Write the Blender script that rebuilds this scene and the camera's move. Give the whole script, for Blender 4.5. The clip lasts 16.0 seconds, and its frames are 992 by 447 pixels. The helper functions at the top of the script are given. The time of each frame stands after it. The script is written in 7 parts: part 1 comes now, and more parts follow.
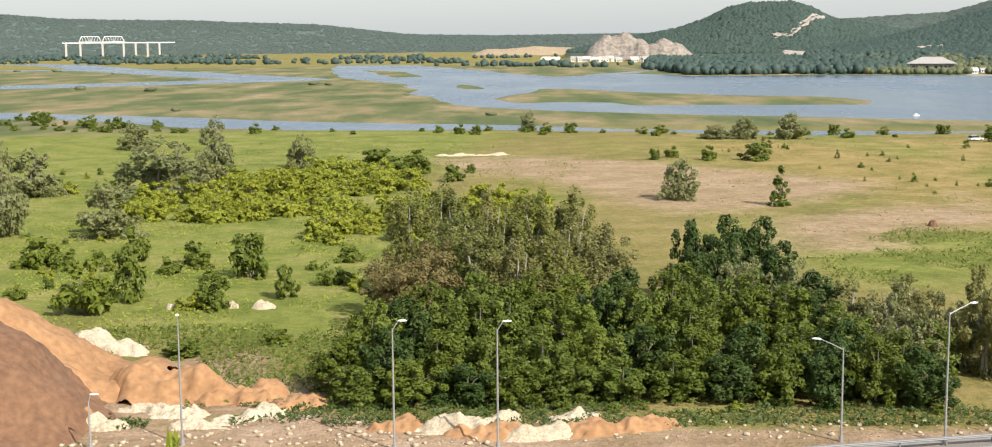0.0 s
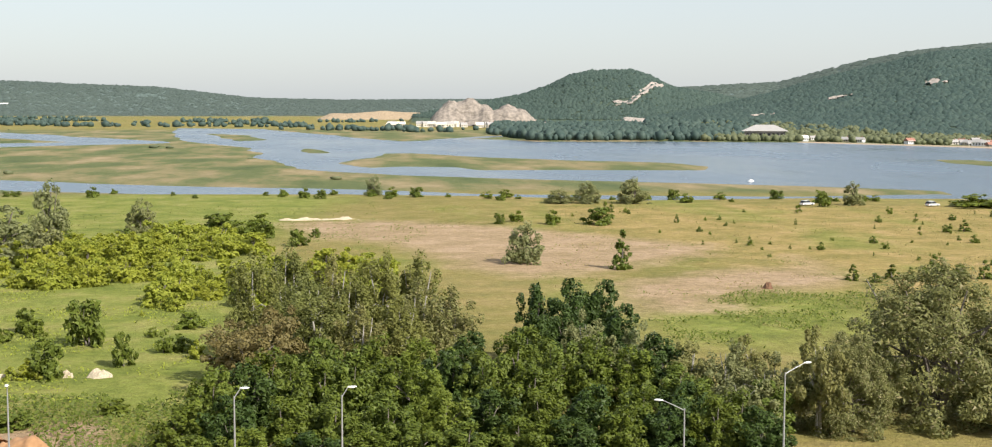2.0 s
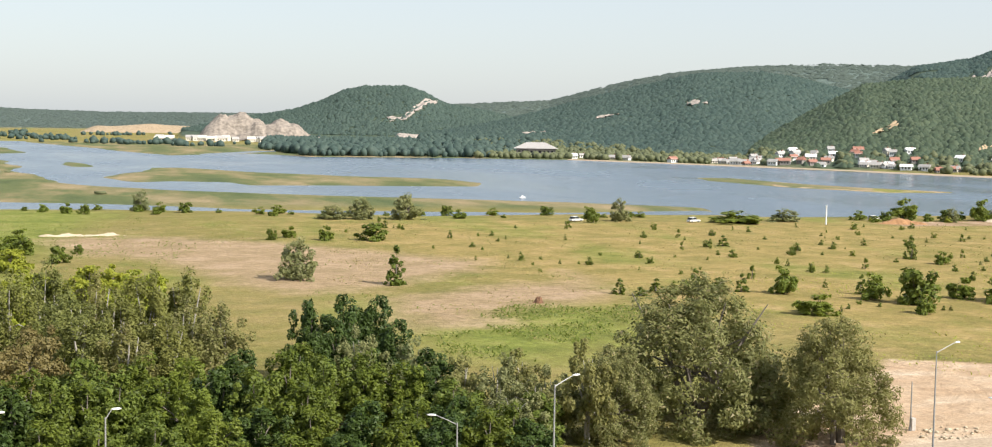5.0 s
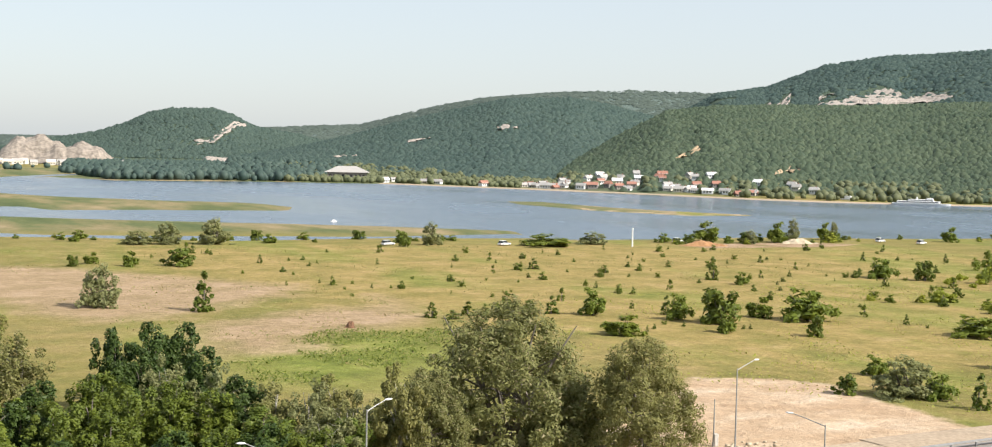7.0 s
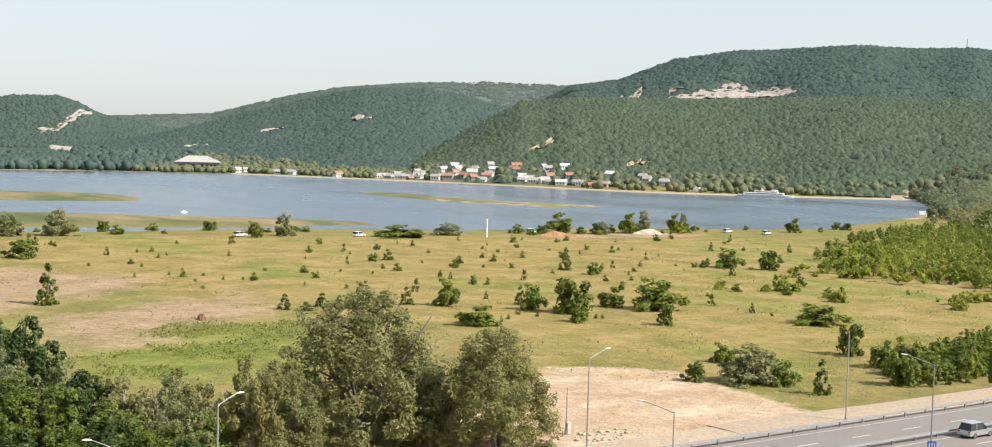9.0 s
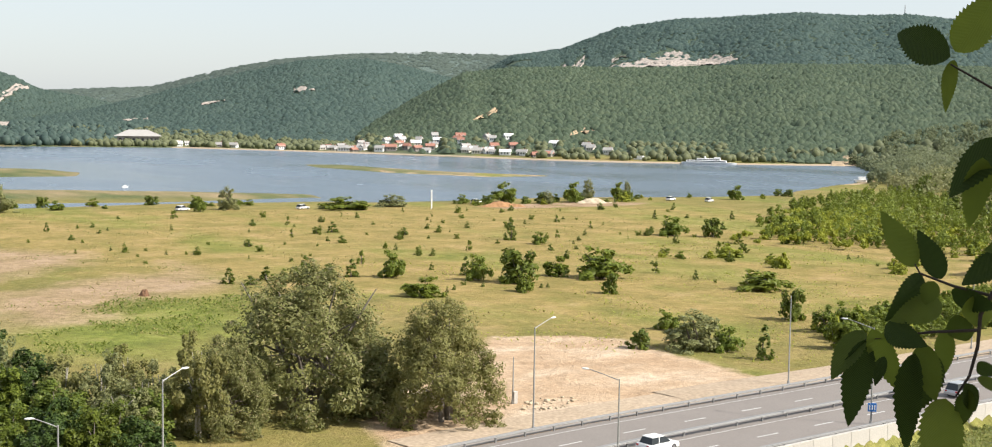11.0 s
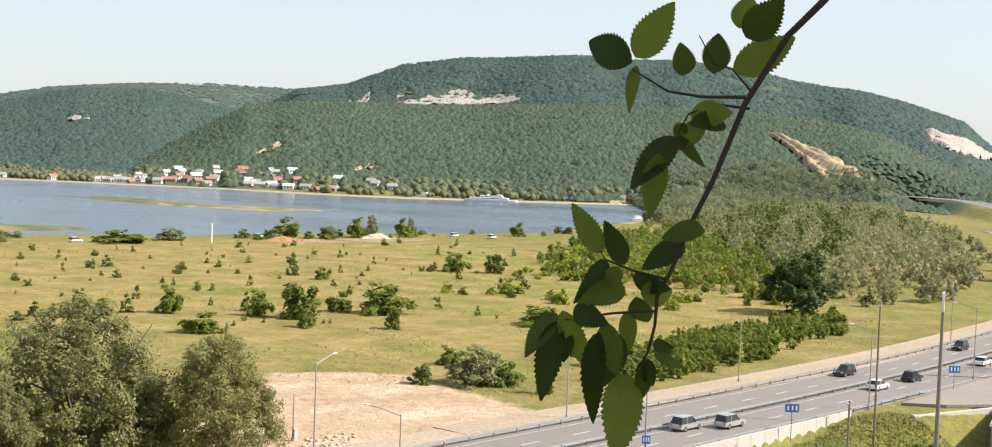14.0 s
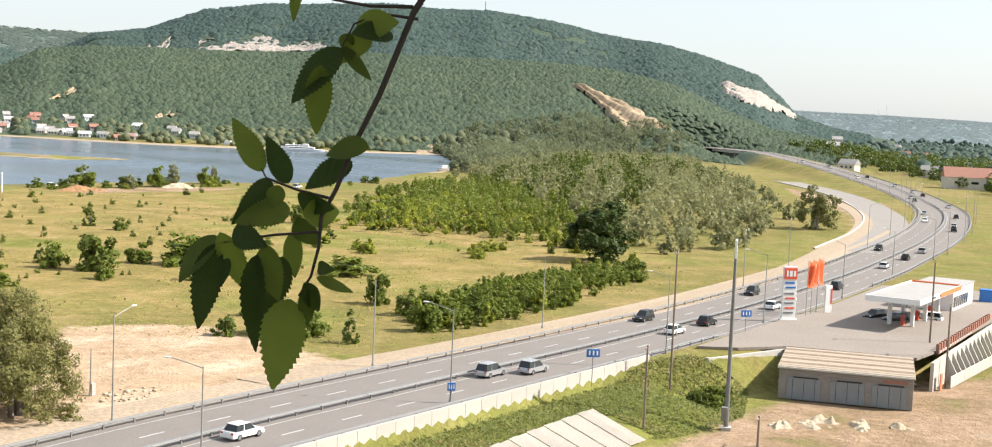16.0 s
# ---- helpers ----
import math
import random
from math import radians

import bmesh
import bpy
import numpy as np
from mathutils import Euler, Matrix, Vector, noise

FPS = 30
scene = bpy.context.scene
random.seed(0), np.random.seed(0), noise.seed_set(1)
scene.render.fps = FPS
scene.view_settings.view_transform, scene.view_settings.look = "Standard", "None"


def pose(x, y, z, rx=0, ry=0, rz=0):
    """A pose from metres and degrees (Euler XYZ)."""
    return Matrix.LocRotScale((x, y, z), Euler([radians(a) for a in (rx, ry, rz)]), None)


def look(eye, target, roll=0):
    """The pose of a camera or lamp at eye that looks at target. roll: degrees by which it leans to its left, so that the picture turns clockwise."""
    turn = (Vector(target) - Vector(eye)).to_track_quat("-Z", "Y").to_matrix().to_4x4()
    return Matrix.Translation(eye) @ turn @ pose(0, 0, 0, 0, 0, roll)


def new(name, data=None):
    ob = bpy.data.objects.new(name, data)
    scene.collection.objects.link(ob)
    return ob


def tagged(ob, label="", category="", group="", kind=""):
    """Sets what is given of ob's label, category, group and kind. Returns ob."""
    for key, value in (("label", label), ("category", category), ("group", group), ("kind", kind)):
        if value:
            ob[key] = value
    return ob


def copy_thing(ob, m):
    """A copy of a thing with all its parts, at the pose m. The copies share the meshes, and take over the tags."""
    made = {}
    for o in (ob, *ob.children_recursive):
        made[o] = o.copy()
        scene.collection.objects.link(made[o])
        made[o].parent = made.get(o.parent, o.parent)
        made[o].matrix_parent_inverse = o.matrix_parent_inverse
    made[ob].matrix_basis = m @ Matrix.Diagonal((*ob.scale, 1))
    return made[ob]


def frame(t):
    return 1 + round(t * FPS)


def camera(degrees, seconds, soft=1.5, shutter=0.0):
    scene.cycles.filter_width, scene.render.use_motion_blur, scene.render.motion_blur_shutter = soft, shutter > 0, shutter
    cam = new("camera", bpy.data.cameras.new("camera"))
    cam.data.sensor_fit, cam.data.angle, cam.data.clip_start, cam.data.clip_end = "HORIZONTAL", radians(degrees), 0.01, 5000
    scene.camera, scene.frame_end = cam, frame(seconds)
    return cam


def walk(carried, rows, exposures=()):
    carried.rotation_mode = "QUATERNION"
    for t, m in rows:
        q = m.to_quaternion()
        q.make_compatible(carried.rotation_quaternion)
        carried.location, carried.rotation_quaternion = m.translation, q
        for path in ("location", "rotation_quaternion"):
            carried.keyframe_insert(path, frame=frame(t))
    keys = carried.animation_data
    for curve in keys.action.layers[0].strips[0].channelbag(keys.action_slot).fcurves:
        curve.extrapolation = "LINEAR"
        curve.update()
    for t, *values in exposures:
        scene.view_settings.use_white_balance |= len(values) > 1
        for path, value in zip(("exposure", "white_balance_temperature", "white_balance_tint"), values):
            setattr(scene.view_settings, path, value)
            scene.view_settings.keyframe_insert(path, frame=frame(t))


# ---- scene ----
cam = camera(40.75, 16.0, soft=1.1)
EYE = 32.0
# seconds, yaw, pitch, roll, sideways x, y, z of the hand
ROWS = [
    (0.0, 0.00, -7.81, 0.43, -0.416, 0.257, 0.108),
    (0.5, -2.72, -7.91, 0.12, -0.404, 0.254, 0.108),
    (1.0, -5.14, -7.60, -0.13, -0.391, 0.251, 0.108),
    (1.5, -5.76, -6.08, -0.34, -0.379, 0.248, 0.108),
    (2.0, -6.58, -5.07, -0.14, -0.366, 0.245, 0.108),
    (2.5, -7.66, -4.49, -0.85, -0.354, 0.242, 0.108),
    (3.0, -8.84, -3.95, -0.89, -0.341, 0.239, 0.108),
    (3.5, -10.82, -3.72, -0.44, -0.329, 0.236, 0.108),
    (4.0, -12.76, -3.90, -0.59, -0.316, 0.233, 0.108),
    (4.2, -13.45, -4.03, -0.71, -0.311, 0.232, 0.108),
    (6.3, -21.78, -3.82, -0.76, -0.259, 0.219, 0.108),
    (6.5, -22.78, -3.45, -0.74, -0.254, 0.218, 0.108),
    (7.0, -24.27, -3.14, -1.14, -0.241, 0.215, 0.108),
    (7.5, -25.95, -3.07, -1.23, -0.229, 0.212, 0.108),
    (8.0, -27.77, -3.61, -1.53, -0.216, 0.209, 0.108),
    (8.5, -29.18, -3.72, -1.50, -0.204, 0.206, 0.108),
    (9.0, -30.48, -3.39, -1.49, -0.191, 0.203, 0.108),
    (9.2, -30.85, -3.47, -1.51, -0.186, 0.202, 0.108),
    (11.3, -33.19, -4.66, -0.81, -0.145, 0.060, 0.165),
    (11.5, -33.49, -4.16, -0.66, -0.130, 0.030, 0.169),
    (12.0, -35.31, -3.59, -1.01, -0.015, 0.045, 0.093),
    (12.5, -38.00, -2.87, -1.73, -0.043, 0.044, 0.127),
    (13.0, -40.36, -2.75, -1.90, -0.082, 0.037, 0.163),
    (13.5, -41.02, -3.07, -1.92, -0.107, -0.043, 0.026),
    (14.0, -42.08, -2.84, -2.02, -0.139, -0.006, 0.110),
    (14.5, -44.17, -3.41, -2.02, -0.042, -0.078, 0.010),
    (15.0, -45.73, -4.46, -2.17, -0.053, -0.018, 0.131),
    (15.5, -48.30, -4.57, -2.36, -0.017, -0.051, 0.082),
    (16.0, -50.33, -4.68, -2.50, 0.026, -0.066, 0.077),
]
walk(cam, [(t, pose(x, y, EYE + z, 90 + pitch, roll, yaw)) for t, yaw, pitch, roll, x, y, z in ROWS],
     exposures=[(0, 0.84), (3.5, 0.9), (9, 0.95), (12.5, 0.98), (14.5, 1.05), (16, 1.14)])

# ---- light ----
SUN_AZ, SUN_EL = 138.0, 40.0
world = bpy.data.worlds.new("sky")
scene.world = world
world.use_nodes = True
wn = world.node_tree.nodes
sky = wn.new("ShaderNodeTexSky")
sky.sky_type = "NISHITA"
sky.sun_disc = False
sky.sun_elevation, sky.sun_rotation = radians(SUN_EL), radians(SUN_AZ)
sky.air_density, sky.dust_density, sky.ozone_density = 1.0, 1.5, 1.0
wn["Background"].inputs[1].default_value = 0.115
veil = wn.new("ShaderNodeMix")
veil.data_type = "RGBA"
veil.inputs[0].default_value, veil.inputs[7].default_value = 0.7, (3.3, 3.5, 3.68, 1)
world.node_tree.links.new(sky.outputs[0], veil.inputs[6])
world.node_tree.links.new(veil.outputs[2], wn["Background"].inputs[0])
sun_way = Vector((math.sin(radians(SUN_AZ)) * math.cos(radians(SUN_EL)), math.cos(radians(SUN_AZ)) * math.cos(radians(SUN_EL)), math.sin(radians(SUN_EL))))
sun = new("sun", bpy.data.lights.new("sun", "SUN"))
sun.data.energy, sun.data.angle, sun.data.color = 4.2, radians(0.6), (1.0, 0.94, 0.85)
sun.matrix_world = look(sun_way * 100, (0, 0, 0))

# ---- materials ----
def material(name):
    m = bpy.data.materials.new(name)
    m.use_nodes = True
    n, l = m.node_tree.nodes, m.node_tree.links
    return m, n, l, n["Principled BSDF"]


def noise_tex(n, l, vec, scale, detail=4, rough=0.55):
    t = n.new("ShaderNodeTexNoise")
    t.inputs["Scale"].default_value, t.inputs["Detail"].default_value, t.inputs["Roughness"].default_value = scale, detail, rough
    l.new(vec, t.inputs["Vector"])
    return t.outputs["Fac"]


def ramp(n, l, fac, stops):
    r = n.new("ShaderNodeValToRGB")
    while len(r.color_ramp.elements) < len(stops):
        r.color_ramp.elements.new(0.5)
    for e, (p, c) in zip(r.color_ramp.elements, stops):
        e.position, e.color = p, (*c, 1)
    l.new(fac, r.inputs["Fac"])
    return r.outputs["Color"]


def mix(n, l, fac, a, b, kind="MIX"):
    m = n.new("ShaderNodeMix")
    m.data_type, m.blend_type = "RGBA", kind
    for socket, value in ((m.inputs[0], fac), (m.inputs[6], a), (m.inputs[7], b)):
        if isinstance(value, (int, float)):
            socket.default_value = value
        elif isinstance(value, tuple):
            socket.default_value = (*value, 1)
        else:
            l.new(value, socket)
    return m.outputs[2]


def calc(n, l, op, a, b=0.0, clamp=False):
    m = n.new("ShaderNodeMath")
    m.operation, m.use_clamp = op, clamp
    for socket, value in ((m.inputs[0], a), (m.inputs[1], b)):
        if isinstance(value, (int, float)):
            socket.default_value = value
        else:
            l.new(value, socket)
    return m.outputs[0]


def bump(n, l, height, strength, distance, p):
    b = n.new("ShaderNodeBump")
    b.inputs["Strength"].default_value, b.inputs["Distance"].default_value = strength, distance
    l.new(height, b.inputs["Height"])
    l.new(b.outputs[0], p.inputs["Normal"])


def surface(name, a, b, scale, rough=0.8, metal=0.0, fine=12.0, relief=0.0, wear=0.25):
    """Two tones at a coarse and a fine scale, with relief."""
    m, n, l, p = material(name)
    v = n.new("ShaderNodeTexCoord").outputs["Object"]
    coarse, grain = noise_tex(n, l, v, scale), noise_tex(n, l, v, scale * fine, 3)
    c = mix(n, l, coarse, a, b)
    c = mix(n, l, wear, c, ramp(n, l, grain, ((0.3, tuple(x * 0.45 for x in a)), (0.7, tuple(min(1, x * 1.35) for x in b)))))
    r = n.new("ShaderNodeObjectInfo").outputs["Random"]
    c = mix(n, l, calc(n, l, "MULTIPLY", r, 0.25), c, tuple(x * 0.75 for x in a))
    l.new(c, p.inputs["Base Color"])
    p.inputs["Roughness"].default_value, p.inputs["Metallic"].default_value = rough, metal
    if relief:
        bump(n, l, grain, 0.6, relief, p)
    return m


def leafage(name, dark, light, dry=None, through_light=0.42, gloss=0.55, patch_scale=0.35):
    """Leaves: each one its own tone, thin enough to let light through."""
    m, n, l, p = material(name)
    v = n.new("ShaderNodeTexCoord").outputs["Object"]
    island = n.new("ShaderNodeNewGeometry").outputs["Random Per Island"]
    each = n.new("ShaderNodeObjectInfo").outputs["Random"]
    patch = noise_tex(n, l, v, patch_scale, 3)
    f = calc(n, l, "ADD", calc(n, l, "MULTIPLY", island, 0.55), calc(n, l, "MULTIPLY", patch, 0.5))
    c = mix(n, l, f, dark, light)
    if dry:
        c = mix(n, l, calc(n, l, "GREATER_THAN", island, 0.9), c, dry)
    c = mix(n, l, calc(n, l, "MULTIPLY", each, 0.5), c, tuple((x * 0.6 + y * 0.5) * k for x, y, k in zip(dark, light, (1.15, 1.0, 0.8))))
    l.new(c, p.inputs["Base Color"])
    p.inputs["Roughness"].default_value = gloss
    p.inputs["Specular IOR Level"].default_value = 0.25
    t = n.new("ShaderNodeBsdfTranslucent")
    l.new(c, t.inputs["Color"])
    s = n.new("ShaderNodeMixShader")
    s.inputs[0].default_value = through_light
    l.new(p.outputs[0], s.inputs[1])
    l.new(t.outputs[0], s.inputs[2])
    l.new(s.outputs[0], n["Material Output"].inputs["Surface"])
    return m


def ground_material():
    m, n, l, p = material("meadow_ground")
    v = n.new("ShaderNodeNewGeometry").outputs["Position"]
    big, mid, fine = noise_tex(n, l, v, 0.012, 5), noise_tex(n, l, v, 0.09, 6, 0.65), noise_tex(n, l, v, 0.55, 5, 0.8)
    flat = n.new("ShaderNodeMapping")
    flat.inputs["Scale"].default_value = (1, 0.35, 1)
    l.new(v, flat.inputs["Vector"])
    streak = noise_tex(n, l, flat.outputs[0], 0.03, 6, 0.65)
    a, b = n.new("ShaderNodeVertexColor"), n.new("ShaderNodeVertexColor")
    a.layer_name, b.layer_name = "zone_a", "zone_b"
    sa, sb = n.new("ShaderNodeSeparateColor"), n.new("ShaderNodeSeparateColor")
    l.new(a.outputs["Color"], sa.inputs[0])
    l.new(b.outputs["Color"], sb.inputs[0])

    def mask(s, i, soft=0.5):
        raw = calc(n, l, "ADD", s.outputs[i], calc(n, l, "MULTIPLY", calc(n, l, "SUBTRACT", mid, 0.5), 0.9))
        raw = calc(n, l, "ADD", raw, calc(n, l, "MULTIPLY", calc(n, l, "SUBTRACT", fine, 0.5), 0.5))
        r = n.new("ShaderNodeMapRange")
        r.inputs[1].default_value, r.inputs[2].default_value = 0.5 - soft / 2, 0.5 + soft / 2
        l.new(raw, r.inputs[0])
        return r.outputs[0]
    tiny = noise_tex(n, l, v, 2.6, 3, 0.7)
    grass = ramp(n, l, big, ((0.3, (0.165, 0.165, 0.048)), (0.5, (0.255, 0.21, 0.072)), (0.68, (0.33, 0.25, 0.115))))
    grass = mix(n, l, 0.55, grass, ramp(n, l, mid, ((0.3, (0.115, 0.135, 0.035)), (0.52, (0.245, 0.205, 0.07)), (0.72, (0.38, 0.28, 0.14)))))
    lush = ramp(n, l, mid, ((0.3, (0.12, 0.155, 0.03)), (0.5, (0.205, 0.228, 0.052)), (0.66, (0.285, 0.265, 0.088)), (0.8, (0.37, 0.305, 0.14))))
    yellow = ramp(n, l, mid, ((0.3, (0.19, 0.17, 0.05)), (0.55, (0.33, 0.25, 0.095)), (0.75, (0.43, 0.305, 0.155))))
    reed = ramp(n, l, mid, ((0.28, (0.26, 0.195, 0.1)), (0.55, (0.38, 0.275, 0.17)), (0.75, (0.47, 0.345, 0.235))))
    marsh = ramp(n, l, streak, ((0.3, (0.075, 0.105, 0.045)), (0.46, (0.135, 0.155, 0.065)), (0.56, (0.24, 0.205, 0.105)), (0.7, (0.37, 0.285, 0.175))))
    sand = ramp(n, l, mid, ((0.3, (0.38, 0.255, 0.155)), (0.55, (0.52, 0.385, 0.26)), (0.75, (0.62, 0.5, 0.38))))
    scrape = n.new("ShaderNodeMapping")
    scrape.inputs["Scale"].default_value, scrape.inputs["Rotation"].default_value = (0.22, 0.5, 1), (0, 0, radians(-35))
    l.new(v, scrape.inputs["Vector"])
    sand = mix(n, l, 0.5, sand, ramp(n, l, noise_tex(n, l, scrape.outputs[0], 0.28, 6, 0.6), ((0.32, (0.36, 0.23, 0.13)), (0.5, (0.53, 0.385, 0.255)), (0.66, (0.7, 0.59, 0.46)))))
    earth = ramp(n, l, mid, ((0.28, (0.2, 0.2, 0.07)), (0.42, (0.3, 0.21, 0.125)), (0.6, (0.41, 0.29, 0.195)), (0.78, (0.48, 0.39, 0.3))))
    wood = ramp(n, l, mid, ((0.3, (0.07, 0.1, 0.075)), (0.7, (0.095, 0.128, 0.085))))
    c = grass
    c = mix(n, l, mask(sb, 1), c, yellow)
    patch = n.new("ShaderNodeMapRange")
    patch.inputs[1].default_value, patch.inputs[2].default_value, patch.inputs[4].default_value = 0.5, 0.62, 0.65
    l.new(streak, patch.inputs[0])
    c = mix(n, l, patch.outputs[0], c, lush)
    c = mix(n, l, mask(sb, 2), c, lush)
    c = mix(n, l, mask(sa, 0, 0.7), c, reed)
    c = mix(n, l, mask(sb, 0), c, marsh)
    c = mix(n, l, mask(sa, 2, 0.35), c, earth)
    c = mix(n, l, mask(sa, 1, 0.3), c, sand)
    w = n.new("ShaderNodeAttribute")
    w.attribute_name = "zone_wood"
    # distance haze painted into the remote ridges' ground as blue-grey
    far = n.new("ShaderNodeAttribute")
    far.attribute_name = "zone_haze"
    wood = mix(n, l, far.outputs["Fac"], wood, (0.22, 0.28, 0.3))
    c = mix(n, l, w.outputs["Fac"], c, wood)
    c = mix(n, l, 0.4, c, ramp(n, l, tiny, ((0.3, (0.45, 0.45, 0.45)), (0.7, (1.25, 1.25, 1.25)))), "MULTIPLY")
    c = mix(n, l, 0.55, c, ramp(n, l, fine, ((0.25, (0.3, 0.3, 0.3)), (0.75, (1.28, 1.28, 1.28)))), "MULTIPLY")
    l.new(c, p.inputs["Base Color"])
    p.inputs["Roughness"].default_value = 0.95
    p.inputs["Specular IOR Level"].default_value = 0.1
    bump(n, l, calc(n, l, "ADD", fine, mid), 1.0, 0.5, p)
    return m


def water_material():
    m, n, l, p = material("river_water")
    v = n.new("ShaderNodeNewGeometry").outputs["Position"]
    flat = n.new("ShaderNodeMapping")
    flat.inputs["Scale"].default_value = (1, 0.4, 1)
    l.new(v, flat.inputs["Vector"])
    wide = noise_tex(n, l, flat.outputs[0], 0.012, 4)
    c = ramp(n, l, wide, ((0.35, (0.055, 0.08, 0.11)), (0.65, (0.085, 0.12, 0.16))))
    l.new(c, p.inputs["Base Color"])
    r = n.new("ShaderNodeMapRange")
    r.inputs[1].default_value, r.inputs[2].default_value, r.inputs[3].default_value, r.inputs[4].default_value = 0.35, 0.65, 0.16, 0.3
    l.new(wide, r.inputs[0])
    l.new(r.outputs[0], p.inputs["Roughness"])
    p.inputs["IOR"].default_value = 1.33
    bump(n, l, noise_tex(n, l, v, 0.7, 3), 0.5, 0.25, p)
    return m


GROUND, WATER = ground_material(), water_material()
ASPHALT = surface("asphalt", (0.165, 0.146, 0.132), (0.215, 0.192, 0.175), 0.25, 0.9, fine=30, relief=0.01)
PALE_PAVING = surface("pale_paving", (0.22, 0.2, 0.18), (0.29, 0.265, 0.24), 0.08, 0.9, fine=25, relief=0.01)
PAINT = surface("road_paint", (0.42, 0.42, 0.41), (0.55, 0.55, 0.54), 2.0, 0.7)
CONCRETE = surface("concrete", (0.4, 0.375, 0.34), (0.52, 0.49, 0.45), 0.6, 0.9, relief=0.01)
STEEL = surface("galvanised_steel", (0.17, 0.17, 0.17), (0.24, 0.24, 0.235), 1.5, 0.6, 0.2)
POLE = surface("painted_pole", (0.27, 0.27, 0.26), (0.36, 0.36, 0.35), 0.7, 0.5, 0.2)
WOODPOLE = surface("old_timber", (0.16, 0.12, 0.09), (0.24, 0.19, 0.15), 1.2, 0.9)
BARK = surface("bark", (0.13, 0.11, 0.09), (0.22, 0.19, 0.16), 2.0, 0.95, relief=0.02)
PALEBARK = surface("pale_bark", (0.3, 0.28, 0.24), (0.42, 0.39, 0.34), 2.0, 0.9, relief=0.02)
WHITE = surface("white_paint", (0.74, 0.74, 0.73), (0.82, 0.82, 0.81), 0.5, 0.6, wear=0.08)
RED = surface("red_paint", (0.62, 0.08, 0.04), (0.72, 0.11, 0.06), 0.6, 0.5, wear=0.1)
ORANGE = surface("orange_cloth", (0.8, 0.17, 0.05), (0.9, 0.22, 0.08), 0.6, 0.7, wear=0.08)
BLUE = surface("sign_blue", (0.02, 0.14, 0.45), (0.03, 0.18, 0.55), 0.8, 0.5, wear=0.08)
DARK = surface("dark_plastic", (0.02, 0.02, 0.02), (0.04, 0.04, 0.04), 2.0, 0.5)
BLOCK = surface("weathered_block", (0.2, 0.185, 0.17), (0.33, 0.305, 0.28), 0.7, 0.95, relief=0.02)
TIMBER = surface("grey_boards", (0.3, 0.24, 0.18), (0.46, 0.38, 0.29), 0.8, 0.95)
GATE = surface("grey_steel_gate", (0.2, 0.23, 0.26), (0.3, 0.33, 0.36), 0.8, 0.6, 0.3)
ROOFRED = surface("rusty_roof", (0.27, 0.12, 0.085), (0.36, 0.18, 0.13), 0.5, 0.8)
ROOFGREY = surface("grey_roof", (0.28, 0.27, 0.26), (0.4, 0.38, 0.36), 0.5, 0.8)
ROCK = surface("quarry_rock", (0.16, 0.135, 0.105), (0.34, 0.29, 0.245), 0.02, 0.95, fine=9, relief=2.0, wear=0.6)
CHALK = surface("pale_cliff", (0.22, 0.19, 0.16), (0.42, 0.37, 0.33), 0.03, 0.95, fine=9, relief=2.0, wear=0.5)
OCHRE = surface("ochre_cliff", (0.26, 0.19, 0.11), (0.42, 0.32, 0.21), 0.02, 0.95, fine=12, relief=2.0, wear=0.5)
ORANGE_EARTH = surface("orange_clay", (0.22, 0.105, 0.04), (0.43, 0.25, 0.125), 0.2, 0.95, fine=7, relief=0.06, wear=0.3)
BROWN_EARTH = surface("brown_soil", (0.11, 0.052, 0.026), (0.23, 0.125, 0.068), 0.2, 0.95, fine=7, relief=0.06, wear=0.35)
RUBBLE = surface("white_rubble", (0.33, 0.25, 0.155), (0.56, 0.49, 0.37), 0.5, 0.95, fine=9, relief=0.15, wear=0.4)
LEAF_GREEN = leafage("green_leaves", (0.026, 0.05, 0.006), (0.15, 0.188, 0.024), through_light=0.25)
LEAF_MID = leafage("mid_green_leaves", (0.07, 0.11, 0.016), (0.22, 0.265, 0.042), through_light=0.4)
LEAF_DEEP = leafage("deep_green_leaves", (0.018, 0.04, 0.008), (0.072, 0.112, 0.022), through_light=0.22)
LEAF_FRESH = leafage("fresh_green_leaves", (0.17, 0.215, 0.022), (0.37, 0.395, 0.06))
LEAF_WILLOW = leafage("willow_leaves", (0.115, 0.132, 0.042), (0.285, 0.28, 0.105), (0.33, 0.29, 0.15))
LEAF_OLIVE = leafage("olive_birch_leaves", (0.1, 0.122, 0.03), (0.25, 0.262, 0.08), through_light=0.4)
LEAF_SILVER = leafage("silvery_leaves", (0.15, 0.175, 0.07), (0.3, 0.315, 0.15), through_light=0.45)
LEAF_GRASSY = leafage("meadow_bush_leaves", (0.045, 0.078, 0.012), (0.175, 0.215, 0.035), through_light=0.3)
LEAF_BROWN = leafage("brownish_leaves", (0.14, 0.125, 0.045), (0.25, 0.21, 0.085))
# hill leaves paler and bluer than near ones, painting haze into their colour
LEAF_HAZE_FAR = leafage("hazed_hill_leaves", (0.055, 0.1, 0.076), (0.175, 0.225, 0.142), through_light=0.5, patch_scale=0.012)
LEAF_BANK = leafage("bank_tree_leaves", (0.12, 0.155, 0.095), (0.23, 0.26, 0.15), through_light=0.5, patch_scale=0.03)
# dark woods, with a blue tint painted in for haze
LEAF_HAZE_DIM = leafage("hazed_dark_leaves", (0.06, 0.108, 0.105), (0.132, 0.19, 0.158), through_light=0.5, patch_scale=0.008)
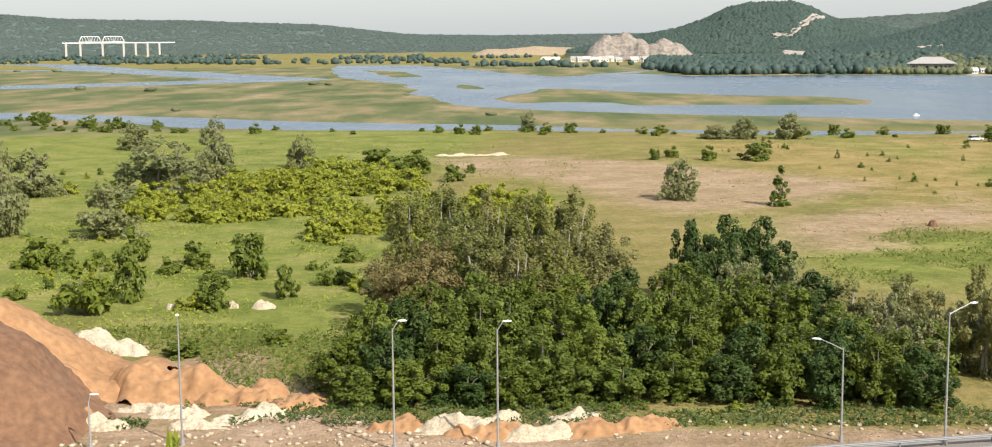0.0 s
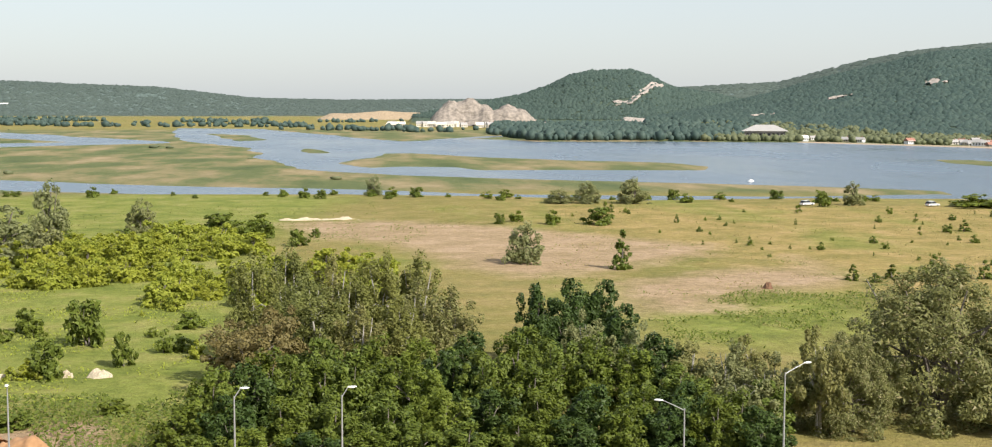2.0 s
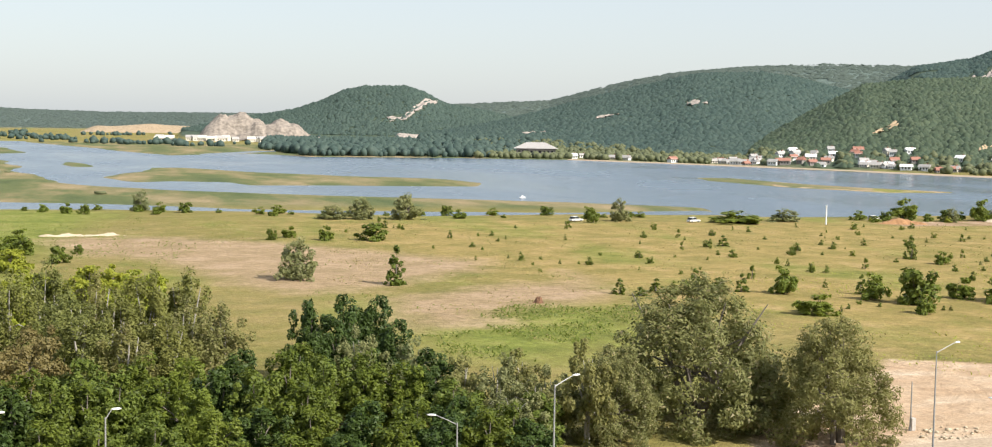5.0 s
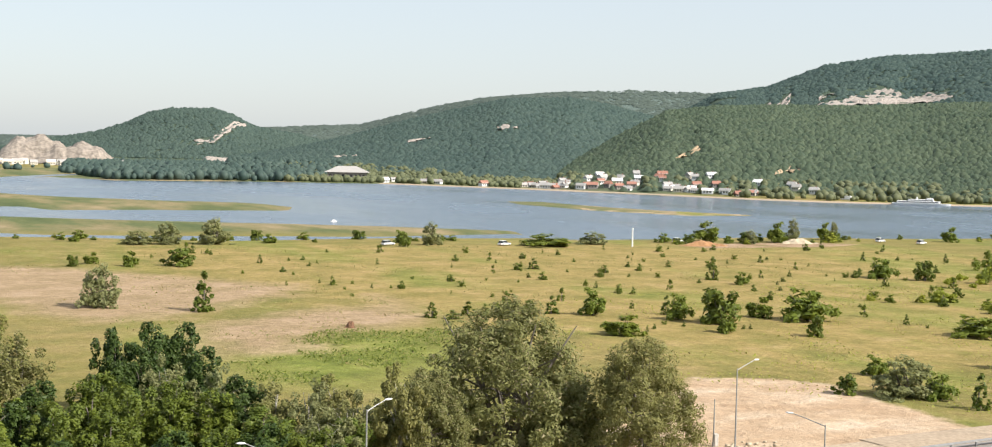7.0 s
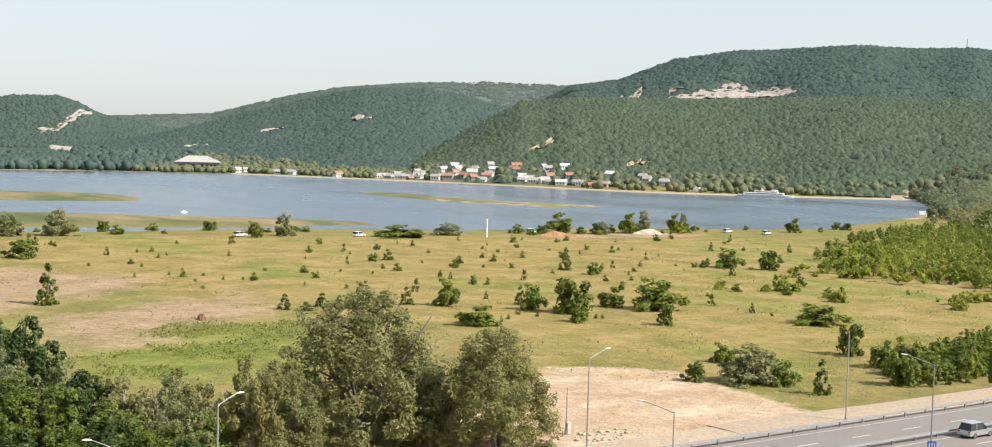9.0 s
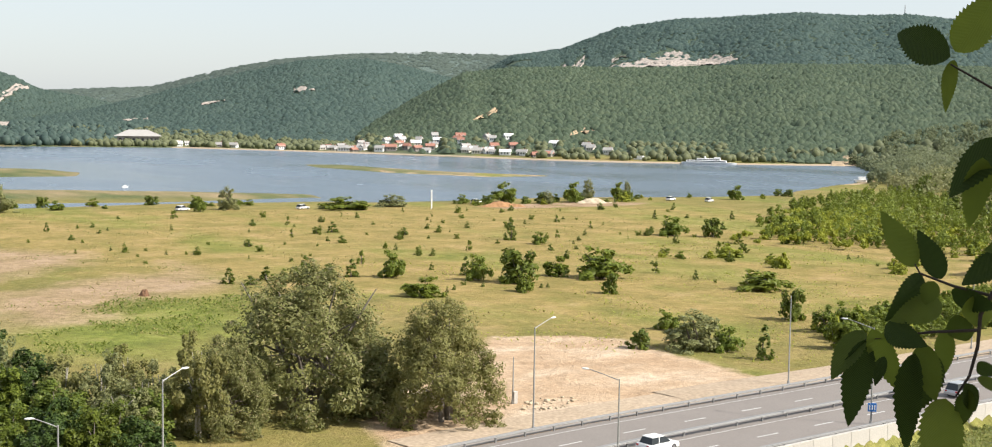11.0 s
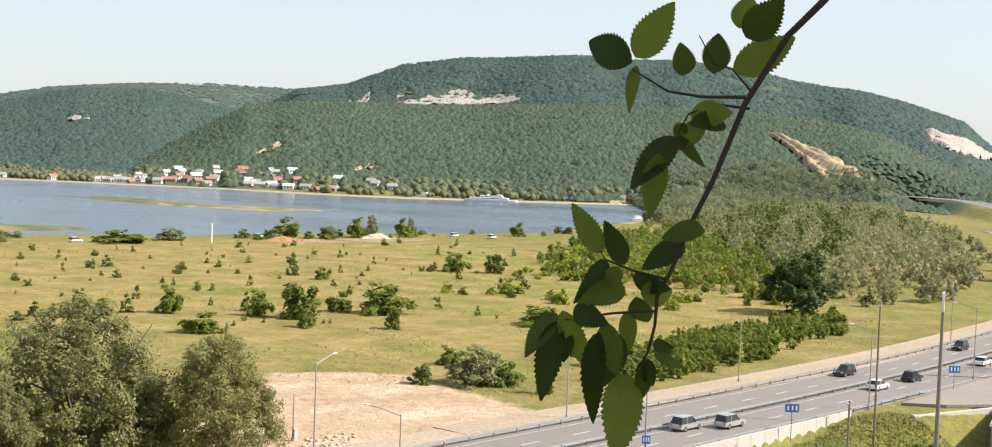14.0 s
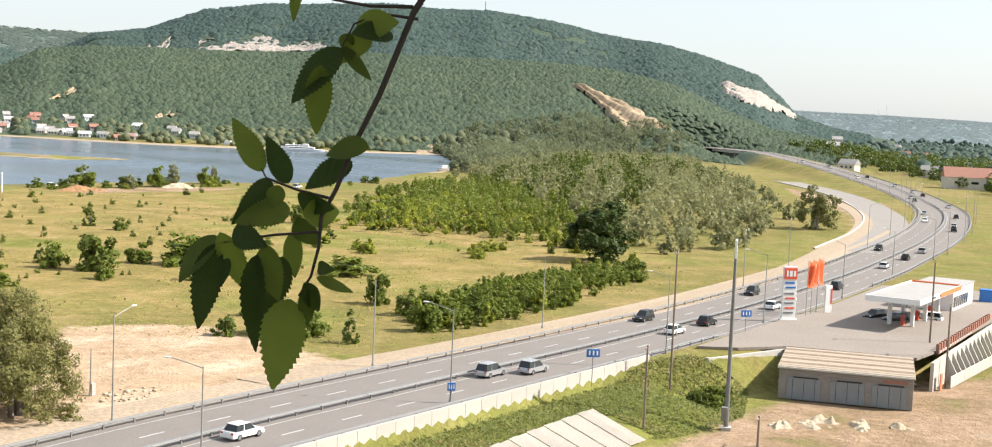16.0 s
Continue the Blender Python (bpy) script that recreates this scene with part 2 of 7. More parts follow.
# remote woods: the air's haze is painted in as pale blue-grey leaf colour
LEAF_HAZE_RIDGE = leafage("hazed_ridge_leaves", (0.1, 0.148, 0.145), (0.155, 0.205, 0.185), through_light=0.5, patch_scale=0.006)
LEAF_HAZE_BLUE = leafage("hazed_remote_leaves", (0.2, 0.26, 0.285), (0.26, 0.32, 0.335), through_light=0.5, patch_scale=0.004)
LEAF_STRAW = leafage("dry_grass_blades", (0.2, 0.175, 0.06), (0.4, 0.31, 0.15), through_light=0.4, patch_scale=0.06)
LEAF_GRASS = leafage("green_grass_blades", (0.1, 0.135, 0.03), (0.24, 0.25, 0.07), through_light=0.4, patch_scale=0.06)

# ---- mesh helpers ----
def mesh_object(name, verts, faces, mat, smooth=False):
    me = bpy.data.meshes.new(name)
    me.from_pydata([tuple(v) for v in verts], [], faces)
    me.materials.append(mat)
    if smooth:
        me.polygons.foreach_set("use_smooth", [True] * len(me.polygons))
    me.update()
    return new(name, me)


def part(name, bm, mat, parent=None, label="", smooth=False):
    """Links a bmesh as one mesh object under a thing or a part."""
    me = bpy.data.meshes.new(name)
    bm.to_mesh(me)
    bm.free()
    me.materials.append(mat)
    if smooth:
        me.polygons.foreach_set("use_smooth", [True] * len(me.polygons))
    ob = new(name, me)
    ob.parent = parent
    if label:
        ob["label"] = label
    return ob


def empty(name, m=None):
    ob = new(name)
    ob.empty_display_size = 0.2
    if m is not None:
        ob.matrix_basis = m
    return ob


def box(bm, x, y, z, sx, sy, sz, rz=0.0, edge=0.0):
    """A box by its centre and size, with its edges cut off."""
    made = bmesh.ops.create_cube(bm, size=1.0, matrix=pose(x, y, z, 0, 0, rz) @ Matrix.Diagonal((sx, sy, sz, 1)))
    if edge:
        edges = {e for v in made["verts"] for e in v.link_edges}
        bmesh.ops.bevel(bm, geom=list(edges), offset=edge, segments=1, affect="EDGES")
    return bm


def tube(bm, points, radii, sides=6):
    """A tapering tube through points."""
    rings = []
    for i, p in enumerate(points):
        p = Vector(p)
        d = Vector(points[min(i + 1, len(points) - 1)]) - Vector(points[max(i - 1, 0)])
        q = d.to_track_quat("Z", "Y")
        rings.append([bm.verts.new(p + q @ Vector((radii[i] * math.cos(a), radii[i] * math.sin(a), 0))) for a in (math.tau * k / sides for k in range(sides))])
    for r0, r1 in zip(rings, rings[1:]):
        for k in range(sides):
            bm.faces.new((r0[k], r0[(k + 1) % sides], r1[(k + 1) % sides], r1[k]))
    bm.faces.new(rings[-1])
    bm.faces.new(rings[0][::-1])
    return bm


def spline(points, step):
    """A smooth line through plan points, in even steps."""
    p = np.array(points, float)
    p = np.vstack([2 * p[0] - p[1], p, 2 * p[-1] - p[-2]])
    out = []
    for i in range(1, len(p) - 2):
        a, b, c, d = p[i - 1:i + 3]
        for u in np.linspace(0, 1, 40, endpoint=False):
            out.append(0.5 * (2 * b + (c - a) * u + (2 * a - 5 * b + 4 * c - d) * u ** 2 + (3 * b - a - 3 * c + d) * u ** 3))
    out = np.array(out + [p[-2]])
    run = np.concatenate([[0], np.cumsum(np.hypot(*np.diff(out, axis=0).T))])
    at = np.arange(0, run[-1], step)
    return np.stack([np.interp(at, run, out[:, 0]), np.interp(at, run, out[:, 1])], 1)


def normals(line):
    d = np.gradient(line, axis=0)
    d /= np.hypot(d[:, 0], d[:, 1])[:, None]
    return np.stack([-d[:, 1], d[:, 0]], 1)


def strip(name, line, profile, mat, z=0.0, closed=False, raised=False):
    """Sweeps a cross-section (offset to the left, height) along a plan line."""
    nrm, k = normals(line), len(profile)
    lift = np.full(len(line), z) + (road_lift(line[:, 0], line[:, 1]) if raised else 0.0)
    verts = [(*(line[i] + nrm[i] * o), lift[i] + h) for i in range(len(line)) for o, h in profile]
    faces = []
    for i in range(len(line) - 1):
        for j in range(k if closed else k - 1):
            a, b = i * k + j, i * k + (j + 1) % k
            faces.append((a, b, b + k, a + k))
    return mesh_object(name, verts, faces, mat)


def outline_distance(px, py, points):
    """Signed distance to a closed plan outline, inside positive."""
    p = np.array(points, float)
    best, inside = np.full(px.shape, 1e9), np.zeros(px.shape, bool)
    for (ax, ay), (bx, by) in zip(p, np.roll(p, -1, 0)):
        dx, dy = bx - ax, by - ay
        u = np.clip(((px - ax) * dx + (py - ay) * dy) / (dx * dx + dy * dy + 1e-9), 0, 1)
        best = np.minimum(best, (px - ax - u * dx) ** 2 + (py - ay - u * dy) ** 2)
        if ay != by:
            inside ^= ((ay > py) != (by > py)) & (px < dx * (py - ay) / dy + ax)
    return np.where(inside, 1, -1) * np.sqrt(best)


def line_distance(px, py, points):
    p = np.array(points, float)
    best = np.full(px.shape, 1e9)
    for (ax, ay), (bx, by) in zip(p, p[1:]):
        dx, dy = bx - ax, by - ay
        u = np.clip(((px - ax) * dx + (py - ay) * dy) / (dx * dx + dy * dy + 1e-9), 0, 1)
        best = np.minimum(best, (px - ax - u * dx) ** 2 + (py - ay - u * dy) ** 2)
    return np.sqrt(best)


def smooth01(x):
    x = np.clip(x, 0, 1)
    return x * x * (3 - 2 * x)


LATTICE = np.random.RandomState(4).rand(256, 256)


def waves(x, y, size, octaves=4):
    """Value noise, -1 to 1."""
    total, amp, s = 0.0, 0.5, size
    for _ in range(octaves):
        u, v = np.asarray(x) / s + 37.1 * _, np.asarray(y) / s + 11.7 * _
        i, j = np.floor(u).astype(int), np.floor(v).astype(int)
        f, g = smooth01(u - i), smooth01(v - j)
        a, b = LATTICE[i % 256, j % 256], LATTICE[(i + 1) % 256, j % 256]
        c, d = LATTICE[i % 256, (j + 1) % 256], LATTICE[(i + 1) % 256, (j + 1) % 256]
        total = total + amp * ((a * (1 - f) + b * f) * (1 - g) + (c * (1 - f) + d * f) * g)
        amp, s = amp / 2, s / 2
    return (np.asarray(total) - 0.47) * 2


# ---- the plan ----
ROAD = spline([(-150, 48), (-60, 69), (0, 85), (40, 93.8), (69, 98.6), (86, 101.0), (125, 104.5), (164, 108), (212, 114), (272, 125), (312, 134), (390, 154), (474, 181), (550, 212), (632, 256), (725, 316), (855, 410), (945, 486), (1015, 550), (1064, 609), (1088, 648)], 4.0)


def road_lift(x, y):
    """The embankment that carries the road up to its bridge."""
    return np.interp(np.hypot(x, y), [640, 790, 950, 1062, 1150], [0, 2, 5, 8, 10])


TRACK = [(100, 117), (182, 122), (226, 129), (269, 138), (332, 157), (406, 182), (466, 209), (532, 248), (593, 296)]
RAMP = spline([(330, 152), (403, 174), (480, 206), (571, 258), (640, 306), (714, 368)], 6.0)
RIVER = [(-222, 1857), (-106, 1809), (-48, 1584), (4, 1379), (54, 1200), (133, 1290), (176, 1190), (289, 1192), (404, 1151), (472, 1046), (537, 925), (588, 800), (642, 749), (710, 702), (768, 680), (763, 631),
         (624, 538), (500, 470), (420, 424), (365, 425), (314, 440), (240, 436), (217, 442), (222, 466), (226, 490), (186, 530), (114, 563), (66, 590), (28, 618), (-24, 688), (-38, 766), (-53, 833), (-60, 947), (-83, 1067), (-121, 1146), (-175, 1408)]
INLET = [(-342, 666), (-228, 638), (-150, 591), (-102, 561), (-47, 537), (0, 520), (50, 489), (115, 472), (166, 464), (222, 474), (222, 448), (165, 457), (108, 452), (48, 476), (0, 492), (-67, 494), (-119, 518), (-154, 554), (-200, 583), (-301, 586)]
CHANNELS = [([(-522, 1000), (-387, 1010), (-300, 1060), (-189, 1163)], 44), ([(-756, 2130), (-655, 2034), (-436, 1582), (-287, 1339), (-192, 1183)], 40), ([(-590, 1650), (-430, 1590), (-320, 1415), (-230, 1235)], 34), ([(92, 1251), (144, 1361), (240, 1479)], 14)]
ISLANDS = [[(2, 754), (28, 898), (49, 905), (85, 841), (135, 783), (182, 747), (193, 698), (185, 657), (144, 657), (99, 664), (67, 663), (58, 698), (32, 710), (15, 698)],
           [(-32, 961), (-26, 1001), (-11, 970), (-8, 906), (-21, 908)], [(355, 780), (384, 772), (388, 693), (408, 633), (426, 604), (386, 605), (356, 655), (345, 735)],
           [(-145, 1508), (-97, 1431), (-70, 1245), (-92, 1188)], [(132, 848), (156, 840), (146, 820)]]
REEDS = [[(-17, 370), (11, 372), (38, 352), (59, 332), (84, 300), (78, 281), (58, 262), (35, 247), (24, 262), (11, 313), (-7, 329)], [(49, 237), (74, 254), (96, 258), (96, 276), (92, 236), (65, 220), (58, 204), (44, 204)]]
LUSH = [[(60, 78), (70, 88.5), (96, 91.5), (130, 94.5), (150, 96.5), (160, 91), (158, 82), (140, 78), (126, 81), (100, 74)], [(45, 196), (69, 223), (90, 219), (78, 187), (57, 170), (45, 175)], [(-300, 480), (-60, 490), (0, 470), (-10, 380), (-20, 300), (0, 210), (-15, 130), (-60, 160), (-160, 240)]]
YELLOW = [[(60, 330), (100, 215), (118, 180), (130, 150), (180, 135), (260, 160), (330, 260), (340, 340), (300, 390), (140, 420), (60, 420)]]
SAND = [[(104, 162), (116, 159), (121, 152), (118, 128), (117, 116), (104, 114), (89, 111), (70, 109), (60, 112), (66, 128), (86, 142)]]
EARTH = [[(90, 70), (128, 77), (150, 80), (166, 80), (190, 70), (300, 60), (200, 20), (100, 30)], [(-80, 100), (-20, 113), (0, 108.5), (45, 107.5), (75, 112), (180, 124), (270, 139), (270, 120), (60, 100), (20, 90), (-90, 70)], [(-60, 112), (-26, 140), (-22, 128), (-14, 117), (-60, 95)], [(250, 400), (300, 410), (330, 395), (300, 385), (255, 388)], [(330, 158), (410, 185), (470, 215), (590, 300), (640, 330), (560, 240), (440, 180), (340, 150)]]
YARD = [(40, 80), (72, 87.6), (88, 89.6), (104, 91.2), (128, 93.4), (149, 95), (160, 91), (184, 89), (188, 78), (230, 84), (275, 92), (300, 60), (200, 20), (120, 20)]
# ridges: distance of the foot, of the crest, of the far foot; (azimuth, height) along the crest
RIDGES = [
    (1950, 2500, 3200, [(3, 10), (5.4, 32), (7.6, 48), (8.8, 66), (9.6, 84), (10.6, 94), (12.4, 95), (13.2, 83), (14, 64), (16, 50), (18, 30), (22, 10)]),
    (2500, 3500, 4300, [(12, 40), (14, 74), (18.5, 92), (21.4, 140), (23.6, 166), (26.8, 185), (30, 193), (34, 188), (38, 186), (44, 150), (52, 60)]),
    (1300, 2100, 2700, [(13, 10), (16, 30), (18.2, 50), (20, 70), (22, 88), (24.7, 110), (27.4, 112), (29, 104), (30.6, 90), (33, 74), (37, 60), (42, 30)]),
    (1000, 1600, 2300, [(27, 10), (29.5, 50), (31.5, 80), (33.5, 86), (36, 88), (39, 88), (43, 92), (47, 92), (51, 92), (55, 88), (58, 70), (60, 45), (62, 25), (66, 8)]),
    (1500, 2450, 3300, [(30, 60), (33.6, 140), (35.6, 152), (37.9, 190), (40.4, 208), (43, 211), (47, 212), (50, 214), (52.5, 202), (54.6, 184), (57, 166), (58.7, 152), (60.3, 132), (61.3, 118), (62.2, 84), (63, 50), (64.5, 30), (67, 15)]),
    (3300, 4300, 4850, [(56, 70), (62, 84), (66, 81), (70, 72), (74, 62), (85, 60), (120, 60)]),
    (3300, 4300, 4850, [(-80, 100), (-30, 118), (-20, 116), (-17.8, 102), (-12.8, 98), (-7.6, 84), (-6, 70), (-3.6, 50), (0, 46), (6, 48), (10, 48)]),
]


def ridge_heights(x, y):
    """The height of the hills alone, and which ridge stands highest."""
    r, az = np.hypot(x, y), np.degrees(np.arctan2(x, y))
    top, which = np.zeros(r.shape), np.full(r.shape, -1)
    for i, (foot, crest, back, line) in enumerate(RIDGES):
        a, h = np.array(line, float).T
        tall = np.interp(az, a, h, left=0, right=0)
        wob = 1 + 0.05 * waves(az * 40, r * 0 + 9 * i, 200, 3)
        front = smooth01((r - foot * wob) / (crest - foot)) ** (1.0 if i != 3 else 0.8)
        z = tall * np.where(r < crest, front, 1 - smooth01((r - crest) / (back - crest)))
        z = z * (1 + (0.05 if i > 4 else 0.2) * waves(x, y, 330, 4) * np.clip(np.abs(r - crest) / 300, 0, 1))
        which = np.where(z > top, i, which)
        top = np.maximum(top, z)
    return top, which


def land(x, y):
    """Height of the ground, and the distance from the water's edge (on land positive)."""
    x, y = np.asarray(x, float), np.asarray(y, float)
    r, az = np.hypot(x, y), np.degrees(np.arctan2(x, y))
    jag = waves(x, y, 60, 4) * np.clip(r / 60, 2, 14)
    wet = np.maximum(outline_distance(x, y, RIVER), outline_distance(x, y, INLET))
    for line, half in CHANNELS:
        wet = np.maximum(wet, half - line_distance(x, y, line))
    for o in ISLANDS:
        wet = np.minimum(wet, -outline_distance(x, y, o))
    dry = -wet + jag * 0.7
    z = np.clip(-0.5 + dry * 0.05, -2.5, 0.0)
    calm = smooth01((line_distance(x, y, ROAD[::4]) - 13) / 25)
    z = z + np.where(dry > 10, 0.5 * waves(x, y, 45, 4), 0) * calm * np.clip((dry - 10) / 30, 0, 1) * np.where(r < 700, 1, 0.3)
    inside = outline_distance(x, y, YARD)
    bank = 1.65 * smooth01((inside + 1.4) / 1.1) + 0.25 * smooth01(inside / 9) + 2.1 * smooth01((inside - 8) / 8)
    z = z - bank - (4.0 * smooth01((inside + 1) / 7) - bank) * smooth01((x - 138) / 12)
    beside = line_distance(x, y, ROAD[::4])
    z = z + ridge_heights(x, y)[0] * np.clip(dry / 60, 0, 1) * smooth01((beside - 22) / 55)
    z = np.where((beside < 34) & (r > 640) & (np.abs(r - 1196) > 42), np.maximum(z, road_lift(x, y) * (1 - smooth01((beside - 12) / 22)) - 0.12), z)
    ahead = smooth01((110 - np.abs(az)) / 25)
    bluff = 30.4 * (1 - smooth01((r - 2.5) / 52)) * ahead + 30.4 * (1 - smooth01((r - 150) / 500)) * (1 - ahead)
    return np.where(r < 700, np.maximum(z, 0) * (1 - bluff / 30.4) + bluff + np.minimum(z, 0), z), dry


def height(x, y):
    return float(land(np.array([x]), np.array([y]))[0][0])


def ground_sheet():
    az = np.radians(np.concatenate([np.arange(-180, -30, 6.0), np.arange(-23, 74, 0.17), np.arange(80, 180, 6.0)]))
    rr = np.concatenate([[0.02, 2.5, 6], np.linspace(12, 84, 14), 32 / np.tan(np.radians(np.linspace(19.5, 4.7, 105))), np.geomspace(395, 1900, 125), np.geomspace(1930, 4950, 60)])
    a, r = np.meshgrid(az, rr)
    x, y = (r * np.sin(a)).ravel(), (r * np.cos(a)).ravel()
    z, dry = land(x, y)
    n, k = len(rr), len(az)
    i, j = np.meshgrid(np.arange(n - 1), np.arange(k), indexing="ij")
    jn = (j + 1) % k
    quads = np.stack([i * k + j, (i + 1) * k + j, (i + 1) * k + jn, i * k + jn], -1).reshape(-1, 4)[:, ::-1]
    me = bpy.data.meshes.new("ground")
    me.vertices.add(len(x))
    me.vertices.foreach_set("co", np.stack([x, y, z], 1).ravel())
    me.loops.add(quads.size)
    me.loops.foreach_set("vertex_index", quads.ravel())
    me.polygons.add(len(quads))
    me.polygons.foreach_set("loop_start", np.arange(0, quads.size, 4))
    me.update(calc_edges=True)
    me.validate()
    me.polygons.foreach_set("use_smooth", [True] * len(me.polygons))
    r = np.hypot(x, y)

    def zone(outlines, soft):
        d = np.max([outline_distance(x, y, o) for o in outlines], 0)
        return np.clip(0.5 + d / (2 * soft), 0, 1)
    hill, which = ridge_heights(x, y)
    marsh = np.clip((r - 470) / 60, 0, 1) * (hill < 4) * np.clip((1900 - r) / 300, 0, 1) * (np.degrees(np.arctan2(x, y)) < 32)
    shore = np.clip(1 - np.abs(dry - 4) / 8, 0, 1) * (r > 700)
    a4 = np.stack([zone(REEDS, 9), np.maximum(zone(SAND, 3), 0.75 * shore * (r > 600) * (np.degrees(np.arctan2(x, y)) > 28)), zone(EARTH, 4), x * 0 + 1], 1)
    yellow = np.maximum(zone(YELLOW, 30), np.max([zone([o], 25) for o in ISLANDS], 0) * 0.6)
    b4 = np.stack([marsh, yellow, zone(LUSH, 16), x * 0 + 1], 1)
    for name, data in (("zone_a", a4), ("zone_b", b4)):
        layer = me.color_attributes.new(name, "FLOAT_COLOR", "POINT")
        layer.data.foreach_set("color", data.astype(np.float32).ravel())
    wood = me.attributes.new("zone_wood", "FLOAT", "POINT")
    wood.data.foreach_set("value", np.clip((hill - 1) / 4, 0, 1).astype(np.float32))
    # how much painted haze the ground of each remote ridge takes
    remote = me.attributes.new("zone_haze", "FLOAT", "POINT")
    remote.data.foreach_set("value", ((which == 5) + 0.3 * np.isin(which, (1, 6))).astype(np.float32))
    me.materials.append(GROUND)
    return tagged(new("ground", me), "grassy river plain with dry reeds, bare earth and wooded hills", "ground", kind="structure")


ground_sheet()
bm = bmesh.new()
bmesh.ops.create_grid(bm, x_segments=1, y_segments=1, size=1.0, matrix=Matrix.Translation((0, 2400, -0.5)) @ Matrix.Diagonal((2600, 2100, 1, 1)))
tagged(part("water", bm, WATER), "calm grey-blue river with shallow side channels", "river", kind="structure")


# ---- hills' woods and rock ----
def soup(name, verts, faces, mat, smooth=True):
    """A mesh from arrays of points and of equal-sided faces."""
    me = bpy.data.meshes.new(name)
    k = faces.shape[1]
    me.vertices.add(len(verts))
    me.vertices.foreach_set("co", np.asarray(verts, np.float32).ravel())
    me.loops.add(faces.size)
    me.loops.foreach_set("vertex_index", faces.astype(np.int32).ravel())
    me.polygons.add(len(faces))
    me.polygons.foreach_set("loop_start", np.arange(0, faces.size, k))
    me.update(calc_edges=True)
    if smooth:
        me.polygons.foreach_set("use_smooth", [True] * len(me.polygons))
    me.materials.append(mat)
    return me


def ico_points():
    bm = bmesh.new()
    bmesh.ops.create_icosphere(bm, subdivisions=1, radius=1.0)
    v, f = np.array([x.co for x in bm.verts]), np.array([[y.index for y in x.verts] for x in bm.faces])
    bm.free()
    return v, f


def tent():
    """A rough crown of seven triangles, open below."""
    v = np.array([(math.cos(a), math.sin(a), 0.0) for a in (k * math.tau / 5 for k in range(5))] + [(0.3, 0.1, 0.95), (-0.35, -0.1, 1.0)], float)
    f = np.array([(0, 1, 5), (1, 2, 5), (2, 6, 5), (2, 3, 6), (3, 4, 6), (4, 0, 5), (4, 5, 6)])
    return v, f


def crowns(rng, x, y, z, wide, tall, sink=0.35, slope=None):
    """Many rough small crowns: points and triangles."""
    v, f = ico_points() if slope is None else tent()
    n = len(x)
    p = v[None] * (0.72 + 0.56 * rng.rand(n, len(v), 1))
    turn = rng.rand(n) * math.tau
    c, s = np.cos(turn)[:, None], np.sin(turn)[:, None]
    px, py = p[..., 0] * c - p[..., 1] * s, p[..., 0] * s + p[..., 1] * c
    verts = np.stack([x[:, None] + px * wide[:, None], y[:, None] + py * wide[:, None], z[:, None] + (p[..., 2] * 0.5 + sink) * tall[:, None]], -1)
    if slope is not None:
        verts[..., 2] += px * (wide * slope[0])[:, None] + py * (wide * slope[1])[:, None]
    faces = f[None] + (np.arange(n) * len(v))[:, None, None]
    return verts.reshape(-1, 3), faces.reshape(-1, 3)


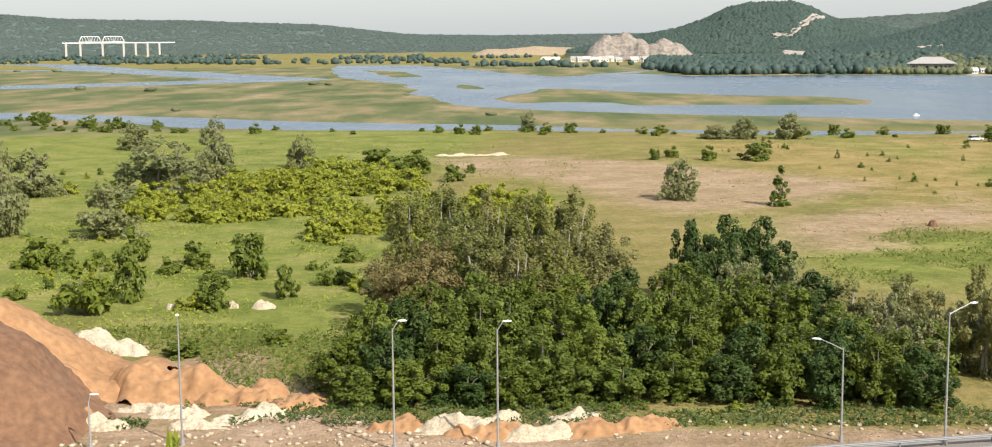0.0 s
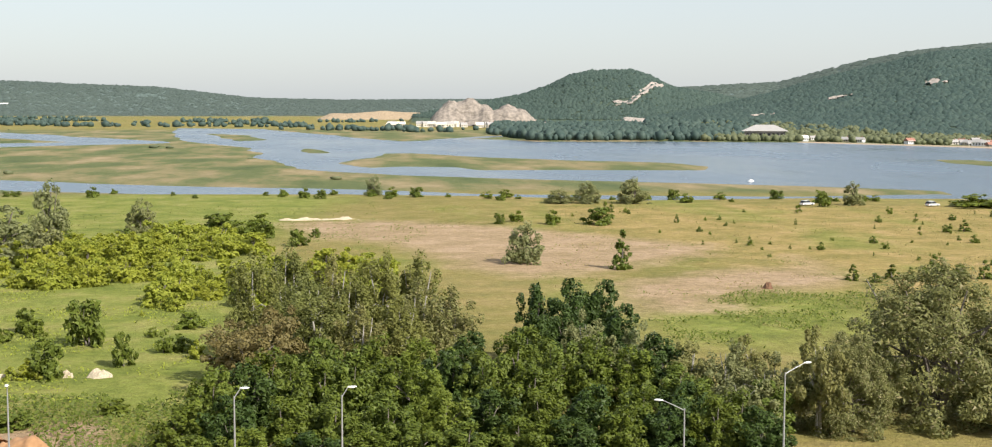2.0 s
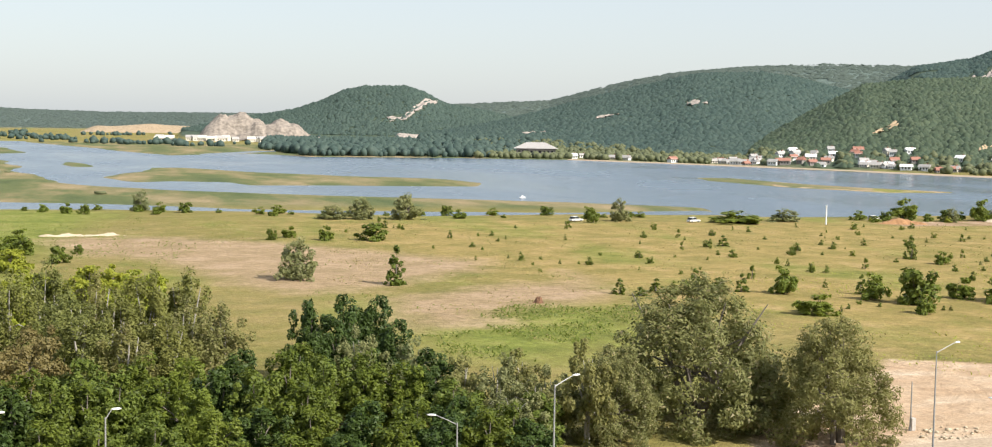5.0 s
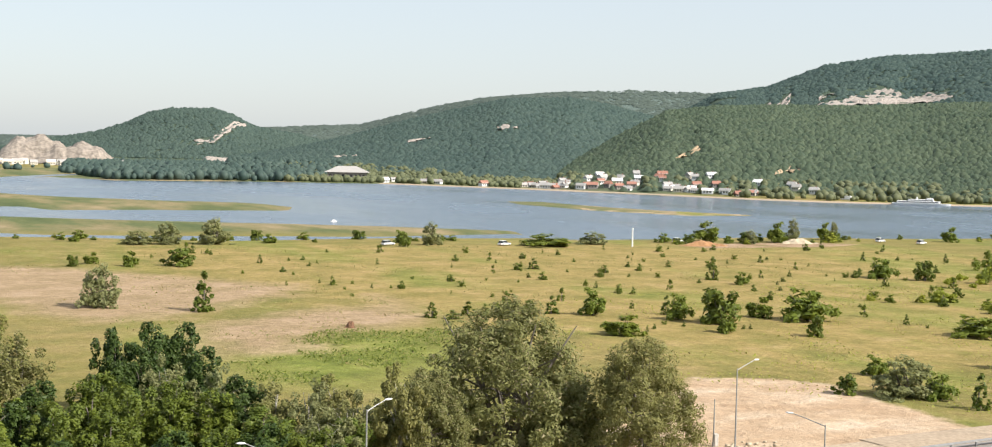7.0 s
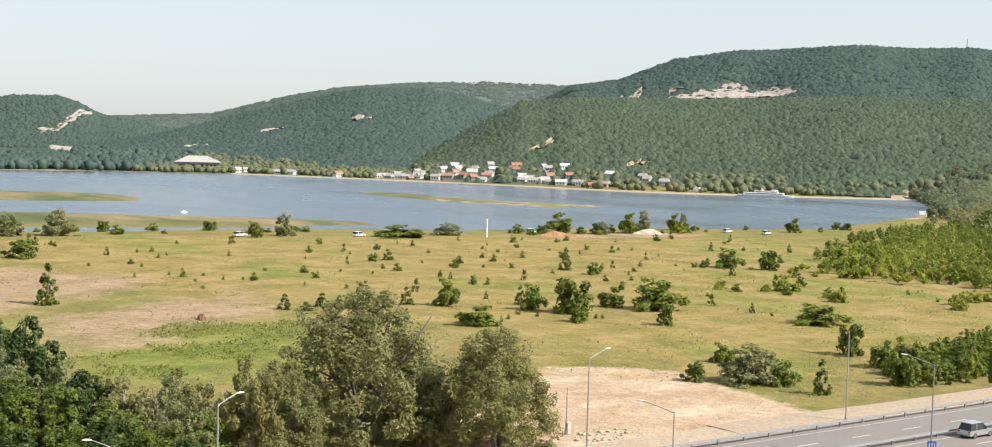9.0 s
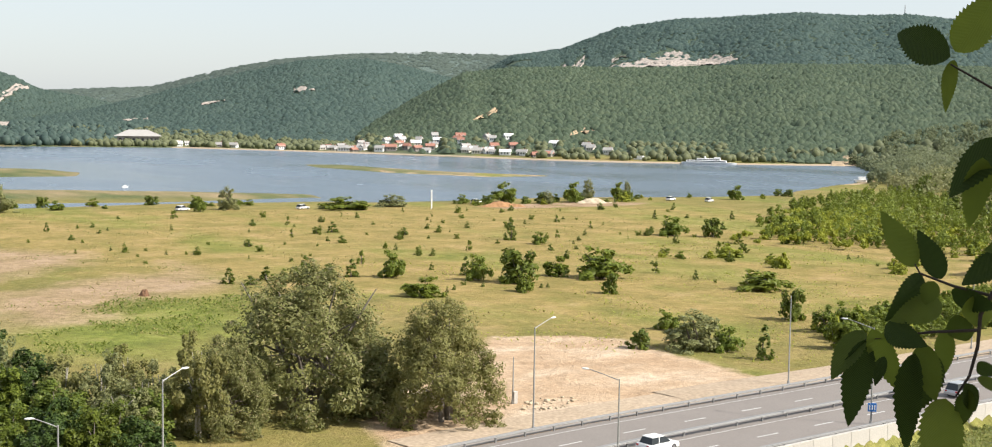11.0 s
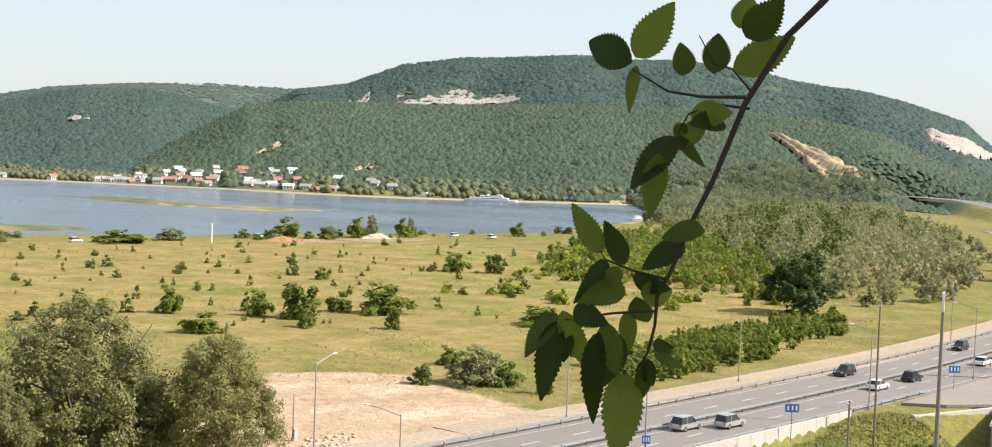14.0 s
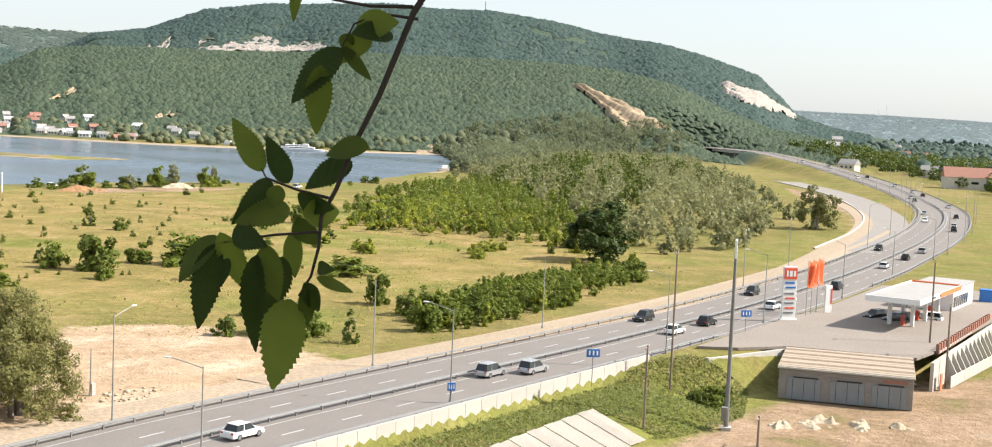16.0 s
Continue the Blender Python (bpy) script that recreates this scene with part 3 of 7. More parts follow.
# bare rock on the slopes: (azimuth, distance) along the upper and the lower edge
FACES = [
    ("pale_cliff", [(35.2, 2100), (35.6, 2180), (36.0, 2200)], [(35.2, 2060), (35.5, 2050), (35.8, 2110)], CHALK, "pale rock outcrop high on a wooded slope"),
    ("pale_cliff", [(35.9, 2120), (36.3, 2200), (36.7, 2230)], [(35.8, 2060), (36.2, 2060), (36.6, 2140)], CHALK, "pale rock outcrop high on a wooded slope"),
    ("pale_cliff", [(37.7, 2110), (38.1, 2180), (38.5, 2130)], [(37.7, 2080), (38.1, 2090), (38.5, 2090)], CHALK, "small pale outcrop under a hill's crest"),
    ("pale_cliff", [(38.9, 2085), (39.6, 2135), (40.4, 2145), (41.2, 2110)], [(38.9, 2050), (39.6, 2040), (40.4, 2045), (41.2, 2060)], CHALK, "pale weathered rock outcrop under a hill's crest"),
    ("pale_cliff", [(41.3, 2080), (42.0, 2105), (42.9, 2080)], [(41.3, 2055), (42.0, 2060), (42.9, 2060)], CHALK, "narrow pale outcrop under a hill's crest"),
    ("pale_cliff", [(33.6, 2085), (34.4, 2100), (35.1, 2110)], [(33.6, 2060), (34.4, 2065), (35.1, 2060)], CHALK, "thin pale rock band along a wooded crest"),
    ("pale_cliff", [(36.7, 2070), (38.8, 2075), (41.2, 2070), (43.4, 2060)], [(36.7, 2035), (38.8, 2030), (41.2, 2035), (43.4, 2045)], CHALK, "long thin pale rock band under a crest"),
    ("bare_patch", [(17.2, 1700), (17.8, 1720), (18.4, 1715)], [(17.2, 1690), (17.8, 1690), (18.4, 1695)], CHALK, "pale bare patch on a dark wooded slope"),
    ("bare_patch", [(20.4, 1790), (21.0, 1806), (21.5, 1800)], [(20.4, 1775), (21.0, 1775), (21.5, 1785)], CHALK, "pale bare patch on a dark wooded slope"),
    ("slope_scar", [(53.4, 1395), (55.0, 1352), (57.0, 1262), (58.5, 1215)], [(53.5, 1370), (54.5, 1305), (55.8, 1165), (58.3, 1175)], OCHRE, "ochre sandy scar running down a wooded slope"),
    ("white_cliff", [(59.7, 2110), (61.0, 2120), (62.2, 2210), (63.1, 2370)], [(59.8, 2020), (60.7, 1960), (61.9, 2010), (63.1, 2250)], CHALK, "white quarried cliff at the end of a ridge"),
    ("quarry_terrace", [(11.4, 2190), (12.3, 2215), (13.2, 2370), (13.9, 2450)], [(11.6, 2150), (12.4, 2160), (13.3, 2310), (13.9, 2400)], CHALK, "pale quarry terrace on a flat-topped hill"),
    ("bare_patch", [(24.2, 1770), (24.8, 1790), (25.2, 1785)], [(24.2, 1745), (24.8, 1730), (25.2, 1750)], CHALK, "pale bare patch on a dark wooded slope"),
    ("clay_scar", [(31.8, 1230), (32.5, 1262), (33.0, 1275)], [(31.8, 1215), (32.5, 1230), (33.0, 1255)], OCHRE, "orange clay scar above lakeside houses"),
    ("clay_scar", [(36.0, 1140), (36.6, 1172), (37.2, 1165)], [(36.0, 1125), (36.6, 1140), (37.2, 1150)], OCHRE, "orange clay scar among slope trees"),
]


def rock_face(name, upper, lower, mat, label, seed):
    """A ragged sheet of bare rock on the slope, broken by gullies and ledges."""
    span = abs(upper[-1][0] - upper[0][0])
    cols, rows = int(40 + span * 40), 22
    u = np.linspace(0, 1, cols)
    edge = lambda line: [np.interp(u, np.linspace(0, 1, len(line)), [q[i] for q in line]) for i in (0, 1)]
    (ua, ur), (la, lr) = edge(upper), edge(lower)
    v = np.linspace(0, 1, rows)[:, None]
    big = "slope" in name or "white" in name
    ragged = (0.3 if big else 0.8) * waves(u * 300 * span, u * 0 + seed * 31, 90, 4)
    vv = 0.5 + (v - 0.5) * (1 + ragged)[None] + 0.3 * (not big) * waves(u * 200 * span, u * 0 + seed * 17, 80, 3)[None]
    a, r = np.radians(la + (ua - la) * vv), lr + (ur - lr) * vv
    x, y = r * np.sin(a), r * np.cos(a)
    z = land(x.ravel(), y.ravel())[0].reshape(x.shape)
    rim = np.minimum(np.minimum(u, 1 - u)[None] * 12, np.minimum(v, 1 - v) * 8).clip(0, 1)
    ledge = 2.2 * np.sin(vv * (14 if big else 9) + 2 * waves(x, y, 60, 2))
    z = z + (5.5 if big else 2.2) * rim + (3 * waves(x, y, 14, 3) + ledge) * rim * (1 if big else 0.5) - 0.6
    i, j = np.meshgrid(np.arange(rows - 1), np.arange(cols - 1), indexing="ij")
    f = np.stack([i * cols + j, i * cols + j + 1, (i + 1) * cols + j + 1, (i + 1) * cols + j], -1).reshape(-1, 4)
    bare = waves(x * 1.0, y * 0.45 + seed * 70, 26, 3) + 0.9 * rim - (0.2 if big else 0.42)
    f = f[(bare[:-1, :-1] > 0).ravel()]
    ob = new(name, soup(name, np.stack([x, y, z], -1).reshape(-1, 3), f, mat, False))
    return tagged(ob, label, "rock face")


for k, (name, up, low, mat, label) in enumerate(FACES):
    rock_face(name, up, low, mat, label, k + 1)


plot_rng = random.Random(8)
PLOTS = []
for k in range(70):
    az = plot_rng.choice([plot_rng.uniform(25.5, 33.0), plot_rng.uniform(19.5, 38.5)])
    r = float(np.interp(az, [19.3, 24.3, 30.1, 36.3, 40.6], [1220, 1148, 1069, 993, 986])) + 20 + 75 * plot_rng.random()
    PLOTS.append((az, r))


def open_plots(x, y):
    """Where no house has its garden and its way to the water."""
    r, az = np.hypot(x, y), np.degrees(np.arctan2(x, y))
    free = np.ones(r.shape, bool)
    for a, d in PLOTS:
        free &= ~((np.abs(az - a) < 0.17) & (r < d + 4) & (r > d - 55))
    return free


def hill_wood(seed, count, az0, az1, r0, r1, ridges, wide, tall, mat, label, lowest=3.0, name="hill_forest"):
    """Woods over the slopes of some ridges, as one mass of crowns."""
    rng = np.random.RandomState(seed)
    az, r = az0 + (az1 - az0) * rng.rand(count), np.sqrt(r0 ** 2 + (r1 ** 2 - r0 ** 2) * rng.rand(count))
    x, y = r * np.sin(np.radians(az)), r * np.cos(np.radians(az))
    h, which = ridge_heights(x, y)
    z, dry = land(x, y)
    keep = np.isin(which, ridges) & (h > lowest) & (dry > 12) & open_plots(x, y) & (waves(x, y, 90, 3) > -0.62) & (line_distance(x, y, ROAD[::8]) > 32)
    for _, up, low, *_ in FACES:
        keep &= (outline_distance(az * 30, r, [(q[0] * 30, q[1] + 2) for q in up] + [(q[0] * 30, q[1] - 10) for q in low[::-1]]) < 0) | (rng.rand(count) < 0.12)
    x, y, z = x[keep], y[keep], z[keep]
    n = len(x)
    s = 0.65 + 0.7 * rng.rand(n) ** 1.5
    lean = [(ridge_heights(x + a, y + b)[0] - ridge_heights(x - a, y - b)[0]) / 12 for a, b in ((6, 0), (0, 6))]
    lean = [np.clip(q, -0.5, 0.5) for q in lean]
    v, f = crowns(rng, x, y, z, wide * s, tall * s * (0.8 + 0.5 * rng.rand(n)), 0.15, lean)
    return tagged(new(name, soup(name, v, f, mat)), label, "forest", kind="stuff")


hill_wood(11, 62000, 27, 66, 1000, 1640, [3], 3.5, 4.6, LEAF_HAZE_FAR, "dense green broadleaf forest on the lower slope")
hill_wood(12, 42000, 30, 66, 1600, 2480, [4], 4.8, 4.6, LEAF_HAZE_DIM, "dark forest on the steep upper ridge")
hill_wood(13, 42000, 13, 40, 1300, 2130, [2], 4.2, 4.6, LEAF_HAZE_DIM, "dark mixed forest on a rounded hill")
hill_wood(14, 17000, 3, 22, 1950, 2530, [0], 4.0, 5.0, LEAF_HAZE_DIM, "dark scrubby forest on a flat-topped hill", 10)
# leaf tones with distance haze painted into them
hill_wood(15, 14000, 12, 52, 2600, 3520, [1], 8, 4, LEAF_HAZE_RIDGE, "hazy green forest on a remote ridge")
hill_wood(16, 14000, 56, 78, 3300, 4330, [5], 8, 1.6, LEAF_HAZE_BLUE, "hazy forest on a remote range")
hill_wood(17, 18000, -26, 10, 3300, 4330, [6], 7, 4, LEAF_HAZE_RIDGE, "hazy forest on remote hills beyond the marsh")


def plain_wood(seed, count, outline, wide, tall, mat, label, clump=0.0, name="woodland"):
    """Trees too many to count on level ground within an outline."""
    rng = np.random.RandomState(seed)
    o = np.array(outline, float)
    x, y = (o[:, i].min() + (o[:, i].max() - o[:, i].min()) * rng.rand(count) for i in (0, 1))
    z, dry = land(x, y)
    keep = (outline_distance(x, y, outline) > 0) & (dry > 8) & (line_distance(x, y, ROAD[::4]) > 24) & (line_distance(x, y, RAMP) > 16) & (waves(x, y, 130, 3) > clump) & (ridge_heights(x, y)[0] < 9) & open_plots(x, y)
    x, y, z = x[keep], y[keep], z[keep]
    s = 0.6 + 0.8 * rng.rand(len(x)) ** 1.4
    v, f = crowns(rng, x, y, z, wide * s, tall * s)
    return tagged(new(name, soup(name, v, f, mat)), label, "woodland", kind="stuff")


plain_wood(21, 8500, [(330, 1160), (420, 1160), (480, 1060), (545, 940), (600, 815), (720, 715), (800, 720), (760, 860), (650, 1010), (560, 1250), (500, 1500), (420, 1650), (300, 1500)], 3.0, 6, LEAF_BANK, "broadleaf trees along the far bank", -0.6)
plain_wood(22, 5200, [(170, 1205), (340, 1190), (480, 1480), (560, 1700), (400, 1950), (220, 1900), (160, 1480)], 4.0, 9.5, LEAF_HAZE_DIM, "dark trees on the far bank", -0.5)
plain_wood(23, 6500, [(-900, 1900), (-300, 1950), (150, 1500), (200, 1900), (240, 2500), (-1000, 3200), (-1300, 2500)], 4.5, 8, LEAF_HAZE_DIM, "belts of trees across the flood plain", 0.1)
plain_wood(24, 500, [(-520, 900), (-100, 880), (-60, 1200), (-250, 1700), (-700, 1700)], 3.6, 3, LEAF_BANK, "scattered willow scrub on the marsh", 0.15, "marsh_scrub")
plain_wood(25, 5200, [(700, 620), (900, 700), (1250, 700), (1700, 850), (1500, 980), (1050, 900), (820, 760)], 3.6, 9, LEAF_BANK, "woodland at the foot of the ridge", -0.7)
plain_wood(26, 2600, [(760, 230), (950, 330), (1300, 520), (1900, 850), (3200, 1500), (3300, 900), (1600, 300), (900, 120)], 5.5, 11, LEAF_HAZE_DIM, "dark woodland beyond the road", -0.55)
plain_wood(27, 260, [(-150, 600), (-20, 600), (0, 560), (-10, 690), (-60, 900), (-180, 800)], 3, 2.4, LEAF_BANK, "low willow scrub on the mudflats", 0.2, "marsh_scrub")


def quarry_rocks():
    cols, rows = 120, 22
    u, v = np.meshgrid(np.linspace(0, 1, cols), np.linspace(0, 1, rows))
    az, r = 3.6 + 4.9 * u, 1980 + 230 * v
    x, y = r * np.sin(np.radians(az)), r * np.cos(np.radians(az))
    shape = np.interp(u, [0, 0.08, 0.2, 0.38, 0.5, 0.58, 0.7, 0.84, 0.93, 1], [0, 13, 29, 35, 27, 20, 27, 28, 14, 0])
    z = 4 + shape * smooth01(v * 2.1) * smooth01((1 - v) * 4) * (1 + 1.1 * waves(x, y, 46, 4)) + 7 * waves(x, y, 16, 3) - 3
    i, j = np.meshgrid(np.arange(rows - 1), np.arange(cols - 1), indexing="ij")
    f = np.stack([i * cols + j, i * cols + j + 1, (i + 1) * cols + j + 1, (i + 1) * cols + j], -1).reshape(-1, 4)
    ob = new("quarry_rock", soup("quarry_rock", np.stack([x, y, z], -1).reshape(-1, 3), f, ROCK, False))
    tagged(ob, "rugged grey quarry rocks rising behind a village", "rock")


quarry_rocks()


def low_bank(az0, az1, r, h, depth, mat, label, seed):
    u, v = np.meshgrid(np.linspace(0, 1, 60), np.linspace(0, 1, 6))
    a, rr = np.radians(az0 + (az1 - az0) * u), r + depth * v
    x, y = rr * np.sin(a), rr * np.cos(a)
    z = -1 + h * smooth01(v * 2) * smooth01((1 - v) * 3) * smooth01(u * 6) * smooth01((1 - u) * 6) * (1 + 0.5 * waves(x, y, 90, 3))
    i, j = np.meshgrid(np.arange(5), np.arange(59), indexing="ij")
    f = np.stack([i * 60 + j, i * 60 + j + 1, (i + 1) * 60 + j + 1, (i + 1) * 60 + j], -1).reshape(-1, 4)
    return tagged(new("sand_bank", soup("sand_bank", np.stack([x, y, z], -1).reshape(-1, 3), f, mat)), label, "sand bank")


low_bank(-1.2, 4.2, 2900, 17, 200, OCHRE, "long pale sand terrace beyond the marsh", 1)
low_bank(11.6, 14.6, 1960, 16, 90, CHALK, "pale sand terrace behind dark trees", 2)
low_bank(47.0, 50.3, 1010, 9, 110, OCHRE, "pale sandy beach on the far bank", 3)
low_bank(46.9, 47.6, 1000, 4, 60, OCHRE, "small sandy beach on the far bank", 4)
plain_wood(28, 11000, [(690, 225), (850, 320), (1000, 410), (1300, 610), (2200, 1150), (2700, 950), (1300, 380), (760, 190)], 4.8, 10, LEAF_HAZE_DIM, "dark woodland and gardens beyond the road", -0.5)


# ---- trees and bushes ----
def cards(rng, centre, out, size, slim=0.6, corners=4):
    """Leaf sprays at centre, facing roughly outwards: folded four-cornered blades, or small three-cornered ones."""
    n = len(centre)
    nrm = out + rng.randn(n, 3) * 0.55 + np.array([0, 0, 0.35])
    nrm /= np.linalg.norm(nrm, axis=1)[:, None]
    t = rng.randn(n, 3) + np.array([0, 0, -0.6])
    t -= nrm * (t * nrm).sum(1)[:, None]
    t /= np.linalg.norm(t, axis=1)[:, None] + 1e-9
    b = np.cross(nrm, t)
    s = size * (0.55 + 0.9 * rng.rand(n))[:, None]
    if corners == 3:
        p = np.stack([centre + t * s, centre + b * s * slim - t * s * 0.35, centre - b * s * slim - t * s * 0.75], 1)
        return p.reshape(-1, 3), np.arange(n * 3).reshape(n, 3)
    fold = nrm * s * 0.25
    p = np.stack([centre - t * s, centre + b * s * slim + fold, centre + t * s, centre - b * s * slim + fold], 1)
    return p.reshape(-1, 3), np.arange(n * 4).reshape(n, 4)


def crown_points(rng, clumps, per, lobe, shape):
    """Sprays in clumps: shape(rng, n) gives clump centres in a crown of unit size."""
    c = shape(rng, clumps)
    who = np.repeat(np.arange(clumps), per)
    d = rng.randn(len(who), 3)
    d /= np.linalg.norm(d, axis=1)[:, None]
    rad = lobe * (0.55 + 0.6 * rng.rand(clumps))[who]
    pos = c[who] + d * (rad * (0.5 + 0.5 * rng.rand(len(who)) ** 0.5))[:, None] * np.array([1, 1, 0.8])
    wide = np.quantile(np.hypot(pos[:, 0], pos[:, 1]), 0.97) / 0.5
    grow = np.array([1 / wide, 1 / wide, 1 / pos[:, 2].max()])
    c, pos = c * grow, pos * grow
    low = np.quantile(pos[:, 2], 0.03)
    if low < 0.2:
        pos[:, 2], c[:, 2] = (pos[:, 2] - low) / (1 - low) + 0.015, np.maximum((c[:, 2] - low) / (1 - low), 0.03)
    core = c.mean(0) * np.array([1, 1, 0.8])
    out = d * 0.8 + (pos - core) * 1.2
    return c, pos, out


def oval(rng, n, low=0.04, power=0.45):
    d = rng.randn(n, 3)
    d /= np.linalg.norm(d, axis=1)[:, None]
    p = d * (rng.rand(n) ** power)[:, None]
    bite = 1 + 0.18 * np.sin(3 * np.arctan2(p[:, 1], p[:, 0]) + rng.rand() * 6)
    return np.stack([p[:, 0] * 0.5 * bite, p[:, 1] * 0.5 * bite, low + (1 - low) * (0.5 + 0.46 * p[:, 2])], 1)


def spire(rng, n):
    h = 0.06 + 0.92 * rng.rand(n) ** 1.3
    a, w = rng.rand(n) * math.tau, 0.5 * (1 - h) ** 0.8 * rng.rand(n) ** 0.3 + 0.03
    return np.stack([np.cos(a) * w, np.sin(a) * w, h], 1)


def mound(rng, n):
    d = rng.randn(n, 3)
    d /= np.linalg.norm(d, axis=1)[:, None]
    p = d * (rng.rand(n) ** 0.4)[:, None]
    bite = 1 + 0.16 * np.sin(3 * np.arctan2(p[:, 1], p[:, 0]) + rng.rand() * 6)
    return np.stack([p[:, 0] * 0.5 * bite, p[:, 1] * 0.5 * bite, np.abs(p[:, 2]) * 0.94 + 0.05], 1)


def dome(rng, n):
    d = rng.randn(n, 3)
    d /= np.linalg.norm(d, axis=1)[:, None]
    p = d * (0.35 + 0.65 * rng.rand(n) ** 0.5)[:, None]
    return np.stack([p[:, 0] * 0.5, p[:, 1] * 0.5, 0.08 + 0.86 * np.abs(p[:, 2]) ** 0.75], 1)


def tree(name, seed, high, wide, leaf, bark, label, shape=oval, clumps=46, per=52, lobe=0.13, size=0.3, group="", stems=1, slim=0.6, open_limbs=9):
    """Trunk with limbs, and a crown of many sprays."""
    rng = np.random.RandomState(seed)
    root = empty(name)
    c, pos, out = crown_points(rng, clumps, per, lobe, shape)
    scale = np.array([wide, wide, high])
    pos = np.stack([pos[:, 0] * wide, pos[:, 1] * wide, np.maximum(pos[:, 2] * high, 0.08 * high * 0.2)], 1)
    v, f = cards(rng, pos, out / (np.linalg.norm(out, axis=1)[:, None] + 1e-9), size, slim, 3)
    crown = new("crown", soup("crown", v, f, leaf, False))
    crown.parent = root
    bm = bmesh.new()
    for s in range(stems):
        lean = rng.randn(2) * 0.05 * wide * (1 if stems == 1 else 3)
        foot = np.array([rng.randn() * 0.04 * wide * (stems > 1), rng.randn() * 0.04 * wide * (stems > 1), -0.3])
        top = np.array([lean[0], lean[1], high * 0.82])
        mid = foot + (top - foot) * 0.45 + np.array([rng.randn(), rng.randn(), 0]) * 0.03 * wide
        r = 0.018 * high + 0.02
        tube(bm, [foot, foot + (mid - foot) * 0.5, mid, top], [r * 1.3, r, r * 0.75, r * 0.15], 7)
        for q in c[rng.permutation(clumps)[:max(2, open_limbs // stems)]] * scale:
            k = 0.2 + 0.5 * rng.rand()
            start = foot + (mid - foot) * min(1, k * 2) if k < 0.5 else mid + (top - mid) * (k - 0.5) * 1.2
            if q[2] > start[2]:
                bend = start + (q - start) * 0.5 + np.array([0, 0, 0.06 * high])
                if high > 5:
                    part("limb", tube(bmesh.new(), [start, bend, q], [r * 0.5, r * 0.33, r * 0.1], 5), bark, root)
                else:
                    tube(bm, [start, bend, q], [r * 0.5, r * 0.33, r * 0.1], 5)
    part("trunk", bm, bark, root)
    return tagged(root, label, "tree" if high > 3.5 else "bush", group)


USED = set()


def plant(kind, x, y, high=None, wide=None, base=(8.0, 6.0), turn=None, drop=0.05):
    """Sets a copy of a kind of tree, at its height and spread; the first takes the model itself."""
    r = random.Random(int(x * 131 + y * 17))
    sz = (high or base[0]) / base[0]
    sx = (wide or base[1] * sz) / base[1]
    m = pose(x, y, height(x, y) - drop, 0, 0, r.uniform(0, 360) if turn is None else turn) @ Matrix.Diagonal((sx, sx, sz, 1))
    if kind.name not in USED:
        USED.add(kind.name)
        kind.matrix_basis = m
        return kind
    return copy_thing(kind, m @ Matrix.Diagonal((*(1 / q for q in kind.scale), 1)))


GROVE = "trees of the roadside grove"
B = (8.0, 6.5)


def kinds(n, seed, name, high, wide, leaves, bark, label, **more):
    return [tree(name, seed + i, high, wide, leaves[i % len(leaves)], bark, label, **more) for i in range(n)]


green = kinds(4, 31, "broadleaf_tree", *B, (LEAF_GREEN, LEAF_DEEP, LEAF_GRASSY, LEAF_MID), BARK, "dense green broadleaf tree in a roadside grove", group=GROVE, clumps=85, per=84, lobe=0.105, size=0.21, open_limbs=10)
birch = kinds(3, 41, "birch_tree", 13.0, 7.0, (LEAF_OLIVE, LEAF_OLIVE, LEAF_WILLOW), PALEBARK, "thin-crowned olive birch with pale trunks behind a grove", group=GROVE, clumps=120, per=85, lobe=0.09, size=0.19, stems=3, open_limbs=9)
silver = kinds(2, 51, "silver_poplar", *B, (LEAF_SILVER, LEAF_WILLOW), PALEBARK, "silvery-leaved poplar at the grove's edge", group=GROVE, clumps=80, per=84, lobe=0.1, size=0.18, stems=2, open_limbs=14)
brown = kinds(1, 55, "russet_tree", *B, (LEAF_BROWN,), BARK, "brownish half-dry broadleaf tree in a grove", group=GROVE, clumps=80, per=78, lobe=0.1, size=0.19, stems=2)
willow = kinds(2, 61, "big_willow", 16.0, 15.5, (LEAF_WILLOW,), BARK, "huge rounded olive willow beside bare sandy ground", shape=dome, clumps=240, per=150, lobe=0.09, size=0.24, stems=4, open_limbs=30, slim=0.4)
bush = kinds(3, 71, "bush", 3.0, 3.4, (LEAF_GRASSY, LEAF_MID, LEAF_FRESH), BARK, "rounded green bush in the meadow", shape=mound, clumps=30, per=34, lobe=0.16, size=0.25, stems=2, open_limbs=4, group="meadow bushes")
fresh = kinds(2, 81, "maple_thicket", 3.0, 4.2, (LEAF_FRESH,), BARK, "bright yellow-green maple shrub in a thicket", shape=mound, clumps=30, per=36, lobe=0.16, size=0.27, stems=2, open_limbs=4, group="thicket shrubs")
grey = kinds(2, 86, "oleaster", 8.0, 8.0, (LEAF_SILVER, LEAF_SILVER), BARK, "grey-green oleaster standing in the meadow", shape=mound, clumps=70, per=62, lobe=0.12, size=0.28, stems=3, open_limbs=10)
sapling = kinds(3, 95, "sapling", 4.0, 2.8, (LEAF_MID, LEAF_MID, LEAF_FRESH), BARK, "bushy mid-green sapling beside the road verge", clumps=30, per=30, lobe=0.14, size=0.24, stems=2, open_limbs=4, group="verge saplings")
shrub = kinds(2, 76, "low_shrub", 3.0, 3.4, (LEAF_GRASSY, LEAF_MID), BARK, "low rounded green shrub in dry meadow grass", shape=mound, clumps=20, per=26, lobe=0.18, size=0.28, stems=2, open_limbs=4, group="low meadow shrubs")
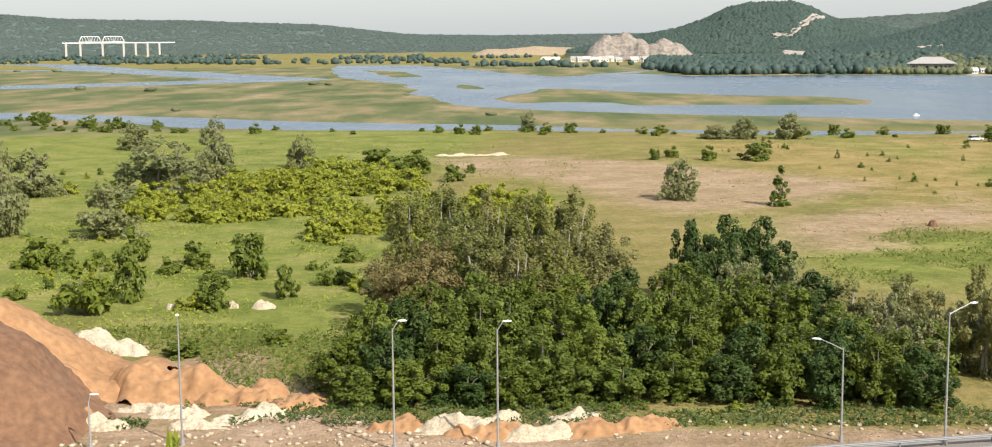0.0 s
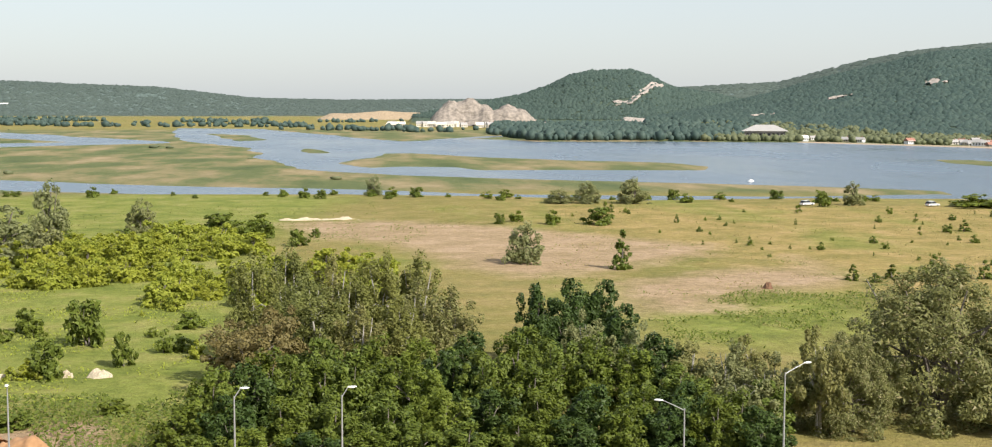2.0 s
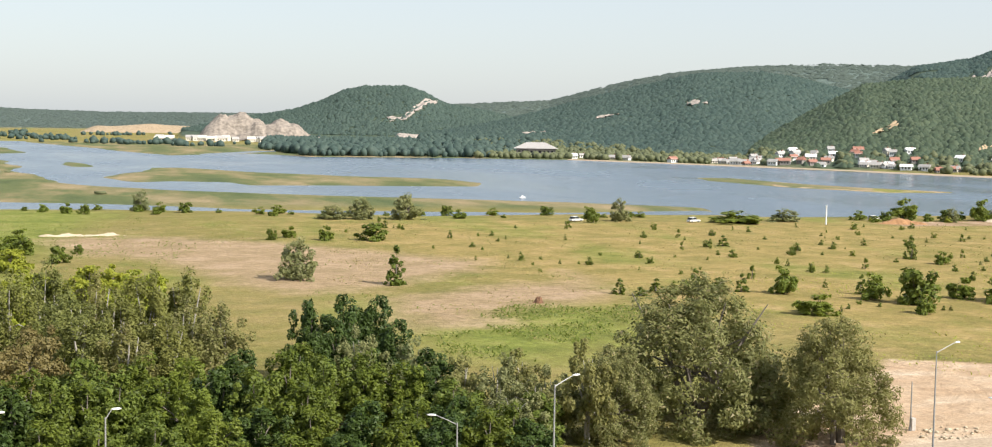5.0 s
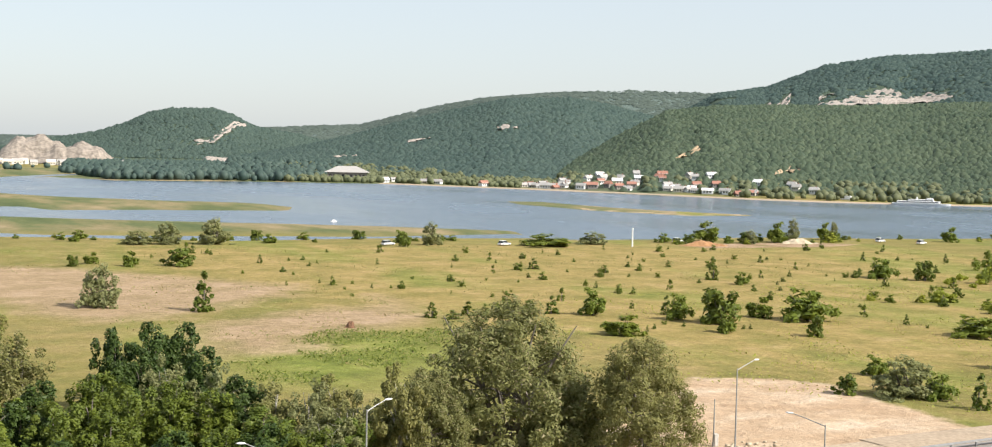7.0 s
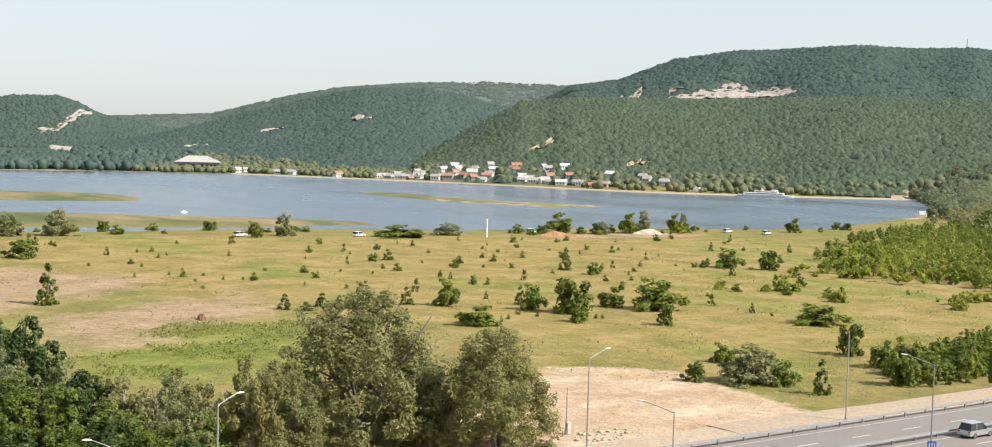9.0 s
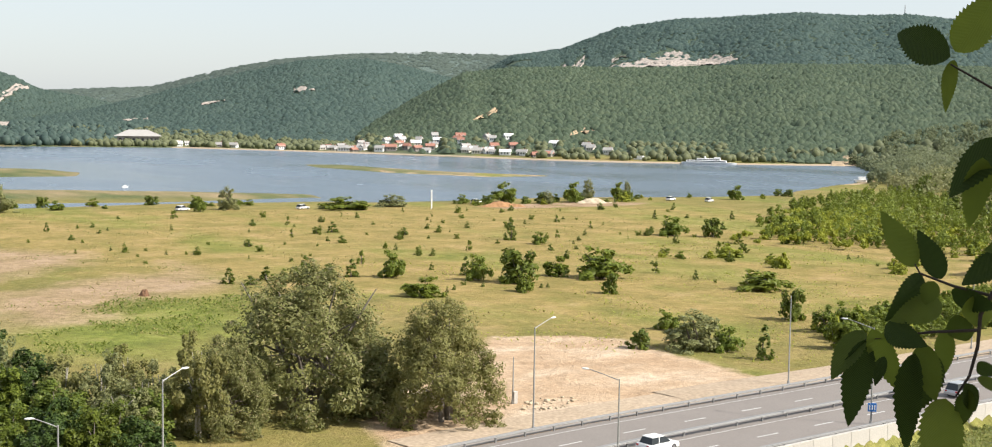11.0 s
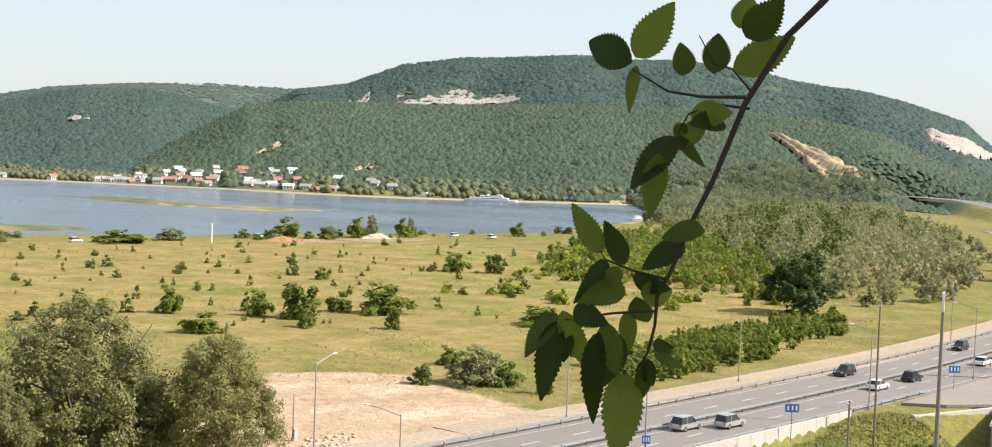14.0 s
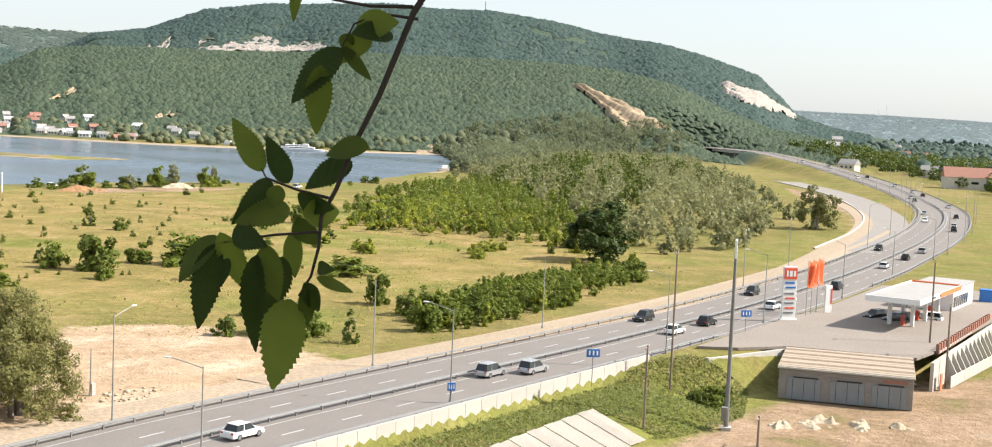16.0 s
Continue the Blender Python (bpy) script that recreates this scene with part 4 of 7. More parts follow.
cone = kinds(2, 91, "young_tree", 4.0, 2.0, (LEAF_GRASSY, LEAF_MID), BARK, "young pointed green tree in dry grass", shape=spire, clumps=30, per=24, lobe=0.12, size=0.19, open_limbs=3, group="meadow saplings")

tall_back = [(-11.7, 167.6, 13.4), (-7.0, 171.9, 14.1), (-1.3, 170.0, 13.0), (4.3, 167.9, 13.5), (9.3, 171.7, 12.8), (12.9, 164.5, 9.6), (-3.4, 155.0, 11.0), (6.1, 151.9, 9.9), (1.7, 150.0, 9.5), (-5, 162, 11.5), (1, 161, 11.5), (9, 160, 11)]
for i, (x, y, h) in enumerate(tall_back):
    plant(birch[i % 3], x, y, h * 1.04, 7.2, (13.0, 7.0))
for x, y, h in [(-13.1, 154.4, 7.4), (-7.6, 149.8, 9.6), (-9.4, 142.7, 8.6), (-11.5, 146, 7.5)]:
    plant(brown[0], x, y, h, 7.5, B)
for i, (x, y, h) in enumerate([(23.7, 163.3, 10.1), (28.8, 165.5, 10.3), (32.6, 166.8, 9.9), (32.9, 156.6, 8.2), (26, 158, 8.5), (22, 152, 8)]):
    plant(green[1], x, y, h, 6.0, B)
for i, (x, y, h) in enumerate([(28.0, 152.4, 8.2), (36.0, 135.3, 7.5), (39.0, 132.4, 8.0), (42.5, 135.5, 8.0), (43.6, 128.8, 7.3), (45.7, 123.8, 10.8), (33, 146, 8), (41, 126, 7), (38, 122, 7)]):
    plant(silver[i % 2], x, y, h, 6.0, B)
greens = [(-15.1, 121.1, 5.6), (-12.4, 124.4, 8.0), (-9.0, 126.7, 7.8), (-5.4, 127.9, 8.5), (-2.3, 128.0, 8.1), (0.8, 130.0, 8.0), (3.9, 129.9, 7.4), (6.9, 127.8, 7.1), (10.3, 131.6, 7.7), (13.3, 129.3, 8.1), (17.3, 136.9, 8.6), (21.5, 138.3, 7.7), (26.0, 137.6, 7.1), (29.8, 136.8, 6.9), (33.4, 138.0, 7.7), (40.1, 123.6, 5.9),
          (-8, 135, 7.8), (-3, 138, 8.2), (3, 140, 8), (8, 139, 7.6), (13, 143, 7.4), (20, 146, 7.5), (27, 145, 7), (33, 128, 6.5), (18, 128, 7.0)]
for i, (x, y, h) in enumerate(greens):
    plant(green[(0, 3, 1, 2, 0, 2)[i % 6]], x, y, h, 6.8, B)
# from x = 14 on, the two darkest leaf tones stand in for deep shade
for i, (x, y, h) in enumerate([(-12.9, 116.3, 3.8), (-8.3, 115.7, 4.2), (-3.3, 116.0, 3.8), (1.2, 116.0, 4.3), (6.3, 116.8, 4.1), (10.8, 116.5, 4.1), (15.4, 117.0, 4.6), (20.2, 116.2, 4.4), (24.7, 116.4, 5.4), (28.7, 115.4, 5.6), (33.0, 115.3, 6.4), (36.7, 114.1, 5.2), (-10.5, 119.5, 6), (-5.5, 120, 6), (-1, 120, 6), (3.8, 121, 6), (8.7, 121, 6), (13, 121, 6), (18, 121, 6), (22.5, 121, 6), (27, 121, 6.2), (31, 120, 6.2), (36, 119, 6)]):
    plant(green[(2, 3, 1, 0, 2)[i % 5] if x < 14 else i % 2], x, y, h * 1.08, 6.0, B, drop=0.5)
plant(willow[0], 60.2, 130.5, 16.4, 19.0, (16.0, 15.5), 20)
plant(willow[1], 71.0, 120.0, 13.0, 13.0, (16.0, 15.5), 100)
plant(willow[1], 49.0, 125.0, 10.0, 8.5, (16.0, 15.5), 200)
plant(silver[0], 66.0, 127.0, 9.5, 8.0, B, 100)

for i, (x, y, h, w) in enumerate([(-98.7, 281.2, 10.2, 12.1), (-72.0, 281.8, 12.3, 19.4), (-70.9, 334.4, 13.9, 9.8), (-110.8, 407.3, 8.9, 10.0), (-65.4, 219.9, 9.6, 11.0), (-50.4, 341.2, 8.5, 8.2), (-82.6, 220.8, 15.7, 9), (36.4, 269.1, 8.8, 8.5), (94.4, 428.4, 8.8, 12.1), (79.4, 430.0, 7.5, 9.3), (70.4, 430.9, 4.9, 10.4), (10.6, 477.4, 7.2, 7.3), (124.7, 141.1, 5.6, 9.5), (-60, 275, 9, 9)]):
    plant(grey[i % 2], x, y, h, w, (8.0, 8.0))
for i, (x, y, h, w) in enumerate([(-50.1, 158.1, 6.6, 7.2), (-47.3, 165.9, 7.2, 5.0), (-66.9, 191.6, 5.0, 6.8), (-35.0, 159.4, 4.2, 4.4), (-23.3, 174.6, 3.1, 2.7), (-34.2, 181.3, 6.1, 5.5), (-54.1, 195.6, 5.4, 4.4), (-31.8, 341.4, 4.9, 9.8), (-21.6, 347.6, 4.4, 6.6), (-27.0, 166.0, 4.2, 3.2), (-46.5, 185.4, 2.4, 3.7), (-44.3, 193.4, 3.4, 4.3), (-24.0, 140.8, 1.8, 3.5), (-33.3, 135.3, 1.7, 4.1),
                                  (56.2, 355.9, 4.2, 4.8), (42.0, 357.1, 3.0, 3.4), (47.5, 364.5, 3.2, 4.4), (68.2, 354.9, 4.8, 8.6)]):
    plant(bush[(1, 0)[i % 2]], x, y, h, w, (3.0, 3.4))
for i, (x, y, h, w) in enumerate([(138.4, 219.7, 5.2, 5.2), (143.2, 213.2, 6.7, 8.1), (162.9, 212.1, 6.6, 11.2), (137.1, 201.9, 3.6, 4.0), (150.0, 193.2, 3.9, 3.3), (157.5, 220.1, 4.3, 5.8), (241.0, 282.2, 5.8, 8.1), (249.1, 274.7, 5.4, 5.6), (192.3, 276.8, 3.3, 4.2), (179.4, 183.5, 4.0, 10.4), (117.7, 144.8, 2.8, 3.6), (127.7, 137.4, 3.9, 4.5), (132.9, 156.3, 3.0, 3.9), (155.9, 153.0, 5.1, 4.6), (117.8, 205.6, 3.7, 7.9), (125.4, 230.7, 5.4, 5.3)]):
    plant(bush[(1, 0, 1)[i % 3]], x, y, h, w, (3.0, 3.4))
for i, (x, y, h, w) in enumerate([(201.2, 405.0, 4.0, 19.3), (222.6, 410.8, 4.6, 11.1), (275.2, 419.4, 7.4, 10.7), (284.8, 404.9, 5.3, 5.9), (299.3, 409.4, 7.9, 7.2), (310.9, 414.5, 8.9, 5.9), (328.7, 419.1, 6.8, 5.6), (332.8, 418.6, 7.3, 5.1), (373.4, 398.9, 5.9, 6.7), (164.2, 416.5, 7.9, 7.2), (153.6, 412.3, 5.0, 4.2)]):
    plant((bush[1], grey[0])[i % 2], x, y, h, w, ((3.0, 3.4), (8.0, 8.0))[i % 2])
for x, y, h, w in [(54.7, 258.5, 7.8, 4.3), (93.9, 237.6, 3.0, 2.9), (96.8, 234.4, 1.7, 3.1), (101.9, 238.4, 2.7, 3.2), (104.9, 237.1, 2.3, 2.0), (110.0, 238.4, 4.4, 3.5), (118.5, 235.3, 3.6, 3.0), (159.2, 327.6, 3.0, 3.5), (191.6, 288.8, 5.9, 3.6), (140.3, 227.6, 3.9, 2.6), (127.6, 130.0, 4.7, 2.6)]:
    plant(cone[0], x, y, h, w, (4.0, 2.0))
plant(green[1], 247.4, 172.0, 13.5, 16.0, B, 40)
plant(silver[1], 392.2, 190.8, 14.3, 14.5, B, 40)


def scatter(seed, count, outline, kind, base, h0, h1, spread, clear=0.0, keep=-9):
    """Sets count plants at random within a plan outline."""
    rng, o, done = random.Random(seed), np.array(outline, float), 0
    while done < count:
        x, y = rng.uniform(o[:, 0].min(), o[:, 0].max()), rng.uniform(o[:, 1].min(), o[:, 1].max())
        px, py = np.array([x]), np.array([y])
        if outline_distance(px, py, outline)[0] < 0 or waves(px, py, 40, 2)[0] < keep or line_distance(px, py, ROAD[::4])[0] < 14:
            continue
        h = h0 + (h1 - h0) * rng.random() ** 2
        plant(rng.choice(kind), x, y, h, h * spread * rng.uniform(0.8, 1.25), base)
        done += 1


THICKET = [(-75, 300), (-20, 330), (12, 300), (8, 225), (-12, 205), (-45, 215), (-70, 245)]
scatter(1, 230, THICKET, fresh, (3.0, 4.2), 2.0, 5.5, 1.5, keep=-0.25)
scatter(2, 30, [(-110, 330), (-10, 345), (0, 300), (-100, 280)], bush, (3.0, 3.4), 1.5, 4.5, 1.3)
scatter(3, 30, [(-80, 215), (-20, 215), (-16, 170), (-60, 150)], bush, (3.0, 3.4), 0.8, 3.0, 1.3)
scatter(12, 110, [(60, 400), (95, 250), (118, 205), (215, 185), (300, 250), (330, 380), (200, 395)], shrub, (3.0, 3.4), 0.8, 2.6, 1.1)
scatter(4, 60, [(60, 400), (95, 250), (118, 205), (215, 185), (300, 250), (330, 380), (200, 395)], cone, (4.0, 2.0), 0.8, 3.4, 0.7)
scatter(5, 70, [(160.5, 150.9), (201.3, 164.2), (245.6, 162.7), (225, 145), (173.0, 130), (146, 127), (140, 133), (148, 142)], sapling, (4.0, 2.8), 1.6, 4.6, 0.8, keep=-0.25)
scatter(6, 120, [(-300, 575), (-210, 572), (-150, 540), (-110, 505), (-60, 482), (0, 482), (60, 465), (160, 446), (215, 440), (215, 425), (150, 425), (0, 455), (-110, 470), (-300, 540)], [bush[1], bush[1], bush[0]], (3.0, 3.4), 1.4, 4.6, 1.5)
scatter(7, 30, [(240, 430), (420, 415), (420, 395), (240, 405)], bush, (3.0, 3.4), 1.5, 5.0, 1.4)
scatter(8, 40, [(200, 240), (300, 250), (330, 210), (270, 180), (210, 190)], bush + fresh, (3.0, 3.6), 1.5, 5.0, 1.3)
scatter(10, 9, [(142, 82), (156, 84), (157, 90), (146, 89)], bush, (3.0, 3.4), 1.5, 3.2, 1.2)
scatter(9, 16, [(-5, 112.5), (45, 111), (45, 114), (-5, 114)], bush, (3.0, 3.4), 0.4, 1.1, 1.6)


def wood_mass(seed, outline, count, high, per, size, leaf, label, low=0.6):
    """A wood of trees too many to count: sprays in crowns, joined."""
    rng = np.random.RandomState(seed)
    o = np.array(outline, float)
    x, y = (o[:, i].min() + (o[:, i].max() - o[:, i].min()) * rng.rand(count) for i in (0, 1))
    keep = (outline_distance(x, y, outline) > 0) & (line_distance(x, y, ROAD[::4]) > (26 if high > 5 else 15)) & (line_distance(x, y, RAMP) > 18) & (line_distance(x, y, TRACK) > 9)
    x, y = x[keep], y[keep]
    z, dry = land(x, y)
    h = high * (low + (1.15 - low) * rng.rand(len(x))) * np.clip(0.6 + outline_distance(x, y, outline) / 60, 0.6, 1.1)
    c, pos, out = crown_points(rng, 14, per, 0.2, oval)
    turn = rng.rand(len(x)) * math.tau
    cs, sn = np.cos(turn)[:, None], np.sin(turn)[:, None]
    wide = h * (0.75 + 0.4 * rng.rand(len(x)))
    p = np.stack([x[:, None] + (pos[:, 0] * cs - pos[:, 1] * sn) * wide[:, None], y[:, None] + (pos[:, 0] * sn + pos[:, 1] * cs) * wide[:, None], z[:, None] + pos[:, 2] * h[:, None]], -1).reshape(-1, 3)
    q = np.stack([out[:, 0] * cs - out[:, 1] * sn, out[:, 0] * sn + out[:, 1] * cs, out[:, 2] + 0 * cs], -1).reshape(-1, 3)
    v, f = cards(rng, p, q / (np.linalg.norm(q, axis=1)[:, None] + 1e-9), size, 0.7, 3)
    return tagged(new("woodland", soup("woodland", v, f, leaf, False)), label, "woodland", kind="stuff")


LEAF_GROVE = leafage("willow_wood_leaves", (0.11, 0.135, 0.06), (0.35, 0.36, 0.195), through_light=0.45, patch_scale=0.07)
wood_mass(101, [(250, 262), (258, 226), (270, 200), (300, 210), (380, 260), (440, 330), (500, 420), (420, 395), (330, 335)], 1100, 5.5, 10, 0.42, LEAF_MID, "green shrubby woodland beside the meadow")
wood_mass(104, [(240, 258), (256, 226), (300, 236), (360, 290), (380, 340), (330, 328)], 520, 4.0, 10, 0.38, LEAF_FRESH, "bright green young shrubs beside the meadow")
wood_mass(102, [(275, 200), (268, 172), (314, 170), (428, 215), (500, 262), (624, 340), (760, 450), (898, 541), (760, 580), (620, 520), (500, 440), (400, 310), (320, 225)], 1900, 11.0, 13, 0.62, LEAF_GROVE, "grey-green willow woodland beyond the meadow")
wood_mass(103, [(300, 210), (420, 260), (624, 350), (800, 500), (640, 505), (450, 380), (340, 260)], 420, 12.0, 13, 0.62, LEAF_GREEN, "darker trees within a willow woodland")
wood_mass(105, [(560, 430), (760, 570), (900, 560), (1000, 600), (1000, 720), (860, 740), (760, 690), (640, 560), (540, 480)], 1500, 12.0, 10, 0.85, LEAF_BANK, "pale grey-green woodland at the ridge's foot")
wood_mass(106, [(655, 205), (720, 250), (820, 318), (960, 420), (1160, 600), (1300, 620), (1150, 380), (900, 210), (740, 150)], 1300, 14.0, 12, 0.8, LEAF_GREEN, "dark trees and gardens beyond the road")
wood_mass(107, [(143, 129), (175, 132), (228, 147), (246, 163), (205, 162), (165, 151), (150, 143)], 520, 3.3, 9, 0.3, LEAF_MID, "dense green shrub band along the road verge")
plant(fresh[0], -5.1, 19.3, 4.1, 1.0, (3.0, 4.2), drop=0.3)


# ---- the road ----
CAR_SILVER = surface("silver_car_paint", (0.45, 0.46, 0.47), (0.5, 0.51, 0.52), 0.6, 0.3, 0.5, wear=0.05)
CAR_BLACK = surface("black_car_paint", (0.012, 0.012, 0.014), (0.02, 0.02, 0.022), 0.6, 0.25, wear=0.05)
CAR_WHITE = surface("white_car_paint", (0.76, 0.76, 0.75), (0.82, 0.82, 0.81), 0.6, 0.3, wear=0.05)
GLASS = surface("tinted_glass", (0.015, 0.02, 0.022), (0.025, 0.03, 0.032), 0.5, 0.08, wear=0.03)
LAMPGLASS = surface("lamp_glass", (0.8, 0.8, 0.78), (0.88, 0.88, 0.86), 1.0, 0.2, wear=0.05)
TAIL = surface("tail_lamp", (0.4, 0.02, 0.02), (0.5, 0.03, 0.03), 1.0, 0.2)
LOT = surface("dusty_forecourt", (0.2, 0.17, 0.145), (0.29, 0.248, 0.21), 0.12, 0.95, fine=20, relief=0.01)


def cut(line, x0, x1):
    return line[(line[:, 0] >= x0) & (line[:, 0] <= x1)]


def shifted(line, off):
    return line + normals(line) * off


tagged(strip("road", ROAD, [(-9.4, -0.5), (-9.3, 0.07), (0, 0.11), (9.7, 0.07), (9.8, -0.5)], ASPHALT, raised=True), "grey asphalt dual carriageway", "road", kind="structure")
tagged(strip("road_shoulder", shifted(ROAD, 11.3), [(-1.4, -0.4), (-1.3, 0.06), (-0.3, 0.05), (-0.2, -0.4)], PALE_PAVING, raised=True), "pale concrete shoulder along the road", "shoulder", kind="structure")
tagged(strip("ramp", RAMP, [(-7.5, -0.5), (-7, 0.1), (7, 0.1), (7.5, -0.5)], PALE_PAVING), "wide pale unopened slip road", "road", kind="structure")
tagged(strip("ramp_kerb", shifted(RAMP, 8.0), [(-0.3, -0.3), (-0.3, 0.4), (0.3, 0.4), (0.3, -0.3)], CONCRETE), "low concrete kerb of the slip road", "kerb", kind="structure")
DIRT = surface("beige_dirt", (0.3, 0.225, 0.15), (0.43, 0.34, 0.245), 0.15, 0.95, fine=15, relief=0.05, wear=0.4)
tagged(strip("verge", shifted(cut(ROAD, 62, 420), 13.6), [(-2.6, -0.3), (-2.4, 0.05), (0, 0.12), (3.2, 0.06), (4.4, -0.3)], DIRT), "bare beige earth verge beside the road", "verge", kind="structure")
tagged(strip("dirt_track", spline(TRACK, 4.0), [(-3.6, -0.4), (-3.0, 0.1), (0, 0.18), (3.0, 0.1), (3.6, -0.4)], DIRT), "beige dirt track winding along the road", "track", kind="structure")
for off, side in ((8.5, "edge"), (-0.9, "edge"), (-8.3, "edge")):
    tagged(strip("edge_line", shifted(cut(ROAD, -60, 900), off), [(-0.07, 0.112 if abs(off) < 2 else 0.086), (0.07, 0.113 if abs(off) < 2 else 0.084)], PAINT, raised=True), "worn white road edge line", "road marking", kind="structure")


def dashes(off, name):
    line = shifted(cut(ROAD, 20, 560), off)
    run = np.concatenate([[0], np.cumsum(np.hypot(*np.diff(line, axis=0).T))])
    for at in np.arange(2, run[-1] - 4, 9.0):
        a, b = (Vector((float(np.interp(at + d, run, line[:, 0])), float(np.interp(at + d, run, line[:, 1])), 0.1)) for d in (0, 3.2))
        d = b - a
        me = DASH
        ob = new(name, me)
        ob.matrix_basis = pose(*((a + b) / 2), 0, 0, math.degrees(math.atan2(d.y, d.x)))
        tagged(ob, "white dashed lane marking on asphalt", "road marking", "lane dashes")


DASH = part("lane_dash", box(bmesh.new(), 0, 0, 0.0, 3.2, 0.16, 0.012), PAINT)
DASH_ME = DASH.data
bpy.data.objects.remove(DASH)
DASH = DASH_ME
dashes(4.6, "lane_dash")
dashes(-4.5, "lane_dash")


def guardrail(off, x0, x1, label, double=False, gap=4.0):
    root = empty("guardrail")
    line = shifted(cut(ROAD, x0, x1), off)
    w = 0.22 if double else 0.12
    beam = strip("beam", line, [(-w, 0.56), (-w - 0.05, 0.62), (-w, 0.68), (-w - 0.05, 0.74), (-w, 0.8), (w, 0.8), (w + 0.05, 0.74), (w, 0.68), (w + 0.05, 0.62), (w, 0.56)], STEEL, closed=True, raised=True)
    beam.parent = root
    run = np.concatenate([[0], np.cumsum(np.hypot(*np.diff(line, axis=0).T))])
    post = None
    for at in np.arange(0.5, min(run[-1], 600), gap):
        x, y = float(np.interp(at, run, line[:, 0])), float(np.interp(at, run, line[:, 1]))
        if post is None:
            post = part("post", box(bmesh.new(), 0, 0, 0.35, 0.16, 0.16, 0.72), STEEL, root)
            ob = post
        else:
            ob = new("post", post.data)
            ob.parent = root
        ob.location = (x, y, 0.02 + float(road_lift(x, y)))
    return tagged(root, label, "guardrail")


guardrail(0.0, 10, 1200, "galvanised double guardrail on the median", True)
guardrail(9.55, 10, 900, "galvanised guardrail along the outer verge")
guardrail(-9.2, 60, 176, "galvanised guardrail above a concrete wall")
guardrail(-9.2, 255, 900, "galvanised guardrail beyond the filling station")
# concrete wall under the near verge
wall = empty("retaining_wall")
line = shifted(ROAD, -10.3)
run = np.concatenate([[0], np.cumsum(np.hypot(*np.diff(line, axis=0).T))])
panel = None
start, stop = float(np.interp(70, line[:, 0], run)), float(np.interp(150, line[:, 0], run))
for at in np.arange(start, stop, 3.0):
    x, y = float(np.interp(at + 1.5, run, line[:, 0])), float(np.interp(at + 1.5, run, line[:, 1]))
    d = np.array([np.interp(at + 3, run, line[:, i]) - np.interp(at, run, line[:, i]) for i in (0, 1)])
    if panel is None:
        bm = box(bmesh.new(), 0, 0, -0.9, 2.97, 0.3, 3.4, edge=0.02)
        ob = panel = part("panel", bm, CONCRETE, wall)
    else:
        ob = new("panel", panel.data)
        ob.parent = wall
    ob.matrix_basis = pose(x, y, 0.0, 0, 0, math.degrees(math.atan2(d[1], d[0])))
tagged(wall, "pale concrete retaining wall beside the road", "wall", kind="structure")


def lamp_post(x, y, h, arm, turn, label, heads=True, mat=POLE, name="street_lamp", z=None):
    """turn: the way the arm points, in degrees from +x."""
    root = empty(name, pose(x, y, height(x, y) if z is None else z, 0, 0, turn))
    part("pole", tube(bmesh.new(), [(0, 0, -0.2), (0, 0, h * 0.5), (0, 0, h - 0.6)], [0.1, 0.08, 0.055], 8), mat, root)
    part("base", tube(bmesh.new(), [(0, 0, -0.2), (0, 0, 0.5)], [0.2, 0.17], 8), mat, root)
    if arm:
        part("arm", tube(bmesh.new(), [(0, 0, h - 0.75), (arm * 0.5, 0, h - 0.35), (arm, 0, h)], [0.045, 0.04, 0.035], 6), mat, root)
        bm = bmesh.new()
        bmesh.ops.create_uvsphere(bm, u_segments=10, v_segments=6, radius=1.0, matrix=pose(arm + 0.3, 0, h) @ Matrix.Diagonal((0.4, 0.16, 0.09, 1)))
        part("head", bm, LAMPGLASS, root, "pale grey lamp head")
    return tagged(root, label, "street lamp", "street lamps along the road")


LAMP = "tall grey street lamp with one arm"
for x, y, h, arm, turn in [(-25.9, 104.4, 10.8, 0.25, -80), (-8.7, 102.6, 10.4, 0.5, 10), (-0.5, 102.7, 10.3, 0.5, 10), (35.2, 103.6, 11.2, 2.0, 20), (27.0, 104.0, 8.3, 1.8, 160), (-33.1, 103.7, 4.5, 0.2, 0),
                           (76.6, 110.9, 11.4, 3.0, 20), (117.4, 115.4, 11.6, 0.0, 0), (159.4, 121.2, 11.1, 0.0, 0), (234.7, 129.0, 11.3, 2.0, 30), (262.3, 133.5, 12.2, 1.5, 30)]:
    lamp_post(x, y, h, arm, turn, LAMP)
for x, y, h, arm, turn in [(109.6, 95.6, 11.1, 3.0, 110), (73.1, 92.5, 9.6, 3.0, 120), (156.9, 97.6, 11.4, 2.5, 110), (195.1, 103.1, 11.9, 3.0, 110), (236.9, 109.0, 11.0, 2.0, 110), (280, 117.5, 11, 2.0, 110), (330, 128, 11, 2, 110)]:
    lamp_post(x, y, h, arm, turn, LAMP, z=0.0)
far_line = shifted(ROAD, 11.5)
near_line = shifted(ROAD, -10.8)
for i, l2 in enumerate((far_line, near_line)):
    sel = l2[(l2[:, 0] > 350) & (l2[:, 0] < 1250)][::11]
    for x, y in sel:
        lamp_post(float(x), float(y), 12.0, 2.2, 120 if i else -60, "slender street lamp beside the curving road", z=float(road_lift(x, y)))
lamp_post(82.0, 122.8, 5.9, 0.0, 0, "low grey post on bare sand", name="utility_post")
root = bpy.data.objects["utility_post"]
